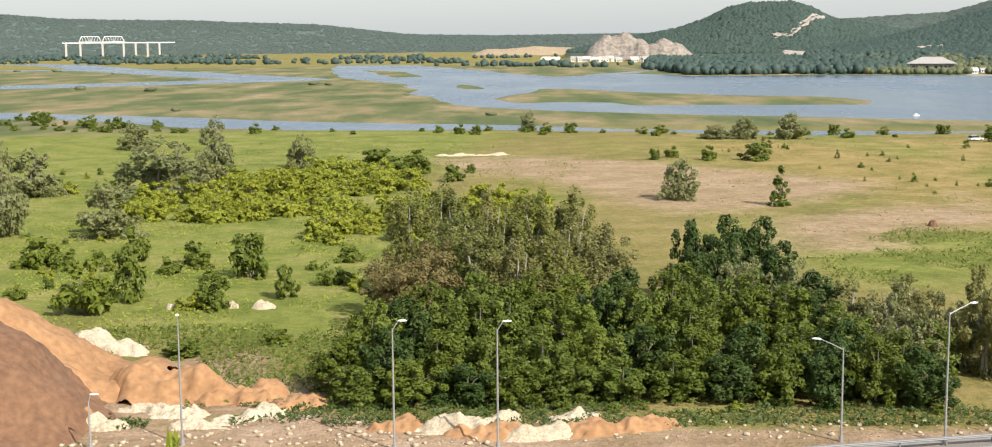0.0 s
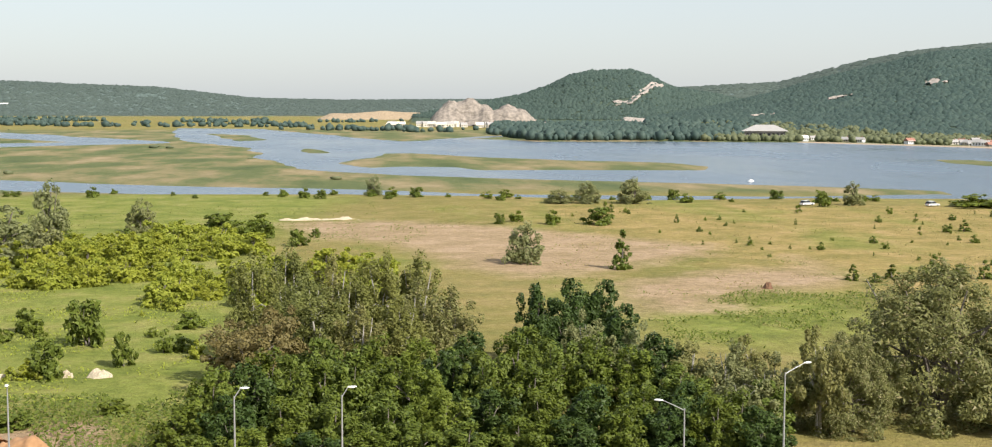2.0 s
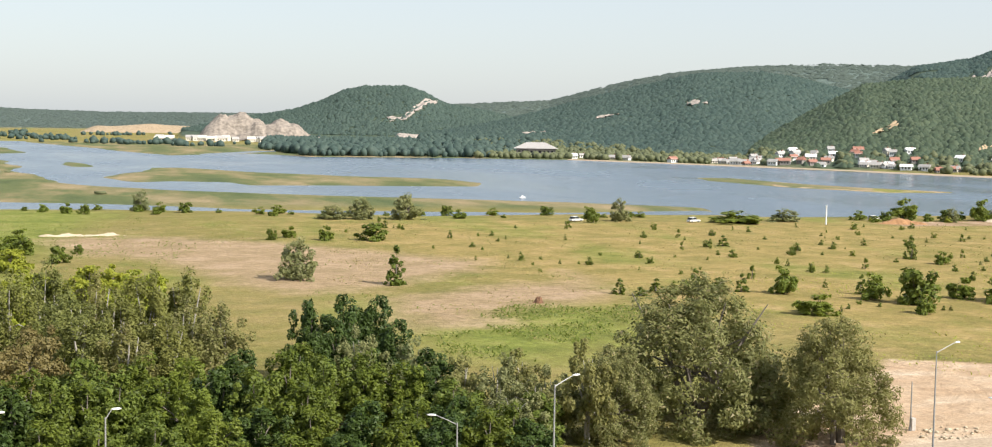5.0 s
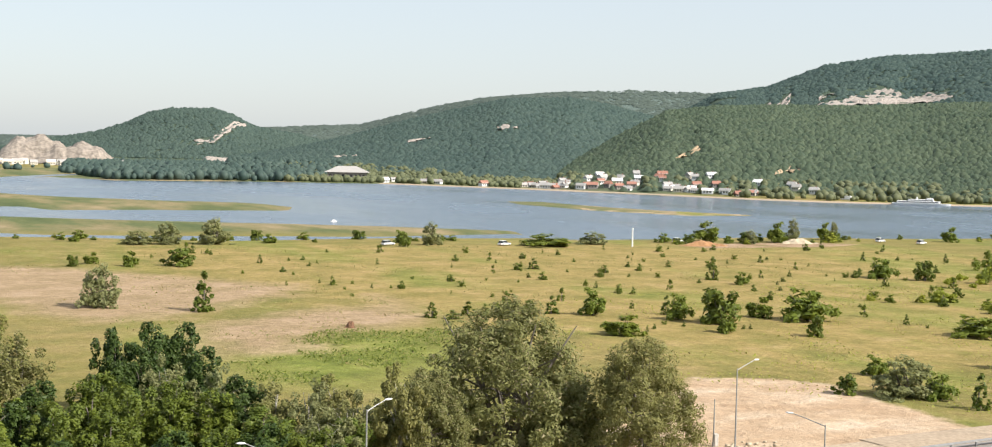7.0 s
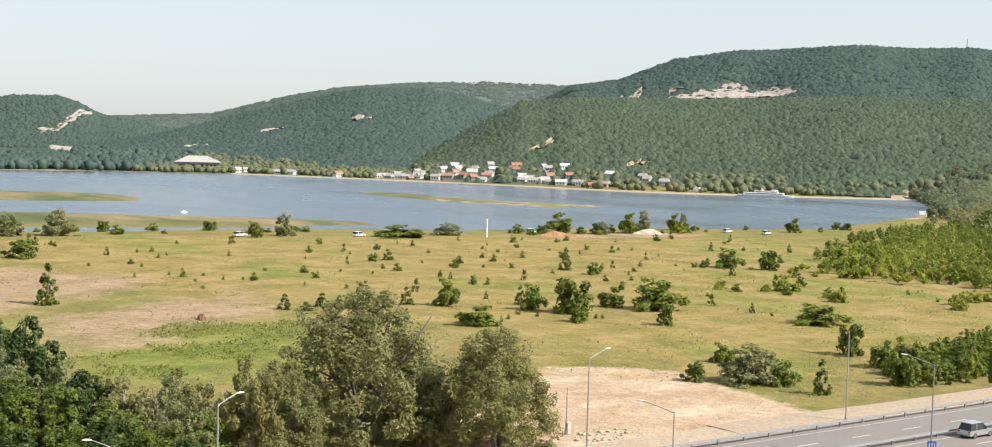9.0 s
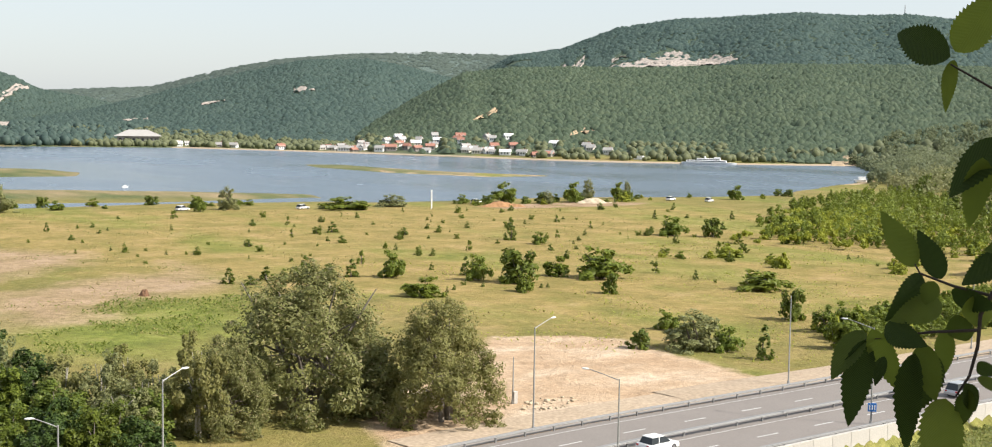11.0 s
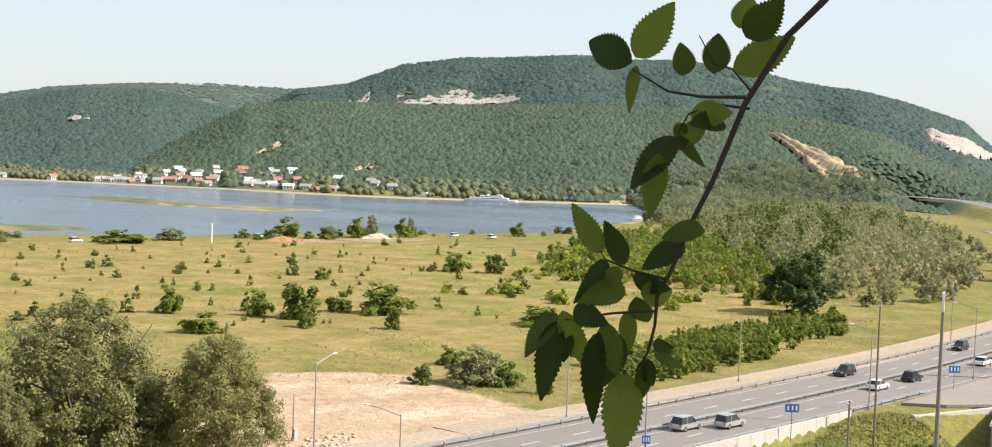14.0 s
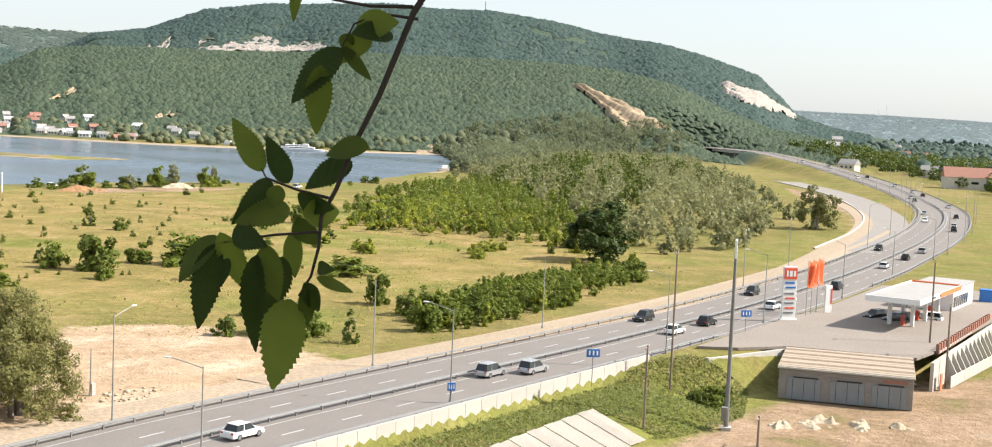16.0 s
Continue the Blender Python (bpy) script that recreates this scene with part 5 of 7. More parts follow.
part("cabinet", box(bmesh.new(), 0.25, 0, 0.7, 0.5, 0.5, 1.4, edge=0.04), CONCRETE, root)


def utility_pole(x, y, z, h, label, steel=False):
    root = empty("utility_pole", pose(x, y, z, 0, 0, 20))
    part("pole", tube(bmesh.new(), [(0, 0, -0.3), (0, 0, h)], [0.16, 0.11], 7), WOODPOLE if not steel else STEEL, root)
    part("crossarm", box(bmesh.new(), 0, 0, h - 0.3, 1.9, 0.12, 0.12, edge=0.02), WOODPOLE, root)
    for k in (-0.8, 0, 0.8):
        part("insulator", tube(bmesh.new(), [(k, 0, h - 0.24), (k, 0, h - 0.02)], [0.05, 0.04], 6), LAMPGLASS, root)
    return tagged(root, label, "utility pole", "utility poles")


utility_pole(126.8, 81.3, -4, 10.8, "old wooden utility pole with crossarm")
utility_pole(148.1, 91.2, height(148.1, 91.2), 18.4, "tall timber power pole beside the guardrail")
utility_pole(133.6, 70.4, -4, 3.6, "short wooden pole with crossarm in the yard")
utility_pole(187, 69.5, -4, 12, "wooden power pole by the garages")
utility_pole(197.4, 76.2, 0, 13, "slim wooden pole on the forecourt")
mast = empty("antenna_mast", pose(138, 77, -4, 0, 0, 30))
part("pole", tube(bmesh.new(), [(0, 0, -0.2), (0, 0, 10), (0, 0, 21.5)], [0.3, 0.23, 0.17], 12), STEEL, mast)
part("base", box(bmesh.new(), 0, 0, 0.25, 1.2, 1.2, 0.5, edge=0.05), CONCRETE, mast)
for k in (-0.45, 0.45):
    part("antenna", box(bmesh.new(), k, 0, 21.6, 0.34, 0.3, 2.2, edge=0.04), WHITE, mast)
part("cabinet", box(bmesh.new(), -0.9, 0.3, 2.2, 0.8, 0.7, 1.6, edge=0.04), STEEL, mast)
tagged(mast, "tall grey steel antenna mast in the yard", "antenna mast")


# ---- vehicles ----
def car(x, y, turn, paint, label, high=1.5, long=4.4, z=0.11):
    root = empty("car", pose(x, y, z, 0, 0, turn))
    w = 0.9
    bm = bmesh.new()
    side = [(-0.5, 0.32), (-0.5, 0.62), (-0.47, 0.88), (0.24, 0.92), (0.46, 0.76), (0.5, 0.55), (0.49, 0.3)]
    rings = []
    for yy, k in ((-w, 0.94), (-w * 0.96, 1.0), (w * 0.96, 1.0), (w, 0.94)):
        rings.append([bm.verts.new((a * long * (k if abs(a) > 0.4 else 1), yy, b)) for a, b in side])
    for r0, r1 in zip(rings, rings[1:]):
        for k in range(len(side)):
            bm.faces.new((r0[k], r0[(k + 1) % len(side)], r1[(k + 1) % len(side)], r1[k]))
    bm.faces.new(rings[0])
    bm.faces.new(rings[-1][::-1])
    bmesh.ops.recalc_face_normals(bm, faces=bm.faces)
    body = part("body", bm, paint, root)
    rear = -0.47 if high > 1.6 else -0.4
    def cabin(grow, lo, hi):
        b2 = bmesh.new()
        foot = [(rear * long, lo), (0.24 * long, lo)]
        top = [((rear + 0.07) * long, hi), (0.06 * long, hi)]
        vs = []
        for s in (-1, 1):
            vs += [b2.verts.new((foot[0][0], s * (0.84 + grow), lo)), b2.verts.new((foot[1][0], s * (0.84 + grow), lo)), b2.verts.new((top[1][0], s * (0.66 + grow), hi)), b2.verts.new((top[0][0], s * (0.66 + grow), hi))]
        for f in ((0, 1, 2, 3), (7, 6, 5, 4), (0, 4, 5, 1), (1, 5, 6, 2), (2, 6, 7, 3), (3, 7, 4, 0)):
            b2.faces.new([vs[i] for i in f])
        bmesh.ops.recalc_face_normals(b2, faces=b2.faces)
        return b2
    part("glazing", cabin(0.0, 0.86, high - 0.06), GLASS, root, "dark tinted glass")
    bm = box(bmesh.new(), (rear + 0.065 + 0.05) / 2 * long, 0, high - 0.05, (0.125 - rear - 0.13) * long, 1.36, 0.09, edge=0.03)
    part("roof", bm, paint, root)
    for s in (-1, 1):
        bm = bmesh.new()
        tube(bm, [((rear + 0.25) * long, s * 0.79, 0.88), ((rear + 0.27) * long, s * 0.68, high - 0.04)], [0.06, 0.05], 4)
        part("pillar", bm, paint, root)
        part("headlight", box(bmesh.new(), 0.475 * long, s * 0.62, 0.66, 0.12, 0.36, 0.14, edge=0.02), LAMPGLASS, root)
        part("tail_light", box(bmesh.new(), -0.485 * long, s * 0.68, 0.74, 0.1, 0.26, 0.18, edge=0.02), TAIL, root)
        for a in (-0.3, 0.31):
            tyre = part("wheel", tube(bmesh.new(), [(a * long, s * 0.72, 0.32), (a * long, s * 0.92, 0.32)], [0.33, 0.33], 12), DARK, root, "black tyre")
            part("rim", tube(bmesh.new(), [(a * long, s * 0.9, 0.32), (a * long, s * 0.935, 0.32)], [0.2, 0.19], 10), STEEL, tyre)
    return tagged(root, label, "car", "cars")


def road_turn(x, y):
    i = int(np.argmin((ROAD[:, 0] - x) ** 2 + (ROAD[:, 1] - y) ** 2))
    d = ROAD[min(i + 1, len(ROAD) - 1)] - ROAD[max(i - 1, 0)]
    off = float((np.array([x, y]) - ROAD[i]) @ np.array([-d[1], d[0]]))
    return math.degrees(math.atan2(d[1], d[0])) + (180 if off > 0 else 0)


PAINTS = {"white": CAR_WHITE, "black": CAR_BLACK, "silver": CAR_SILVER}
for x, y, tone, h in [(82.5, 98.2, "white", 1.55), (125.0, 102.6, "silver", 1.75), (130.9, 100.6, "silver", 1.7), (179.5, 116.2, "black", 1.7), (172.5, 106.0, "white", 1.5), (184.5, 107.5, "black", 1.6), (225.3, 121.9, "black", 1.7), (211.0, 110.0, "white", 1.5), (221.8, 112.4, "white", 1.5), (249.4, 116.0, "black", 1.7), (298.3, 127.4, "white", 1.5), (341.4, 147.6, "black", 1.6), (323.3, 132.5, "black", 1.6), (346.2, 137.5, "silver", 1.6),
                      (510.2, 203, "silver", 1.6), (598.6, 243, "black", 1.6), (569.2, 216, "white", 1.6), (501.6, 187, "black", 1.7), (453.0, 169.4, "white", 1.6), (433.5, 162, "black", 2.0), (468.6, 186, "white", 1.5), (709.7, 300, "white", 1.6), (664, 271, "white", 1.6), (760, 345, "white", 1.6), (771, 344, "black", 1.7), (830, 396, "white", 1.6), (868, 416, "silver", 1.6), (900, 452, "white", 1.7), (640, 256, "black", 1.7), (618, 253, "silver", 1.6)]:
    car(x, y, road_turn(x, y), PAINTS[tone], {"white": "white car driving on the dual carriageway", "black": "black car driving on the dual carriageway", "silver": "silver car driving on the dual carriageway"}[tone], h, 4.6 if h > 1.6 else 4.3, 0.11 + float(road_lift(x, y)))
for x, y, turn, tone in [(216.5, 93.5, 170, "black"), (216.0, 89.6, 160, "black"), (222.5, 86.4, 100, "white")]:
    car(x, y, turn, PAINTS[tone], tone + " car standing at the filling station", 1.65, 4.6, 0.06)

# ---- filling station ----
bm = bmesh.new()
bm.faces.new([bm.verts.new((x, y, 0.0)) for x, y in [(164, 97.0), (190, 100.6), (222, 104.6), (262, 112), (275, 100), (262, 84), (234, 79), (191, 72.6), (182.2, 72.0), (175.4, 88.6), (168, 92.5)]])
bmesh.ops.recalc_face_normals(bm, faces=bm.faces)
bmesh.ops.solidify(bm, geom=bm.faces[:], thickness=0.4)
bmesh.ops.translate(bm, vec=(0, 0, 0.035), verts=bm.verts)
tagged(part("forecourt", bm, LOT), "dusty paved forecourt of a filling station", "forecourt", kind="structure")
turf = surface("dry_turf", (0.2, 0.2, 0.07), (0.32, 0.27, 0.12), 0.5, 0.95, relief=0.05)
island = empty("verge_island", pose(0, 0, 0.04))
line = spline([(193, 99.8), (206, 101.6), (226, 104.2)], 2.0)
isle = strip("turf", line, [(-2.0, 0.0), (-1.9, 0.16), (1.5, 0.16), (1.6, 0.0)], turf)
isle.parent = island
kerb = None
for k in range(len(line) - 1):
    for off in (-2.15,):
        x, y = line[k] + normals(line)[k] * off
        ob = part("kerbstone", box(bmesh.new(), 0, 0, 0.1, 1.7, 0.25, 0.24, edge=0.03), WHITE, island) if kerb is None else new("kerbstone", kerb.data)
        kerb = kerb or ob
        ob.parent = island
        ob.matrix_basis = pose(float(x), float(y), 0, 0, 0, 7)
tagged(island, "grassy traffic island with white kerbstones", "traffic island")

tower = empty("price_sign", pose(199.7, 101.2, 0.2, 0, 0, -38))
part("board", box(bmesh.new(), 0, 0, 4.7, 2.4, 0.5, 8.8, edge=0.05), WHITE, tower)
part("plinth", box(bmesh.new(), 0, 0, 0.15, 3.0, 0.9, 0.5, edge=0.05), WHITE, tower)
part("emblem_panel", box(bmesh.new(), 0, -0.3, 7.9, 2.3, 0.12, 1.9, edge=0.03), RED, tower, "red emblem panel")
for k, ww in ((-0.62, 0.3), (0.0, 0.5), (0.65, 0.35)):
    part("emblem_bar", box(bmesh.new(), k, -0.38, 7.9, ww, 0.04, 0.95), WHITE, tower)
for k, (zz, mat) in enumerate([(6.35, BLUE), (5.6, BLUE), (4.6, STEEL), (3.8, RED), (3.0, STEEL), (2.2, RED), (1.4, STEEL)]):
    part("price_bar", box(bmesh.new(), 0.1 if k % 2 else -0.1, -0.28, zz, 1.7, 0.05, 0.3), mat, tower)
tagged(tower, "tall white price sign with red emblem", "sign")
for k, (x, y) in enumerate([(207.0, 101.6), (209.6, 102.0), (212.5, 102.4)]):
    flag = empty("flag", pose(x, y, 0.2, 0, 0, -30 + 6 * k))
    part("pole", tube(bmesh.new(), [(0, 0, -0.1), (0, 0, 9.6)], [0.07, 0.04], 6), POLE, flag)
    bm = bmesh.new()
    grid = [[bm.verts.new((0.05 + 1.5 * u - 0.25 * v * u, 0.18 * math.sin(5 * u + 3 * v + k), 9.5 - 4.6 * v - 0.5 * u * (1 - v))) for u in (0, 0.2, 0.4, 0.6, 0.8, 1)] for v in (0, 0.2, 0.4, 0.6, 0.8, 1)]
    for r0, r1 in zip(grid, grid[1:]):
        for a in range(5):
            bm.faces.new((r0[a], r0[a + 1], r1[a + 1], r1[a]))
    bmesh.ops.solidify(bm, geom=bm.faces[:], thickness=0.02)
    part("cloth", bm, ORANGE, flag, "orange-red flag cloth", smooth=True)
    tagged(flag, "orange-red banner on a tall pole", "flag", "banners")

canopy = empty("fuel_canopy", pose(217.5, 87.0, 0.04, 0, 0, 8))
part("roof", box(bmesh.new(), 0, 0, 5.4, 28, 8.5, 0.25, edge=0.05), ROOFGREY, canopy)
for yy, mat in ((-4.3, WHITE), (4.3, WHITE)):
    part("fascia", box(bmesh.new(), 0, yy, 5.3, 28.2, 0.16, 0.9, edge=0.03), mat, canopy)
part("fascia", box(bmesh.new(), 14.1, 0, 5.3, 0.18, 8.7, 1.0, edge=0.03), ORANGE, canopy, "orange fascia")
part("fascia", box(bmesh.new(), -14.1, 0, 5.3, 0.18, 8.7, 0.9, edge=0.03), WHITE, canopy)
part("fascia_band", box(bmesh.new(), 6.5, -4.42, 5.35, 15.0, 0.06, 0.8, edge=0.02), ORANGE, canopy, "orange fascia band")
for xx in (-5.5, -4.6, -1.5, -0.6, 0.3):
    part("fascia_mark", box(bmesh.new(), xx, -4.41, 5.3, 0.55, 0.04, 0.35), DARK, canopy)
for xx in (-7, 1.5, 10):
    part("column", box(bmesh.new(), xx, -1.5, 2.65, 0.6, 0.6, 5.3, edge=0.05), WHITE, canopy)
    part("column", box(bmesh.new(), xx, 2.2, 2.65, 0.6, 0.6, 5.3, edge=0.05), WHITE, canopy)
tagged(canopy, "white filling-station canopy with orange fascia", "canopy")
for k, (x, y) in enumerate([(211, 86.2), (219.5, 87.2), (228, 88.4)]):
    pump = empty("fuel_pump", pose(x, y, 0.04, 0, 0, 8))
    part("body", box(bmesh.new(), 0, 0, 1.0, 0.9, 0.5, 2.0, edge=0.06), RED, pump)
    part("panel", box(bmesh.new(), 0, -0.27, 1.45, 0.7, 0.04, 0.6, edge=0.01), DARK, pump)
    part("plinth", box(bmesh.new(), 0, 0, 0.08, 3.0, 1.0, 0.16, edge=0.03), CONCRETE, pump)
    tagged(pump, "red fuel pump under a canopy", "fuel pump", "fuel pumps")
kiosk = empty("station_shop", pose(243.5, 92.5, 0.04, 0, 0, 8))
part("wall", box(bmesh.new(), 0, 0, 2.2, 16, 8, 4.4, edge=0.05), WHITE, kiosk)
part("roof", box(bmesh.new(), 0, 0, 4.48, 16.4, 8.4, 0.16, edge=0.03), ROOFGREY, kiosk)
for k in range(7):
    win = part("window", box(bmesh.new(), -7 + k * 1.6, -4.02, 1.9, 1.4, 0.08, 1.9, edge=0.02), GLASS, kiosk)
    part("frame", box(bmesh.new(), -6.2 + k * 1.6, -4.05, 1.9, 0.14, 0.1, 2.1), WHITE, win)
tagged(kiosk, "low white filling-station shop with dark windows", "shop")
totem = empty("lane_totem", pose(214, 101.0, 0.04, 0, 0, -30))
part("board", box(bmesh.new(), 0, 0, 2.6, 1.4, 0.4, 5.0, edge=0.05), WHITE, totem)
part("stripe", box(bmesh.new(), 0.5, -0.22, 3.2, 0.3, 0.05, 2.6), RED, totem)
tagged(totem, "narrow white and red entrance totem", "sign")
tank = empty("blue_kiosk", pose(256.5, 88.5, 0.03, 0, 0, 8))
part("body", box(bmesh.new(), 0, 0, 1.3, 2.4, 2.4, 2.6, edge=0.1), BLUE, tank)
part("lid", box(bmesh.new(), 0, 0, 2.65, 2.6, 2.6, 0.14, edge=0.04), BLUE, tank)
tagged(tank, "small blue utility cabin beside the shop", "cabin")


def road_sign(x, y, z, h, w, hh, label, turn=-40):
    root = empty("road_sign", pose(x, y, z, 0, 0, turn))
    part("post", tube(bmesh.new(), [(0, 0, -0.1), (0, 0, h)], [0.05, 0.05], 6), STEEL, root)
    part("plate", box(bmesh.new(), 0, -0.08, h - hh / 2, w, 0.05, hh, edge=0.01), BLUE, root)
    for k in (-0.28, 0.02, 0.3):
        part("symbol", box(bmesh.new(), k * w, -0.12, h - hh / 2, w * 0.12, 0.02, hh * 0.55), WHITE, root)
    return tagged(root, label, "road sign", "blue road signs")


road_sign(133.7, 93.6, -0.8, 4.6, 1.7, 1.0, "blue lane sign on a steel post")
road_sign(181.6, 99.0, 0.03, 3.8, 1.7, 1.0, "blue lane sign at the forecourt entrance")
road_sign(109.6, 95.5, 0.0, 2.4, 0.9, 0.9, "small blue square sign on a lamp post")

# ---- garages and yard ----
OLD_BOARD = surface("rusted_boards", (0.16, 0.11, 0.075), (0.28, 0.21, 0.15), 0.8, 0.95)
garage = empty("garage_block", pose(164.0, 74.2, -4.0, 0, 0, -66.5))
part("wall", box(bmesh.new(), 0, 7.5, 2.15, 17.2, 15.4, 4.3, edge=0.04), BLOCK, garage)
for k in range(13):
    part("roof_board", box(bmesh.new(), 0, 0.4 + k * 1.24, 4.36 + 0.02 * (k % 2), 17.6, 1.12, 0.1, edge=0.02), (TIMBER, TIMBER, OLD_BOARD)[k % 3], garage)
part("roof_edge", box(bmesh.new(), 0, -0.3, 4.2, 17.6, 0.3, 0.25, edge=0.03), CONCRETE, garage)
for k, xx in enumerate((-5.3, 0.3, 5.6)):
    door = part("garage_door", box(bmesh.new(), xx, -0.26, 1.5, 4.4, 0.12, 2.9, edge=0.03), GATE, garage, "grey steel garage door")
    part("gap", box(bmesh.new(), xx + 0.2, -0.3, 3.05, 3.2, 0.14, 0.16), DARK, door)
    for s in (-1.45, 0, 1.45):
        part("seam", box(bmesh.new(), xx + s, -0.335, 1.5, 0.05, 0.04, 2.7), DARK, door)
for row in range(4):
    for k in range(6):
        part("block", box(bmesh.new(), -7.1 + k * 2.85 + (row % 2) * 0.3, -0.22, 3.35 + row * 0.26, 2.7, 0.06, 0.22, edge=0.015), BLOCK, garage)
part("lettering_band", box(bmesh.new(), 6.3, -0.27, 3.55, 3.2, 0.03, 0.4), ROOFRED, garage)
tagged(garage, "weathered block garages with three grey doors", "garage")
side = empty("yard_wall", pose(167.0, 90.4, -4, 0, 0, 79))
part("wall", box(bmesh.new(), 0, 0, 1.9, 0.4, 17.0, 4.3, edge=0.04), CONCRETE, side)
part("pier", box(bmesh.new(), -0.1, 8.4, 1.9, 0.7, 0.7, 4.5, edge=0.05), CONCRETE, side)
tagged(side, "stained concrete wall beside the garages", "wall")
SLAB = surface("pale_slab", (0.55, 0.5, 0.44), (0.68, 0.63, 0.57), 0.5, 0.9, relief=0.01)
slab = empty("slope_paving")
line = spline([(88, 79.0), (100, 81.5), (112, 83.6), (124.5, 85.4)], 1.9)
nrm = normals(line)
for k in range(len(line) - 1):
    bm = bmesh.new()
    q = []
    for i in (k, k + 1):
        for off, dz in ((-6.0, 0.1 + 0.09 * (k % 2)), (0.8, 0.1 + 0.09 * (k % 2))):
            x, y = line[i] + nrm[i] * off
            q.append((x, y, (-3.45 if off < 0 else -0.95) + dz))
    vs = [bm.verts.new(p) for p in q]
    bm.faces.new((vs[0], vs[2], vs[3], vs[1]))
    bmesh.ops.solidify(bm, geom=bm.faces[:], thickness=0.25)
    part("slab", bm, SLAB, slab)
tagged(slab, "sloping pale concrete slabs below the road wall", "slope paving", kind="structure")
fence = empty("brick_fence", pose(0, 0, 0.03))
for k in range(24):
    part("pillar", box(bmesh.new(), 190.5 + k * 1.75, 72.2 + k * 0.30, 0.75, 0.5, 0.5, 1.5, edge=0.04), ROOFRED, fence)
part("coping", box(bmesh.new(), 210.6, 75.65, 0.2, 41, 0.45, 0.4, rz=9.7, edge=0.03), CONCRETE, fence)
tagged(fence, "low fence of red-brown brick pillars", "fence")
butt = empty("buttressed_wall", pose(191, 71.0, -4.1, 0, 0, 9.7))
part("wall", box(bmesh.new(), 16, 0.3, 2.0, 49, 0.5, 4.2, edge=0.04), CONCRETE, butt)
for k in range(12):
    bm = bmesh.new()
    x0 = 1.2 + k * 3.3
    vs = [bm.verts.new((x0 + s, yy, zz)) for s in (-0.16, 0.16) for yy, zz in ((0.1, 4.0), (0.1, 0.0), (-2.0, 0.0))]
    for f in ((0, 1, 2), (5, 4, 3), (0, 3, 4, 1), (1, 4, 5, 2), (2, 5, 3, 0)):
        bm.faces.new([vs[i] for i in f])
    part("buttress", bm, CONCRETE, butt)
tagged(butt, "concrete retaining wall with sloping buttresses", "wall")
gate = empty("red_door", pose(184.6, 69.2, -4.0, 0, 0, 10))
part("leaf", box(bmesh.new(), 0, 0, 1.1, 1.2, 0.1, 2.2, edge=0.02), ORANGE, gate)
part("frame", box(bmesh.new(), 0, 0.06, 1.15, 1.4, 0.1, 2.4, edge=0.02), BLOCK, gate)
tagged(gate, "orange-red steel door beside the garages", "door")
fence2 = empty("concrete_fence", pose(186, 68.6, -4.0, 0, 0, 6))
for k in range(10):
    part("panel", box(bmesh.new(), 2 + k * 2.5, 0, 0.85, 2.44, 0.14, 1.7, edge=0.03), CONCRETE, fence2)
tagged(fence2, "grey concrete panel fence along the yard", "fence")


# ---- earth heaps by the road ----
def heap(name, x, y, long, deep, high, turn, mat, label, seed, rough=0.5, flat=1.4):
    n, m = 64, 40
    u, v = np.meshgrid(np.linspace(-1, 1, n), np.linspace(-1, 1, m))
    rad, wx0, wy0 = np.sqrt(u ** 2 + v ** 2), u, v
    h = smooth01((1 - rad * (1 + 0.55 * waves(wx0 + seed * 13, wy0, 0.6, 4))) * flat)
    lx, ly = u * long / 2, v * deep / 2
    c, s = math.cos(radians(turn)), math.sin(radians(turn))
    wx, wy = x + lx * c - ly * s, y + lx * s + ly * c
    z = land(wx.ravel(), wy.ravel())[0].reshape(wx.shape)
    z = z - 0.35 + high * h * (1 + rough * 2.4 * waves(wx + seed * 9, wy, long / 3, 4)) + (0.7 * waves(wx, wy, 2.2, 4) + 0.5 * waves(wx, wy, 0.9, 2)) * np.clip(h * 6, 0, 1)
    i, j = np.meshgrid(np.arange(m - 1), np.arange(n - 1), indexing="ij")
    f = np.stack([i * n + j, i * n + j + 1, (i + 1) * n + j + 1, (i + 1) * n + j], -1).reshape(-1, 4)
    return tagged(new(name, soup(name, np.stack([wx, wy, z], -1).reshape(-1, 3), f, mat)), label, "earth heap")


heap("earth_heap", -50.5, 112, 42, 34, 11.0, 10, BROWN_EARTH, "big heap of dark brown soil", 1, 0.1, 1.1)
heap("clay_mound", -50.5, 124, 36, 26, 9.5, -14, ORANGE_EARTH, "long orange clay heap behind brown soil", 2, 0.1, 1.1)
heap("clay_mound", -31.5, 121, 19, 10, 2.6, -24, ORANGE_EARTH, "smooth orange clay mound by the road", 3)
heap("clay_mound", -24.5, 119, 11, 8, 2.0, 10, ORANGE_EARTH, "smooth orange clay mound by the road", 4)
heap("clay_mound", -18.5, 117, 11, 7, 1.3, 0, ORANGE_EARTH, "grassy orange clay mound by the road", 5)
heap("clay_mound", -38.5, 111, 10, 8, 1.6, 0, ORANGE_EARTH, "low orange clay mound by the road", 6)
heap("stone_heap", -43, 139, 11, 8, 1.9, 0, RUBBLE, "heap of white broken rubble on grass", 7, 0.5)
heap("stone_heap", -40, 137, 9, 5, 1.0, -10, RUBBLE, "low spread of white rubble on grass", 8, 0.4)
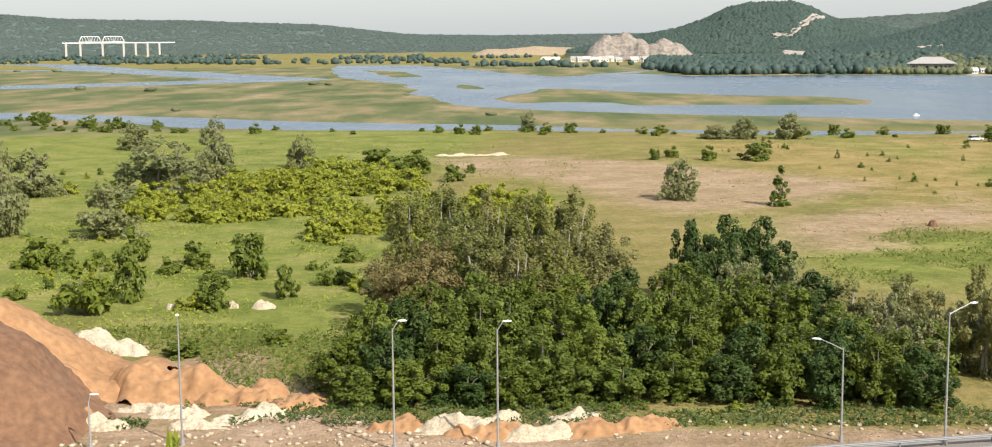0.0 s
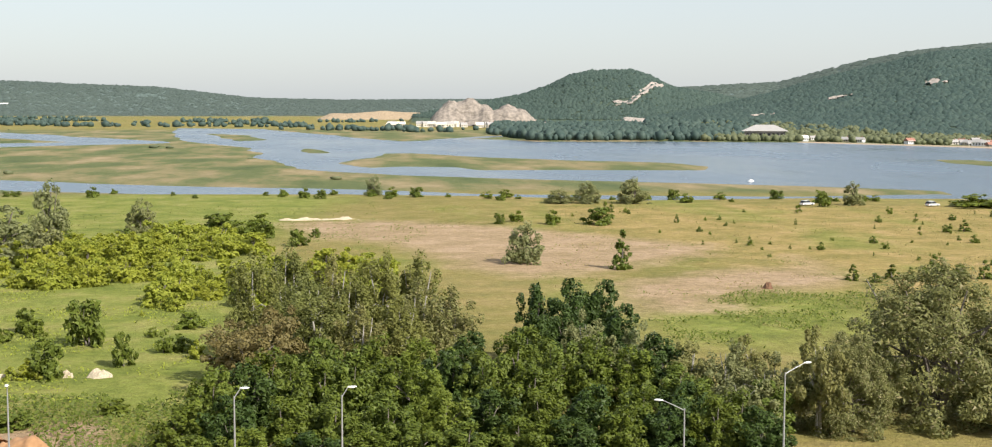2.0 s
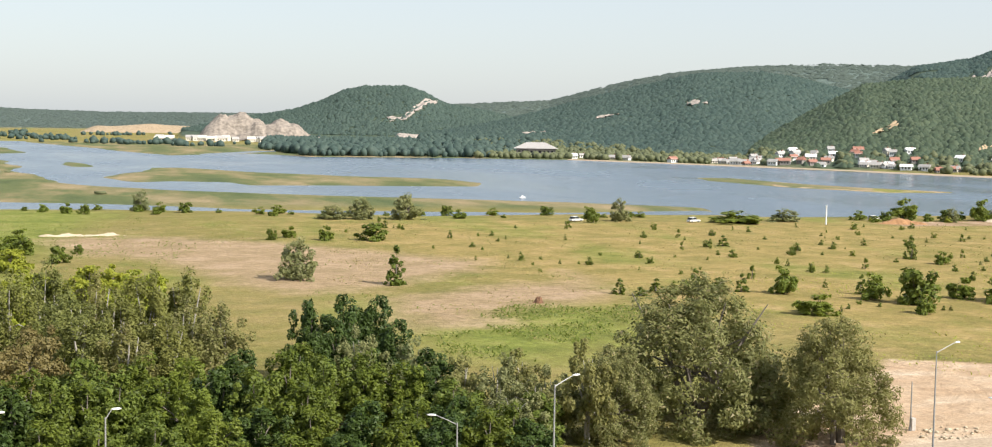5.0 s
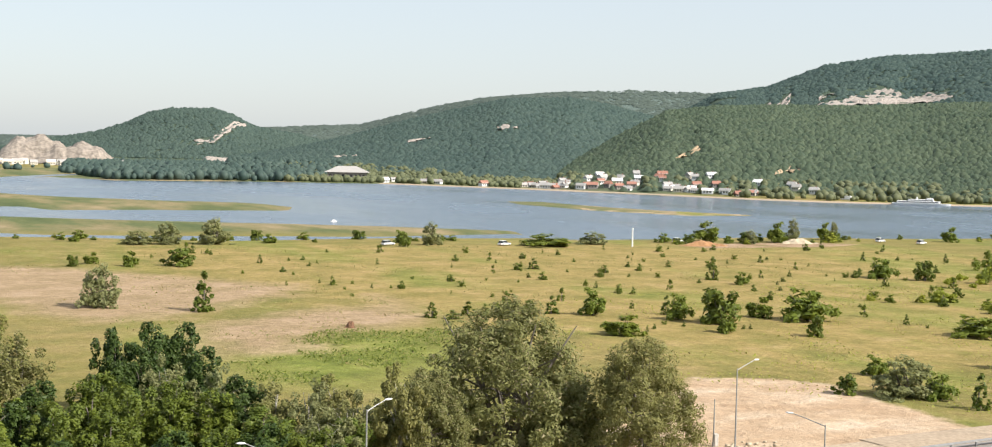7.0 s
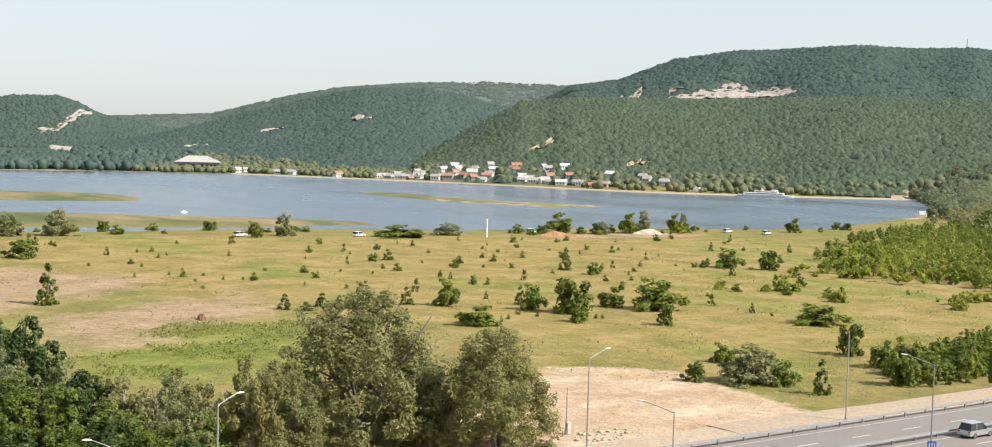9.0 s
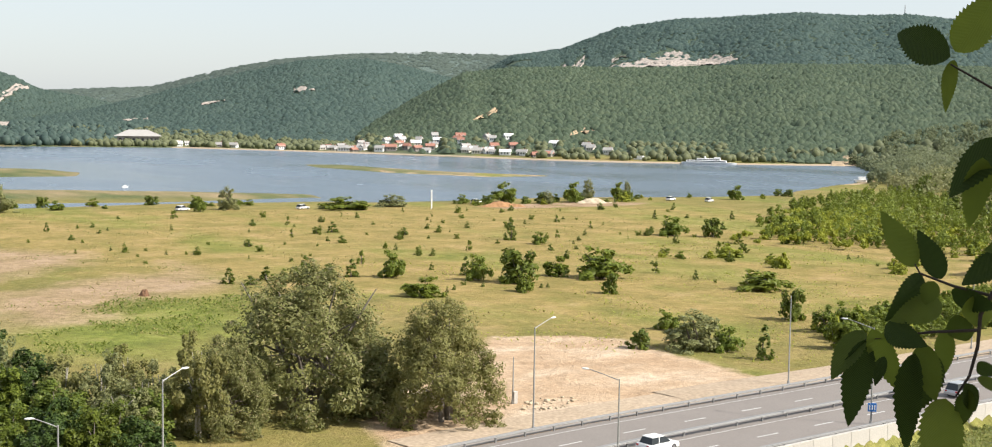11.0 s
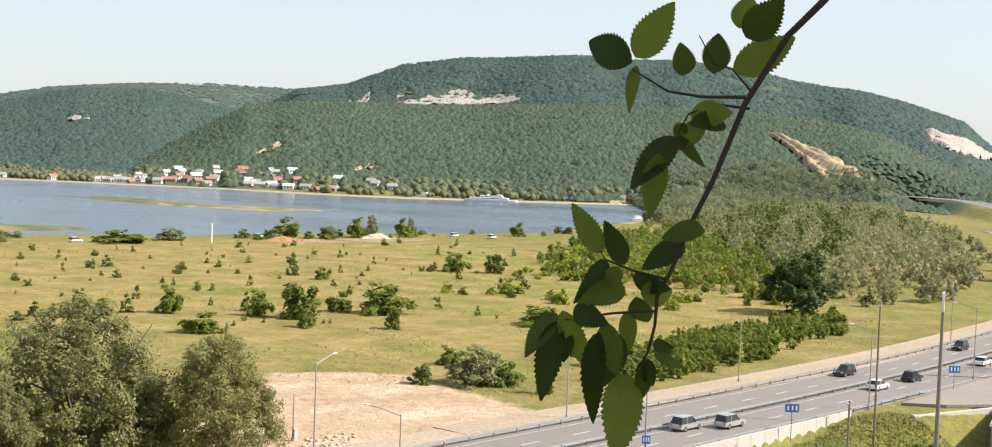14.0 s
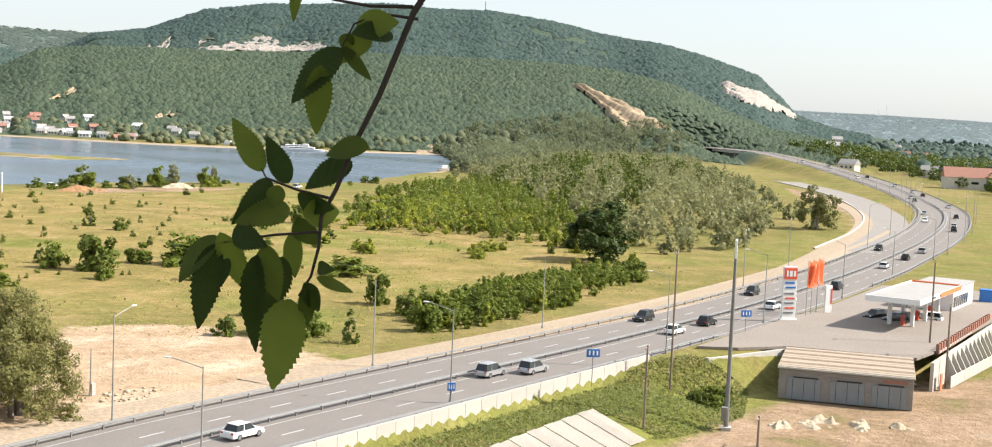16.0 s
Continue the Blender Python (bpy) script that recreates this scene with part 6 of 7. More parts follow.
for k, (x, y, w) in enumerate([(-40, 161, 3.2), (-33, 160.5, 2.2), (-29, 160, 4.0), (-28, 113.5, 6), (-22, 112.5, 6), (-31, 115, 7), (-34, 109.5, 5), (-25.5, 110, 6)]):
    heap("stone_heap", x, y, w * 1.2, w * 0.7, 0.8 if k < 3 else 1.0, 0, RUBBLE, "small heap of white rubble", 20 + k, 0.5)
for k, (x, y, w, h, mat) in enumerate([(-8, 109, 8, 1.6, ORANGE_EARTH), (-4, 108, 9, 2.0, RUBBLE), (-1.5, 106.5, 10, 2.2, ORANGE_EARTH), (3.5, 106, 9, 1.9, RUBBLE), (8, 107.5, 9, 1.9, ORANGE_EARTH), (11.5, 108.5, 8, 1.6, ORANGE_EARTH), (6, 111, 7, 1.4, RUBBLE), (0, 111, 7, 1.3, RUBBLE)]):
    heap("spoil_heap", x, y, w * 1.2, w * 0.5, h * 0.62, 5 * k, mat, "low heap of roadside spoil and rubble", 40 + k, 0.4)

for k, (x, y, w) in enumerate([(150, 71.5, 8), (154, 67.5, 7), (145.5, 74, 6), (157.5, 63.5, 6)]):
    heap("spoil_heap", x, y, w, w * 0.6, 0.7, 20 * k, RUBBLE, "low spread of pale rubble in the yard", 60 + k, 0.4)


def stones(name, seed, count, outline, size, label):
    rng = np.random.RandomState(seed)
    o = np.array(outline, float)
    x, y = (o[:, i].min() + (o[:, i].max() - o[:, i].min()) * rng.rand(count) for i in (0, 1))
    keep = outline_distance(x, y, outline) > 0
    x, y = x[keep], y[keep]
    s = size * (0.4 + 1.2 * rng.rand(len(x)) ** 2)
    v, f = crowns(rng, x, y, land(x, y)[0] - 0.1 * s, s, s * 1.1)
    tagged(new(name, soup(name, v, f, RUBBLE, False)), label, "stones", kind="stuff")


stones("stones", 61, 700, [(-45, 105), (-20, 112), (20, 110), (45, 109), (45, 105.5), (0, 104), (-45, 100)], 0.22, "scattered pale stones on roadside earth")
stones("stones", 62, 120, [(80, 120), (86, 124), (92, 122), (84, 117)], 0.25, "scattered pale stones on bare sand")


def tufts(seed, count, outline, tall, mat, label, keep_over=-0.1, size=0.24, clear=13, hole=None):
    """Grass and weeds, past counting."""
    rng = np.random.RandomState(seed)
    o = np.array(outline, float)
    x, y = (o[:, i].min() + (o[:, i].max() - o[:, i].min()) * rng.rand(count) for i in (0, 1))
    keep = (outline_distance(x, y, outline) > 0) & (waves(x, y, 9, 3) > keep_over) & (line_distance(x, y, ROAD[::3]) > clear)
    if hole:
        keep &= outline_distance(x, y, hole) < 0.2
    x, y = x[keep], y[keep]
    z = land(x, y)[0]
    p = np.stack([x, y, z + tall * (0.2 + 0.6 * rng.rand(len(x)))], 1)
    v, f = cards(rng, p, np.tile([0.2, -0.5, 0.6], (len(x), 1)), size, 0.45, 3)
    tagged(new("weeds", soup("weeds", v, f, mat, False)), label, "weeds", kind="stuff")


tufts(71, 9000, [(-45, 150), (-16, 150), (-14, 116), (-50, 118)], 0.5, LEAF_GREEN, "rank green weeds on disturbed ground")
# dark leaf tone covers both dark grass and the shadow along the grove's foot
tufts(72, 8000, [(-40, 109), (0, 108.5), (45, 108), (46, 114), (0, 117), (-40, 115)], 0.5, LEAF_DEEP, "roadside weeds under the grove", -0.1)
tufts(73, 42000, [(72, 80), (70, 88.5), (96, 91.5), (130, 94.5), (150, 96.5), (158, 95), (160, 86), (146, 79), (134, 78), (120, 80), (110, 79)], 0.35, LEAF_GRASS, "tall weeds on the bank below the road", -0.7, 0.2, 10.9, [(87, 72.5), (127, 79.5), (125, 86.6), (87, 80.4)])
tufts(82, 12000, [(72, 80), (70, 88.5), (96, 91.5), (130, 94.5), (150, 96.5), (158, 95), (160, 86), (146, 79), (134, 78), (120, 82)], 0.45, LEAF_STRAW, "dry stalks on the bank below the road", -0.1, 0.2, 10.9, [(87, 72.5), (127, 79.5), (125, 86.6), (87, 80.4)])
tufts(74, 7000, [(45, 196), (69, 226), (92, 222), (78, 187), (57, 170), (45, 175)], 0.5, LEAF_GREEN, "lush green weeds at the meadow's edge", -0.1, 0.28)
tufts(75, 16000, [(100, 165), (118, 130), (130, 122), (230, 135), (300, 210), (250, 260), (180, 280), (100, 240)], 0.4, LEAF_FRESH, "tall meadow grass with yellow flowers", -0.1, 0.2)
tufts(78, 14000, [(-90, 290), (-20, 215), (-16, 150), (-55, 140), (-80, 210)], 0.5, LEAF_FRESH, "bright meadow grass among shrubs", -0.05, 0.22)
tufts(79, 26000, [(20, 330), (40, 210), (60, 160), (110, 165), (130, 125), (240, 140), (320, 240), (330, 380), (140, 420), (20, 420)], 0.35, LEAF_STRAW, "dry straw-coloured meadow grass", 0.0, 0.24)
tufts(80, 16000, [(20, 330), (40, 210), (60, 160), (110, 165), (130, 125), (240, 140), (320, 240), (330, 380), (140, 420), (20, 420)], 0.35, LEAF_GRASS, "green clumps among dry meadow grass", 0.12, 0.26)
tufts(81, 16000, [(-110, 420), (10, 440), (20, 330), (-14, 215), (-20, 150), (-60, 140), (-95, 220)], 0.4, LEAF_GRASS, "mixed green meadow grass", -0.05, 0.28)

# ---- far bank ----
def house(x, y, z, w, d, h, turn, roof_mat, wall_mat, label):
    root = empty("house", pose(x, y, z - 1.0, 0, 0, turn))
    part("wall", box(bmesh.new(), 0, 0, h / 2, w, d, h + 1), wall_mat, root)
    bm = bmesh.new()
    e = 0.5
    vs = [bm.verts.new(p) for p in ((-w / 2 - e, -d / 2 - e, h), (w / 2 + e, -d / 2 - e, h), (w / 2 + e, d / 2 + e, h), (-w / 2 - e, d / 2 + e, h), (-w / 2 - e, 0, h + d * 0.42), (w / 2 + e, 0, h + d * 0.42))]
    for f in ((0, 1, 5, 4), (2, 3, 4, 5), (1, 2, 5), (3, 0, 4), (3, 2, 1, 0)):
        bm.faces.new([vs[i] for i in f])
    roof = part("roof", bm, roof_mat, root)
    part("chimney", box(bmesh.new(), w * 0.2, d * 0.15, h + d * 0.4, 0.7, 0.7, 1.8), ROOFRED, roof)
    for k in (-0.28, 0.0, 0.28):
        part("window", box(bmesh.new(), k * w, -d / 2 - 0.03, h * 0.55 + 0.5, w * 0.12, 0.1, 1.4), GLASS, root)
    return tagged(root, label, "house", "lakeside houses")


rng = random.Random(8)
cream = surface("cream_render", (0.6, 0.55, 0.46), (0.7, 0.65, 0.56), 0.2, 0.8, wear=0.15)
for az, r in PLOTS:
    x, y = float(r * math.sin(radians(az))), float(r * math.cos(radians(az)))
    tone = rng.choice([(WHITE, WHITE, "small white lakeside house"), (ROOFGREY, WHITE, "white lakeside house with a grey roof"), (ROOFGREY, WHITE, "white lakeside house with a grey roof"), (ROOFRED, WHITE, "white lakeside house with a red roof"), (ROOFGREY, cream, "cream lakeside house with a grey roof"), (ROOFRED, BLOCK, "block lakeside house with a red roof"), (WHITE, cream, "cream lakeside house with a pale roof")])
    house(x, y, height(x, y), rng.uniform(5, 8.5), rng.uniform(4.5, 6.5), rng.uniform(2.4, 4.4), -az + rng.uniform(-40, 40), tone[0], tone[1], tone[2])
for k in range(22):
    az, r = rng.uniform(2.0, 10.5), rng.uniform(1880, 1970)
    x, y = float(r * math.sin(radians(az))), float(r * math.cos(radians(az)))
    house(x, y, height(x, y), rng.uniform(9, 15), 9, rng.uniform(4, 6), -az + rng.uniform(-30, 30), rng.choice([cream, ROOFGREY]), cream, "pale house of a village below quarry rocks")
for k in range(16):
    az, r = rng.uniform(64, 71), rng.uniform(900, 2400)
    x, y = float(r * math.sin(radians(az))), float(r * math.cos(radians(az)))
    house(x, y, height(x, y), rng.uniform(10, 16), 9, rng.uniform(5, 8), -az + rng.uniform(-30, 30), rng.choice([ROOFGREY, ROOFGREY, ROOFRED]), cream, "house among dark trees beyond the road")
house(790, 286, 0, 34, 14, 8, -60, ROOFRED, cream, "long cream building with a rusty red roof")
inn = empty("lakeside_hotel", pose(402, 1243, 0, 0, 0, -18))
part("wall", box(bmesh.new(), 0, 0, 4, 38, 16, 9), BLOCK, inn)
bm = bmesh.new()
vs = [bm.verts.new(p) for p in ((-22, -10, 8), (22, -10, 8), (22, 10, 8), (-22, 10, 8), (-9, 0, 14), (9, 0, 14))]
for f in ((0, 1, 5, 4), (2, 3, 4, 5), (1, 2, 5), (3, 0, 4), (3, 2, 1, 0)):
    bm.faces.new([vs[i] for i in f])
part("roof", bm, ROOFGREY, inn)
for k in range(9):
    part("window", box(bmesh.new(), -16 + k * 4, -8.05, 4.8, 2.2, 0.15, 2.2), GLASS, inn)
part("terrace", box(bmesh.new(), -8, -11, 1.2, 50, 6, 2.4), CONCRETE, inn)
tagged(inn, "large lakeside building with a hipped grey roof", "hotel")

ship = empty("passenger_ship", pose(657, 731, -0.5, 0, 0, -46) @ Matrix.Diagonal((0.85, 0.85, 0.62, 1)))
bm = bmesh.new()
hull = [(-23, 3.6), (-22, 4.2), (14, 4.2), (20, 2.6), (24, 0.0), (20, -2.6), (14, -4.2), (-22, -4.2), (-23, -3.6)]
lo, hi = [bm.verts.new((x * 0.97, y * 0.85, -0.6)) for x, y in hull], [bm.verts.new((x, y, 2.2)) for x, y in hull]
for k in range(len(hull)):
    bm.faces.new((lo[k], lo[(k + 1) % len(hull)], hi[(k + 1) % len(hull)], hi[k]))
bm.faces.new(hi)
bm.faces.new(lo[::-1])
bmesh.ops.recalc_face_normals(bm, faces=bm.faces)
part("hull", bm, WHITE, ship)
part("lower_deck", box(bmesh.new(), -2, 0, 3.4, 34, 7, 2.4, edge=0.2), WHITE, ship)
part("upper_deck", box(bmesh.new(), 0, 0, 5.6, 20, 6, 2.0, edge=0.2), WHITE, ship)
part("bridge", box(bmesh.new(), 7, 0, 7.3, 5, 5, 1.6, edge=0.2), WHITE, ship)
part("funnel", tube(bmesh.new(), [(-3, 0, 6.6), (-3.4, 0, 9)], [0.8, 0.7], 8), WHITE, ship)
for s in (-1, 1):
    part("window_band", box(bmesh.new(), -2, s * 3.52, 3.6, 31, 0.06, 0.8), GLASS, ship)
    part("window_band", box(bmesh.new(), 0, s * 3.02, 5.8, 18, 0.06, 0.7), GLASS, ship)
tagged(ship, "white passenger ship moored at the far bank", "ship")


def boat(x, y, long, turn, label, z=-0.5):
    root = empty("boat", pose(x, y, z, 0, 0, turn))
    bm = bmesh.new()
    ring = [(-0.5, 0.16), (0.15, 0.18), (0.5, 0.0), (0.15, -0.18), (-0.5, -0.16)]
    lo, hi = [bm.verts.new((a * long * 0.9, b * long * 0.7, -0.2)) for a, b in ring], [bm.verts.new((a * long, b * long, 0.16 * long)) for a, b in ring]
    for k in range(5):
        bm.faces.new((lo[k], lo[(k + 1) % 5], hi[(k + 1) % 5], hi[k]))
    bm.faces.new(hi)
    part("hull", bm, WHITE, root)
    part("cabin", box(bmesh.new(), -0.05 * long, 0, 0.24 * long, 0.4 * long, 0.24 * long, 0.18 * long, edge=0.05), WHITE, root)
    return tagged(root, label, "boat", "boats")


boat(646, 795, 12, -60, "small white boat at the far bank")
boat(638, 818, 9, -60, "small white boat at the far bank")
boat(174.9, 559, 3, 10, "tiny white boat on the river")
boat(556, 496, 9, -30, "white boat by the near bank")
for x, y in [(188.3, 409.9), (149.7, 418.6), (260.0, 414.9), (343.0, 403.2), (352.8, 391.7)]:
    car(x, y, 20, CAR_WHITE, "white car parked near the river bank", 1.7, 4.8, height(x, y) + 0.02)
post = empty("white_post", pose(230, 396, height(230, 396)))
part("post", tube(bmesh.new(), [(0, 0, -0.2), (0, 0, 6.2)], [0.28, 0.22], 8), WHITE, post)
part("cap", tube(bmesh.new(), [(0, 0, 6.1), (0, 0, 6.4)], [0.34, 0.3], 8), WHITE, post)
tagged(post, "tall white marker post near the river", "post")
heap("clay_mound", 262, 398, 26, 8, 1.3, -5, ORANGE_EARTH, "low ridge of red clay near the river", 81, 0.5)
heap("sand_mound", 306, 405, 22, 10, 2.0, -10, RUBBLE, "pale sand heap near the river", 82, 0.5)
heap("sand_mound", -7, 377, 34, 5, 0.8, 4, RUBBLE, "pale sandy bank in the meadow", 83, 0.5)
heap("brush_pile", 75, 229, 4, 2.4, 1.1, 20, BROWN_EARTH, "dark pile of brushwood in dry grass", 84, 0.6)

bridge = empty("rail_bridge", pose(-806, 2787, 0, 0, 0, 15.5))
part("deck", box(bmesh.new(), 25, 0, 33, 225, 10, 2), WHITE, bridge)
for xx in (-80, -52, -8, 34, 58, 82, 106):
    part("pier", box(bmesh.new(), xx, 0, 16, 4, 9, 32), CONCRETE, bridge)
for c in (-32, 14):
    truss = part("truss", box(bmesh.new(), c, -4.5, 46, 34, 0.8, 1.2), WHITE, bridge)
    part("bottom_chord", box(bmesh.new(), c, -4.5, 35, 44, 0.8, 1.2), WHITE, truss)
    for k in range(-3, 4):
        part("strut", tube(bmesh.new(), [(c + k * 5.6, -4.5, 46), (c + k * 5.6 + (4 if k < 0 else -4 if k > 0 else 0), -4.5, 35)], [0.45, 0.45], 5), WHITE, truss)
    for s in (-1, 1):
        part("strut", tube(bmesh.new(), [(c + s * 17, -4.5, 46), (c + s * 22, -4.5, 35)], [0.7, 0.7], 5), WHITE, truss)
tagged(bridge, "white truss railway bridge beyond the marsh", "bridge")
for x, y, z, h in [(1860, 1578, 200, 34), (3800, 1672, 40, 60), (3830, 1660, 40, 70)]:
    tower = empty("radio_mast", pose(x, y, z))
    part("pole", tube(bmesh.new(), [(0, 0, -20), (0, 0, h)], [1.0, 0.6], 6), WHITE if h > 40 else STEEL, tower)
    tagged(tower, "slender mast on a distant hilltop", "mast")
over = empty("road_bridge", pose(1041, 580, 0, 0, 0, 50))
part("deck", box(bmesh.new(), 0, 0, 8.6, 100, 22, 2.4), CONCRETE, over)
for k in (-27, 0, 27):
    part("pier", box(bmesh.new(), k, 0, 3.6, 2, 16, 8), CONCRETE, over)
tagged(over, "grey concrete road bridge at the wood's end", "bridge")
tagged(strip("beach", spline([(404, 1151), (472, 1046), (537, 925), (588, 800), (642, 749), (710, 702), (768, 680)], 8.0), [(-6, -1.2), (-2, 0.0), (2, 0.4), (5, -0.6)], DIRT), "narrow pale beach along the far bank", "beach", kind="structure")


# ---- the elm whose twig hangs before the view ----
def elm_leaf_material():
    m, n, l, p = material("elm_leaf")
    v = n.new("ShaderNodeTexCoord").outputs["UV"]
    w = n.new("ShaderNodeTexWave")
    w.inputs["Scale"].default_value, w.inputs["Distortion"].default_value = 2.2, 1.5
    l.new(v, w.inputs["Vector"])
    r = n.new("ShaderNodeObjectInfo").outputs["Random"]
    g = noise_tex(n, l, n.new("ShaderNodeTexCoord").outputs["Object"], 40, 4)
    c = mix(n, l, ramp(n, l, r, ((0.25, (0.0, 0.0, 0.0)), (0.9, (1.0, 1.0, 1.0)))), (0.014, 0.03, 0.005), (0.17, 0.215, 0.03))
    c = mix(n, l, calc(n, l, "MULTIPLY", w.outputs["Fac"], 0.3), c, (0.12, 0.165, 0.03))
    c = mix(n, l, calc(n, l, "MULTIPLY", g, 0.35), c, (0.02, 0.035, 0.01))
    l.new(c, p.inputs["Base Color"])
    p.inputs["Roughness"].default_value = 0.6
    p.inputs["Specular IOR Level"].default_value = 0.2
    t = n.new("ShaderNodeBsdfTranslucent")
    l.new(c, t.inputs["Color"])
    s = n.new("ShaderNodeMixShader")
    s.inputs[0].default_value = 0.5
    l.new(p.outputs[0], s.inputs[1])
    l.new(t.outputs[0], s.inputs[2])
    l.new(s.outputs[0], n["Material Output"].inputs["Surface"])
    bump(n, l, w.outputs["Fac"], 0.4, 0.001, p)
    return m


ELM = elm_leaf_material()
TWIG = surface("twig_bark", (0.018, 0.012, 0.01), (0.04, 0.028, 0.022), 60, 0.9)
ORIGIN, ACROSS, UP, TOWARD = Vector((1.046, 0.94, 32.052)), Vector((0.638, -0.769, 0.044)), Vector((0.035, 0.085, 0.996)), Vector((-0.769, -0.633, 0.081))


def spot(a, b, c=0.0):
    """A place in the twig's own plane, in centimetres."""
    return ORIGIN + (ACROSS * a + UP * b + TOWARD * c) * 0.01


elm = empty("elm_tree", pose(3.1, -1.4, height(3.1, -1.4)))
base = elm.matrix_basis.translation.copy()


def elm_part(name, bm, mat, label="", parent=None, smooth=True):
    bmesh.ops.translate(bm, vec=-base, verts=bm.verts)
    return part(name, bm, mat, parent or elm, label, smooth)


top = spot(17.2, 30.5)
fork = Vector((2.5, -0.6, 33.6))
elm_part("trunk", tube(bmesh.new(), [base - Vector((0, 0, 0.3)), base + Vector((-0.05, 0.1, 1.4)), Vector((2.9, -1.1, 33.0)), Vector((3.0, -1.6, 35.5)), Vector((3.2, -1.9, 37.5))], [0.2, 0.16, 0.13, 0.08, 0.03], 10), BARK)
elm_part("limb", tube(bmesh.new(), [Vector((2.92, -1.1, 32.9)), fork, Vector((1.9, 0.15, 33.5)), Vector((1.45, 0.55, 32.9)), top], [0.06, 0.04, 0.022, 0.01, 0.0045], 8), BARK)


def twig(points, r0, r1, label=""):
    return elm_part("twig", tube(bmesh.new(), [spot(*p) for p in points], list(np.linspace(r0, r1, len(points))), 7), TWIG, label)


main = twig([(17.2, 30.5), (12.3, 24.1), (8.3, 20.2), (3.6, 12.7), (0, 4), (-2.7, -1.3), (-4.6, -6), (-6.2, -9), (-6.5, -12.3), (-7.3, -15.3), (-8.6, -17.4)], 0.0046, 0.0012, "dark slender hanging twig")
twig([(-5.3, -7), (-8.8, -6.1), (-12.1, -4.8), (-12.6, -3.8)], 0.0018, 0.0008)
twig([(3.6, 13.4), (-1, 13.5), (-5, 14.2), (-9, 16.8)], 0.0022, 0.001)
twig([(-6.4, -10.6), (-11.3, -10.9), (-14.6, -11.4), (-17.6, -11.8)], 0.0018, 0.0008)
twig([(4.1, 12.1), (0, 12.7), (-2.7, 11.6), (-4, 9.2)], 0.0018, 0.0008)
twig([(4.6, 13.6), (2.2, 16.6), (0.2, 17.2), (-1.5, 20.5)], 0.0014, 0.0006)


def elm_leaf(rng, ax, ay, bx, by, wide):
    """A toothed leaf from its stalk (ax, ay) to its tip (bx, by), creased along the midrib."""
    a, b = spot(ax, ay, rng.uniform(-2.5, 2.5)), spot(bx, by, rng.uniform(-4, 4))
    d = b - a
    long = d.length
    d.normalize()
    side = d.cross(TOWARD).normalized()
    face = side.cross(d).normalized()
    tilt = rng.uniform(-0.5, 0.5)
    side, face = side * math.cos(tilt) + face * math.sin(tilt), face * math.cos(tilt) - side * math.sin(tilt)
    half, droop, crease = wide * 0.01 / 2 * 1.05, rng.uniform(-0.12, 0.16), rng.uniform(0.12, 0.4)
    bm = bmesh.new()
    n, rib, edges = 30, [], {1: [], -1: []}
    for i in range(n + 1):
        u = i / n
        w = half * (math.sin(math.pi * u ** 0.72) ** 0.8 if 0 < u < 1 else 0.0) * (1 - 0.15 * u)
        bend = face * (-droop * long * u * u)
        mid = a + d * long * u + bend
        rib.append(bm.verts.new(mid))
        tooth = 1 + (0.1 if i % 2 else -0.05)
        for s in (1, -1):
            fwd = d * (0.35 * w if i % 2 else 0.12 * w)
            edges[s].append(bm.verts.new(mid + side * s * w * tooth * (1 + 0.06 * s) + fwd * 0.5 + face * crease * w))
    for s in (1, -1):
        for i in range(n):
            q = (rib[i], rib[i + 1], edges[s][i + 1], edges[s][i])
            bm.faces.new(q if s == 1 else q[::-1])
    bmesh.ops.remove_doubles(bm, verts=bm.verts, dist=0.00005)
    uv = bm.loops.layers.uv.new("UVMap")
    for f in bm.faces:
        for lp in f.loops:
            q = lp.vert.co - a
            lp[uv].uv = (q.dot(d) / long * 6 + abs(q.dot(side)) * 60, q.dot(side) * 20)
    ob = elm_part("leaf", bm, ELM)
    return ob


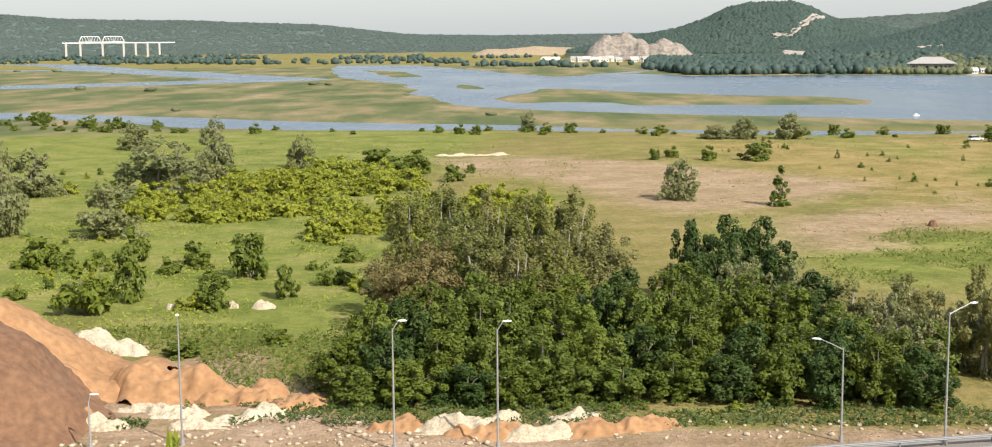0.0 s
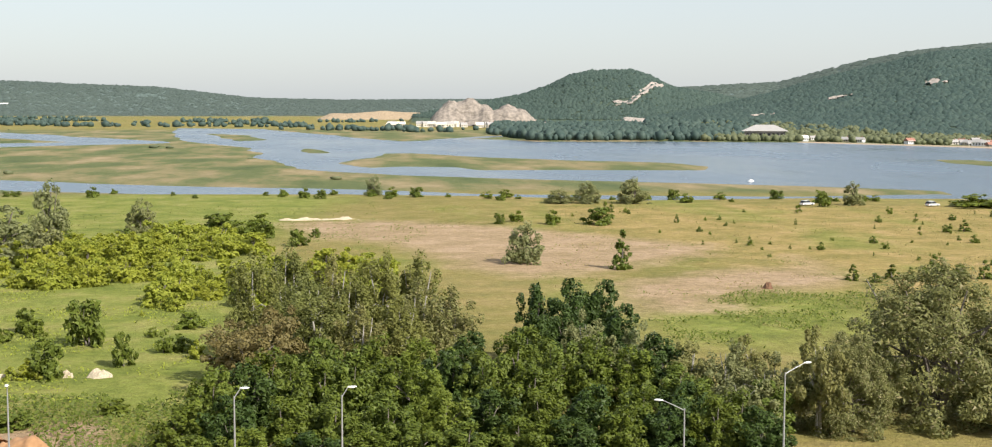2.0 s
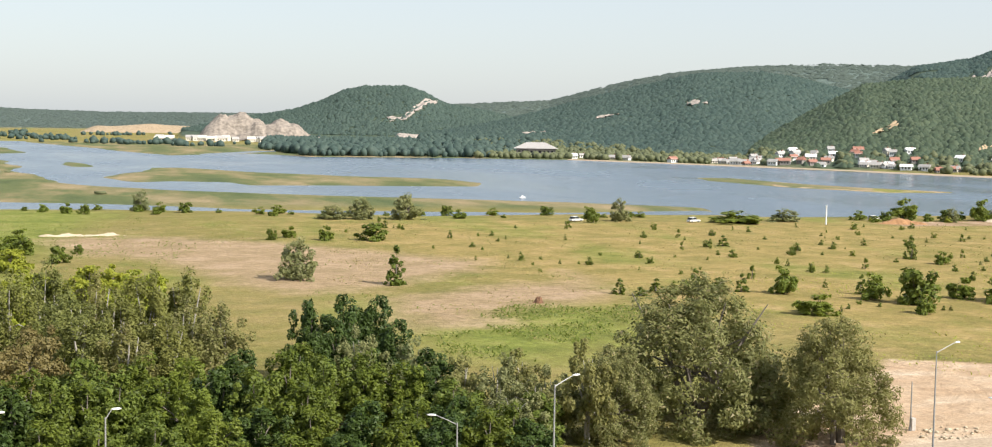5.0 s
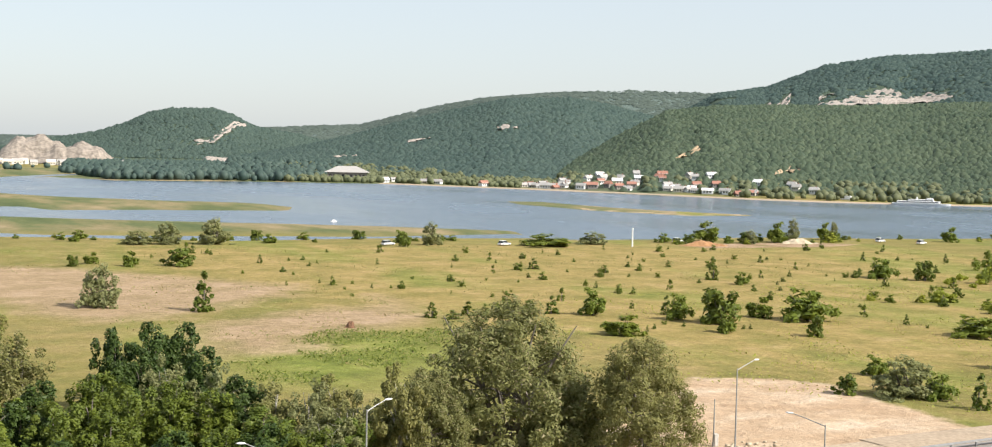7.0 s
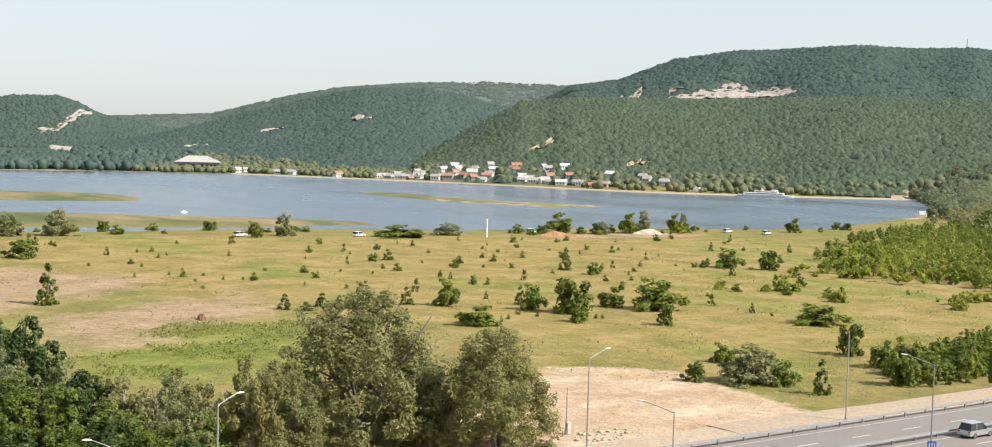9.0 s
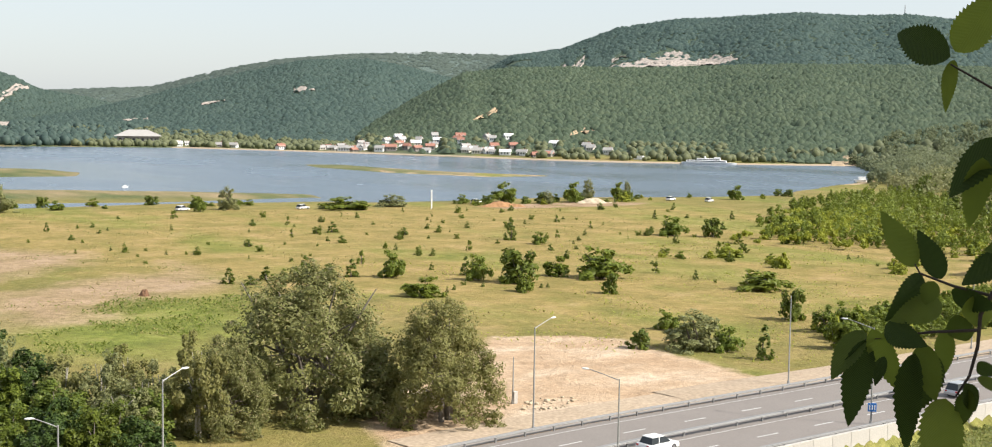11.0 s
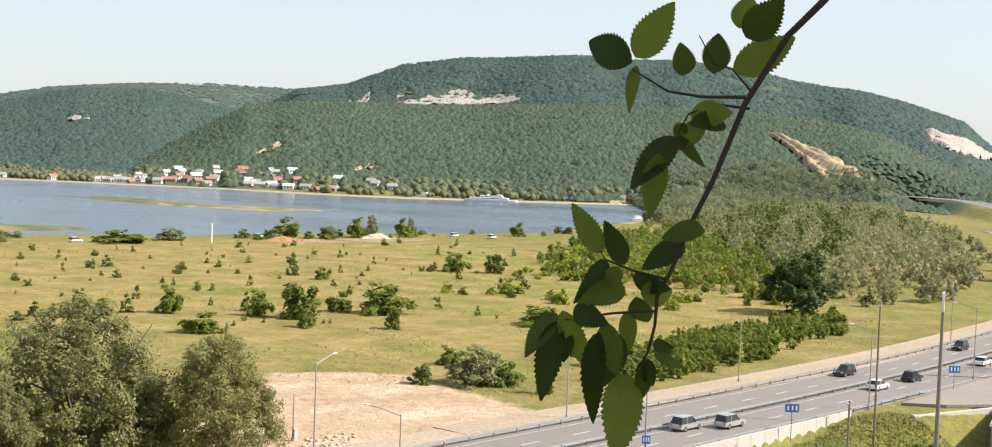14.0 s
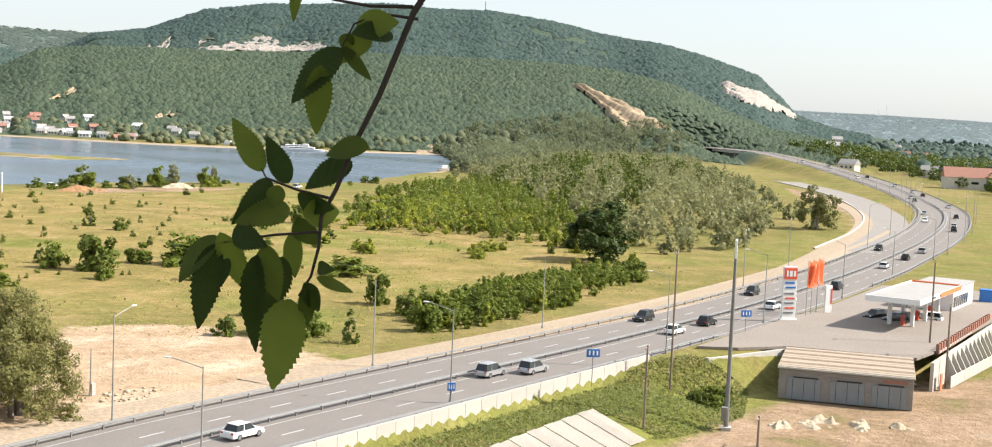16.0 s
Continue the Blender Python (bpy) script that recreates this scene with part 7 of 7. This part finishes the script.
rng = random.Random(12)
LOW = [(-2.5, 11.6, 2.3, 11.4, 3.3), (-3.0, 10.6, -4.3, 9.2, 1.7), (-4.0, 9.0, -9.2, 3.0, 3.6), (-6.0, 7.0, -7.3, 0.5, 3.0), (-4.0, 9.3, -1.0, 5.4, 1.5), (-0.9, -1.7, -6.1, -2.1, 2.7), (-3.1, -3.0, -8.0, -6.1, 3.0), (-9.0, -6.8, -4.3, -8.0, 2.5), (-10.7, -5.6, -11.6, -8.1, 2.0), (-11.9, -5.0, -14.9, -9.6, 2.7), (-12.5, -4.1, -16.1, 1.7, 2.8), (-9.9, -5.4, -12.3, -0.3, 2.5)]
TUFT = [(-9.9, -8.0, -14.9, -9.6, 3.0), (-17.6, -11.8, -19.6, -20.9, 3.3), (-17.8, -10.9, -20.9, -16.1, 3.0), (-16.9, -10.6, -14.1, -17.4, 2.7), (-15.6, -10.3, -11.9, -11.9, 2.8), (-12.6, -12.9, -13.9, -23.9, 3.0), (-10.6, -13.3, -13.3, -19.9, 4.0), (-9.6, -10.6, -9.6, -15.9, 2.1), (-8.6, -9.0, -7.3, -12.4, 2.7), (-8.1, -8.6, -4.5, -8.4, 3.2), (-9.6, -17.8, -11.1, -27.2, 4.9), (-7.8, -15.9, -6.6, -19.2, 2.0), (-7.3, -16.6, -8.1, -20.7, 2.0), (-6.6, -15.4, -3.1, -17.2, 1.3), (-6.6, -14.3, -4.5, -14.5, 1.5), (-15.6, -13.3, -16.6, -16.4, 1.3), (-11.9, -11.9, -10.6, -17.9, 3.0)]
HIGH = [(-9.0, 17.5, -14.9, 21.0, 4.0), (-8.6, 17.8, -4.3, 23.8, 4.0), (-8.6, 17.5, -9.6, 12.1, 1.6), (-3.3, 15.9, -3.6, 19.6, 2.8), (0.0, 16.2, 0.7, 21.0, 3.2), (2.3, 16.7, 9.6, 20.7, 4.0), (3.6, 20.0, 7.8, 23.9, 4.0), (3.0, 21.2, 4.3, 25.5, 3.0), (1.3, 10.7, -2.7, 9.9, 3.0), (-1.0, 10.5, -4.6, 7.6, 2.7)]
for q in LOW + TUFT + HIGH:
    elm_leaf(rng, *q)
# an unseen crown, added overhead to keep the sun off the twig
rs = np.random.RandomState(77)
c, pos, out = crown_points(rs, 60, 60, 0.13, lambda r, n: oval(r, n, 0.25))
pos = pos * np.array([5.0, 5.0, 4.6]) + np.array([3.3, -2.9, 33.2])
v, f = cards(rs, pos, out / (np.linalg.norm(out, axis=1)[:, None] + 1e-9), 0.11)
crown = new("crown", soup("crown", v - np.array(base), f, ELM, False))
crown.parent = elm
tagged(elm, "elm with a drooping leafy twig and an unseen crown added for shade", "tree")
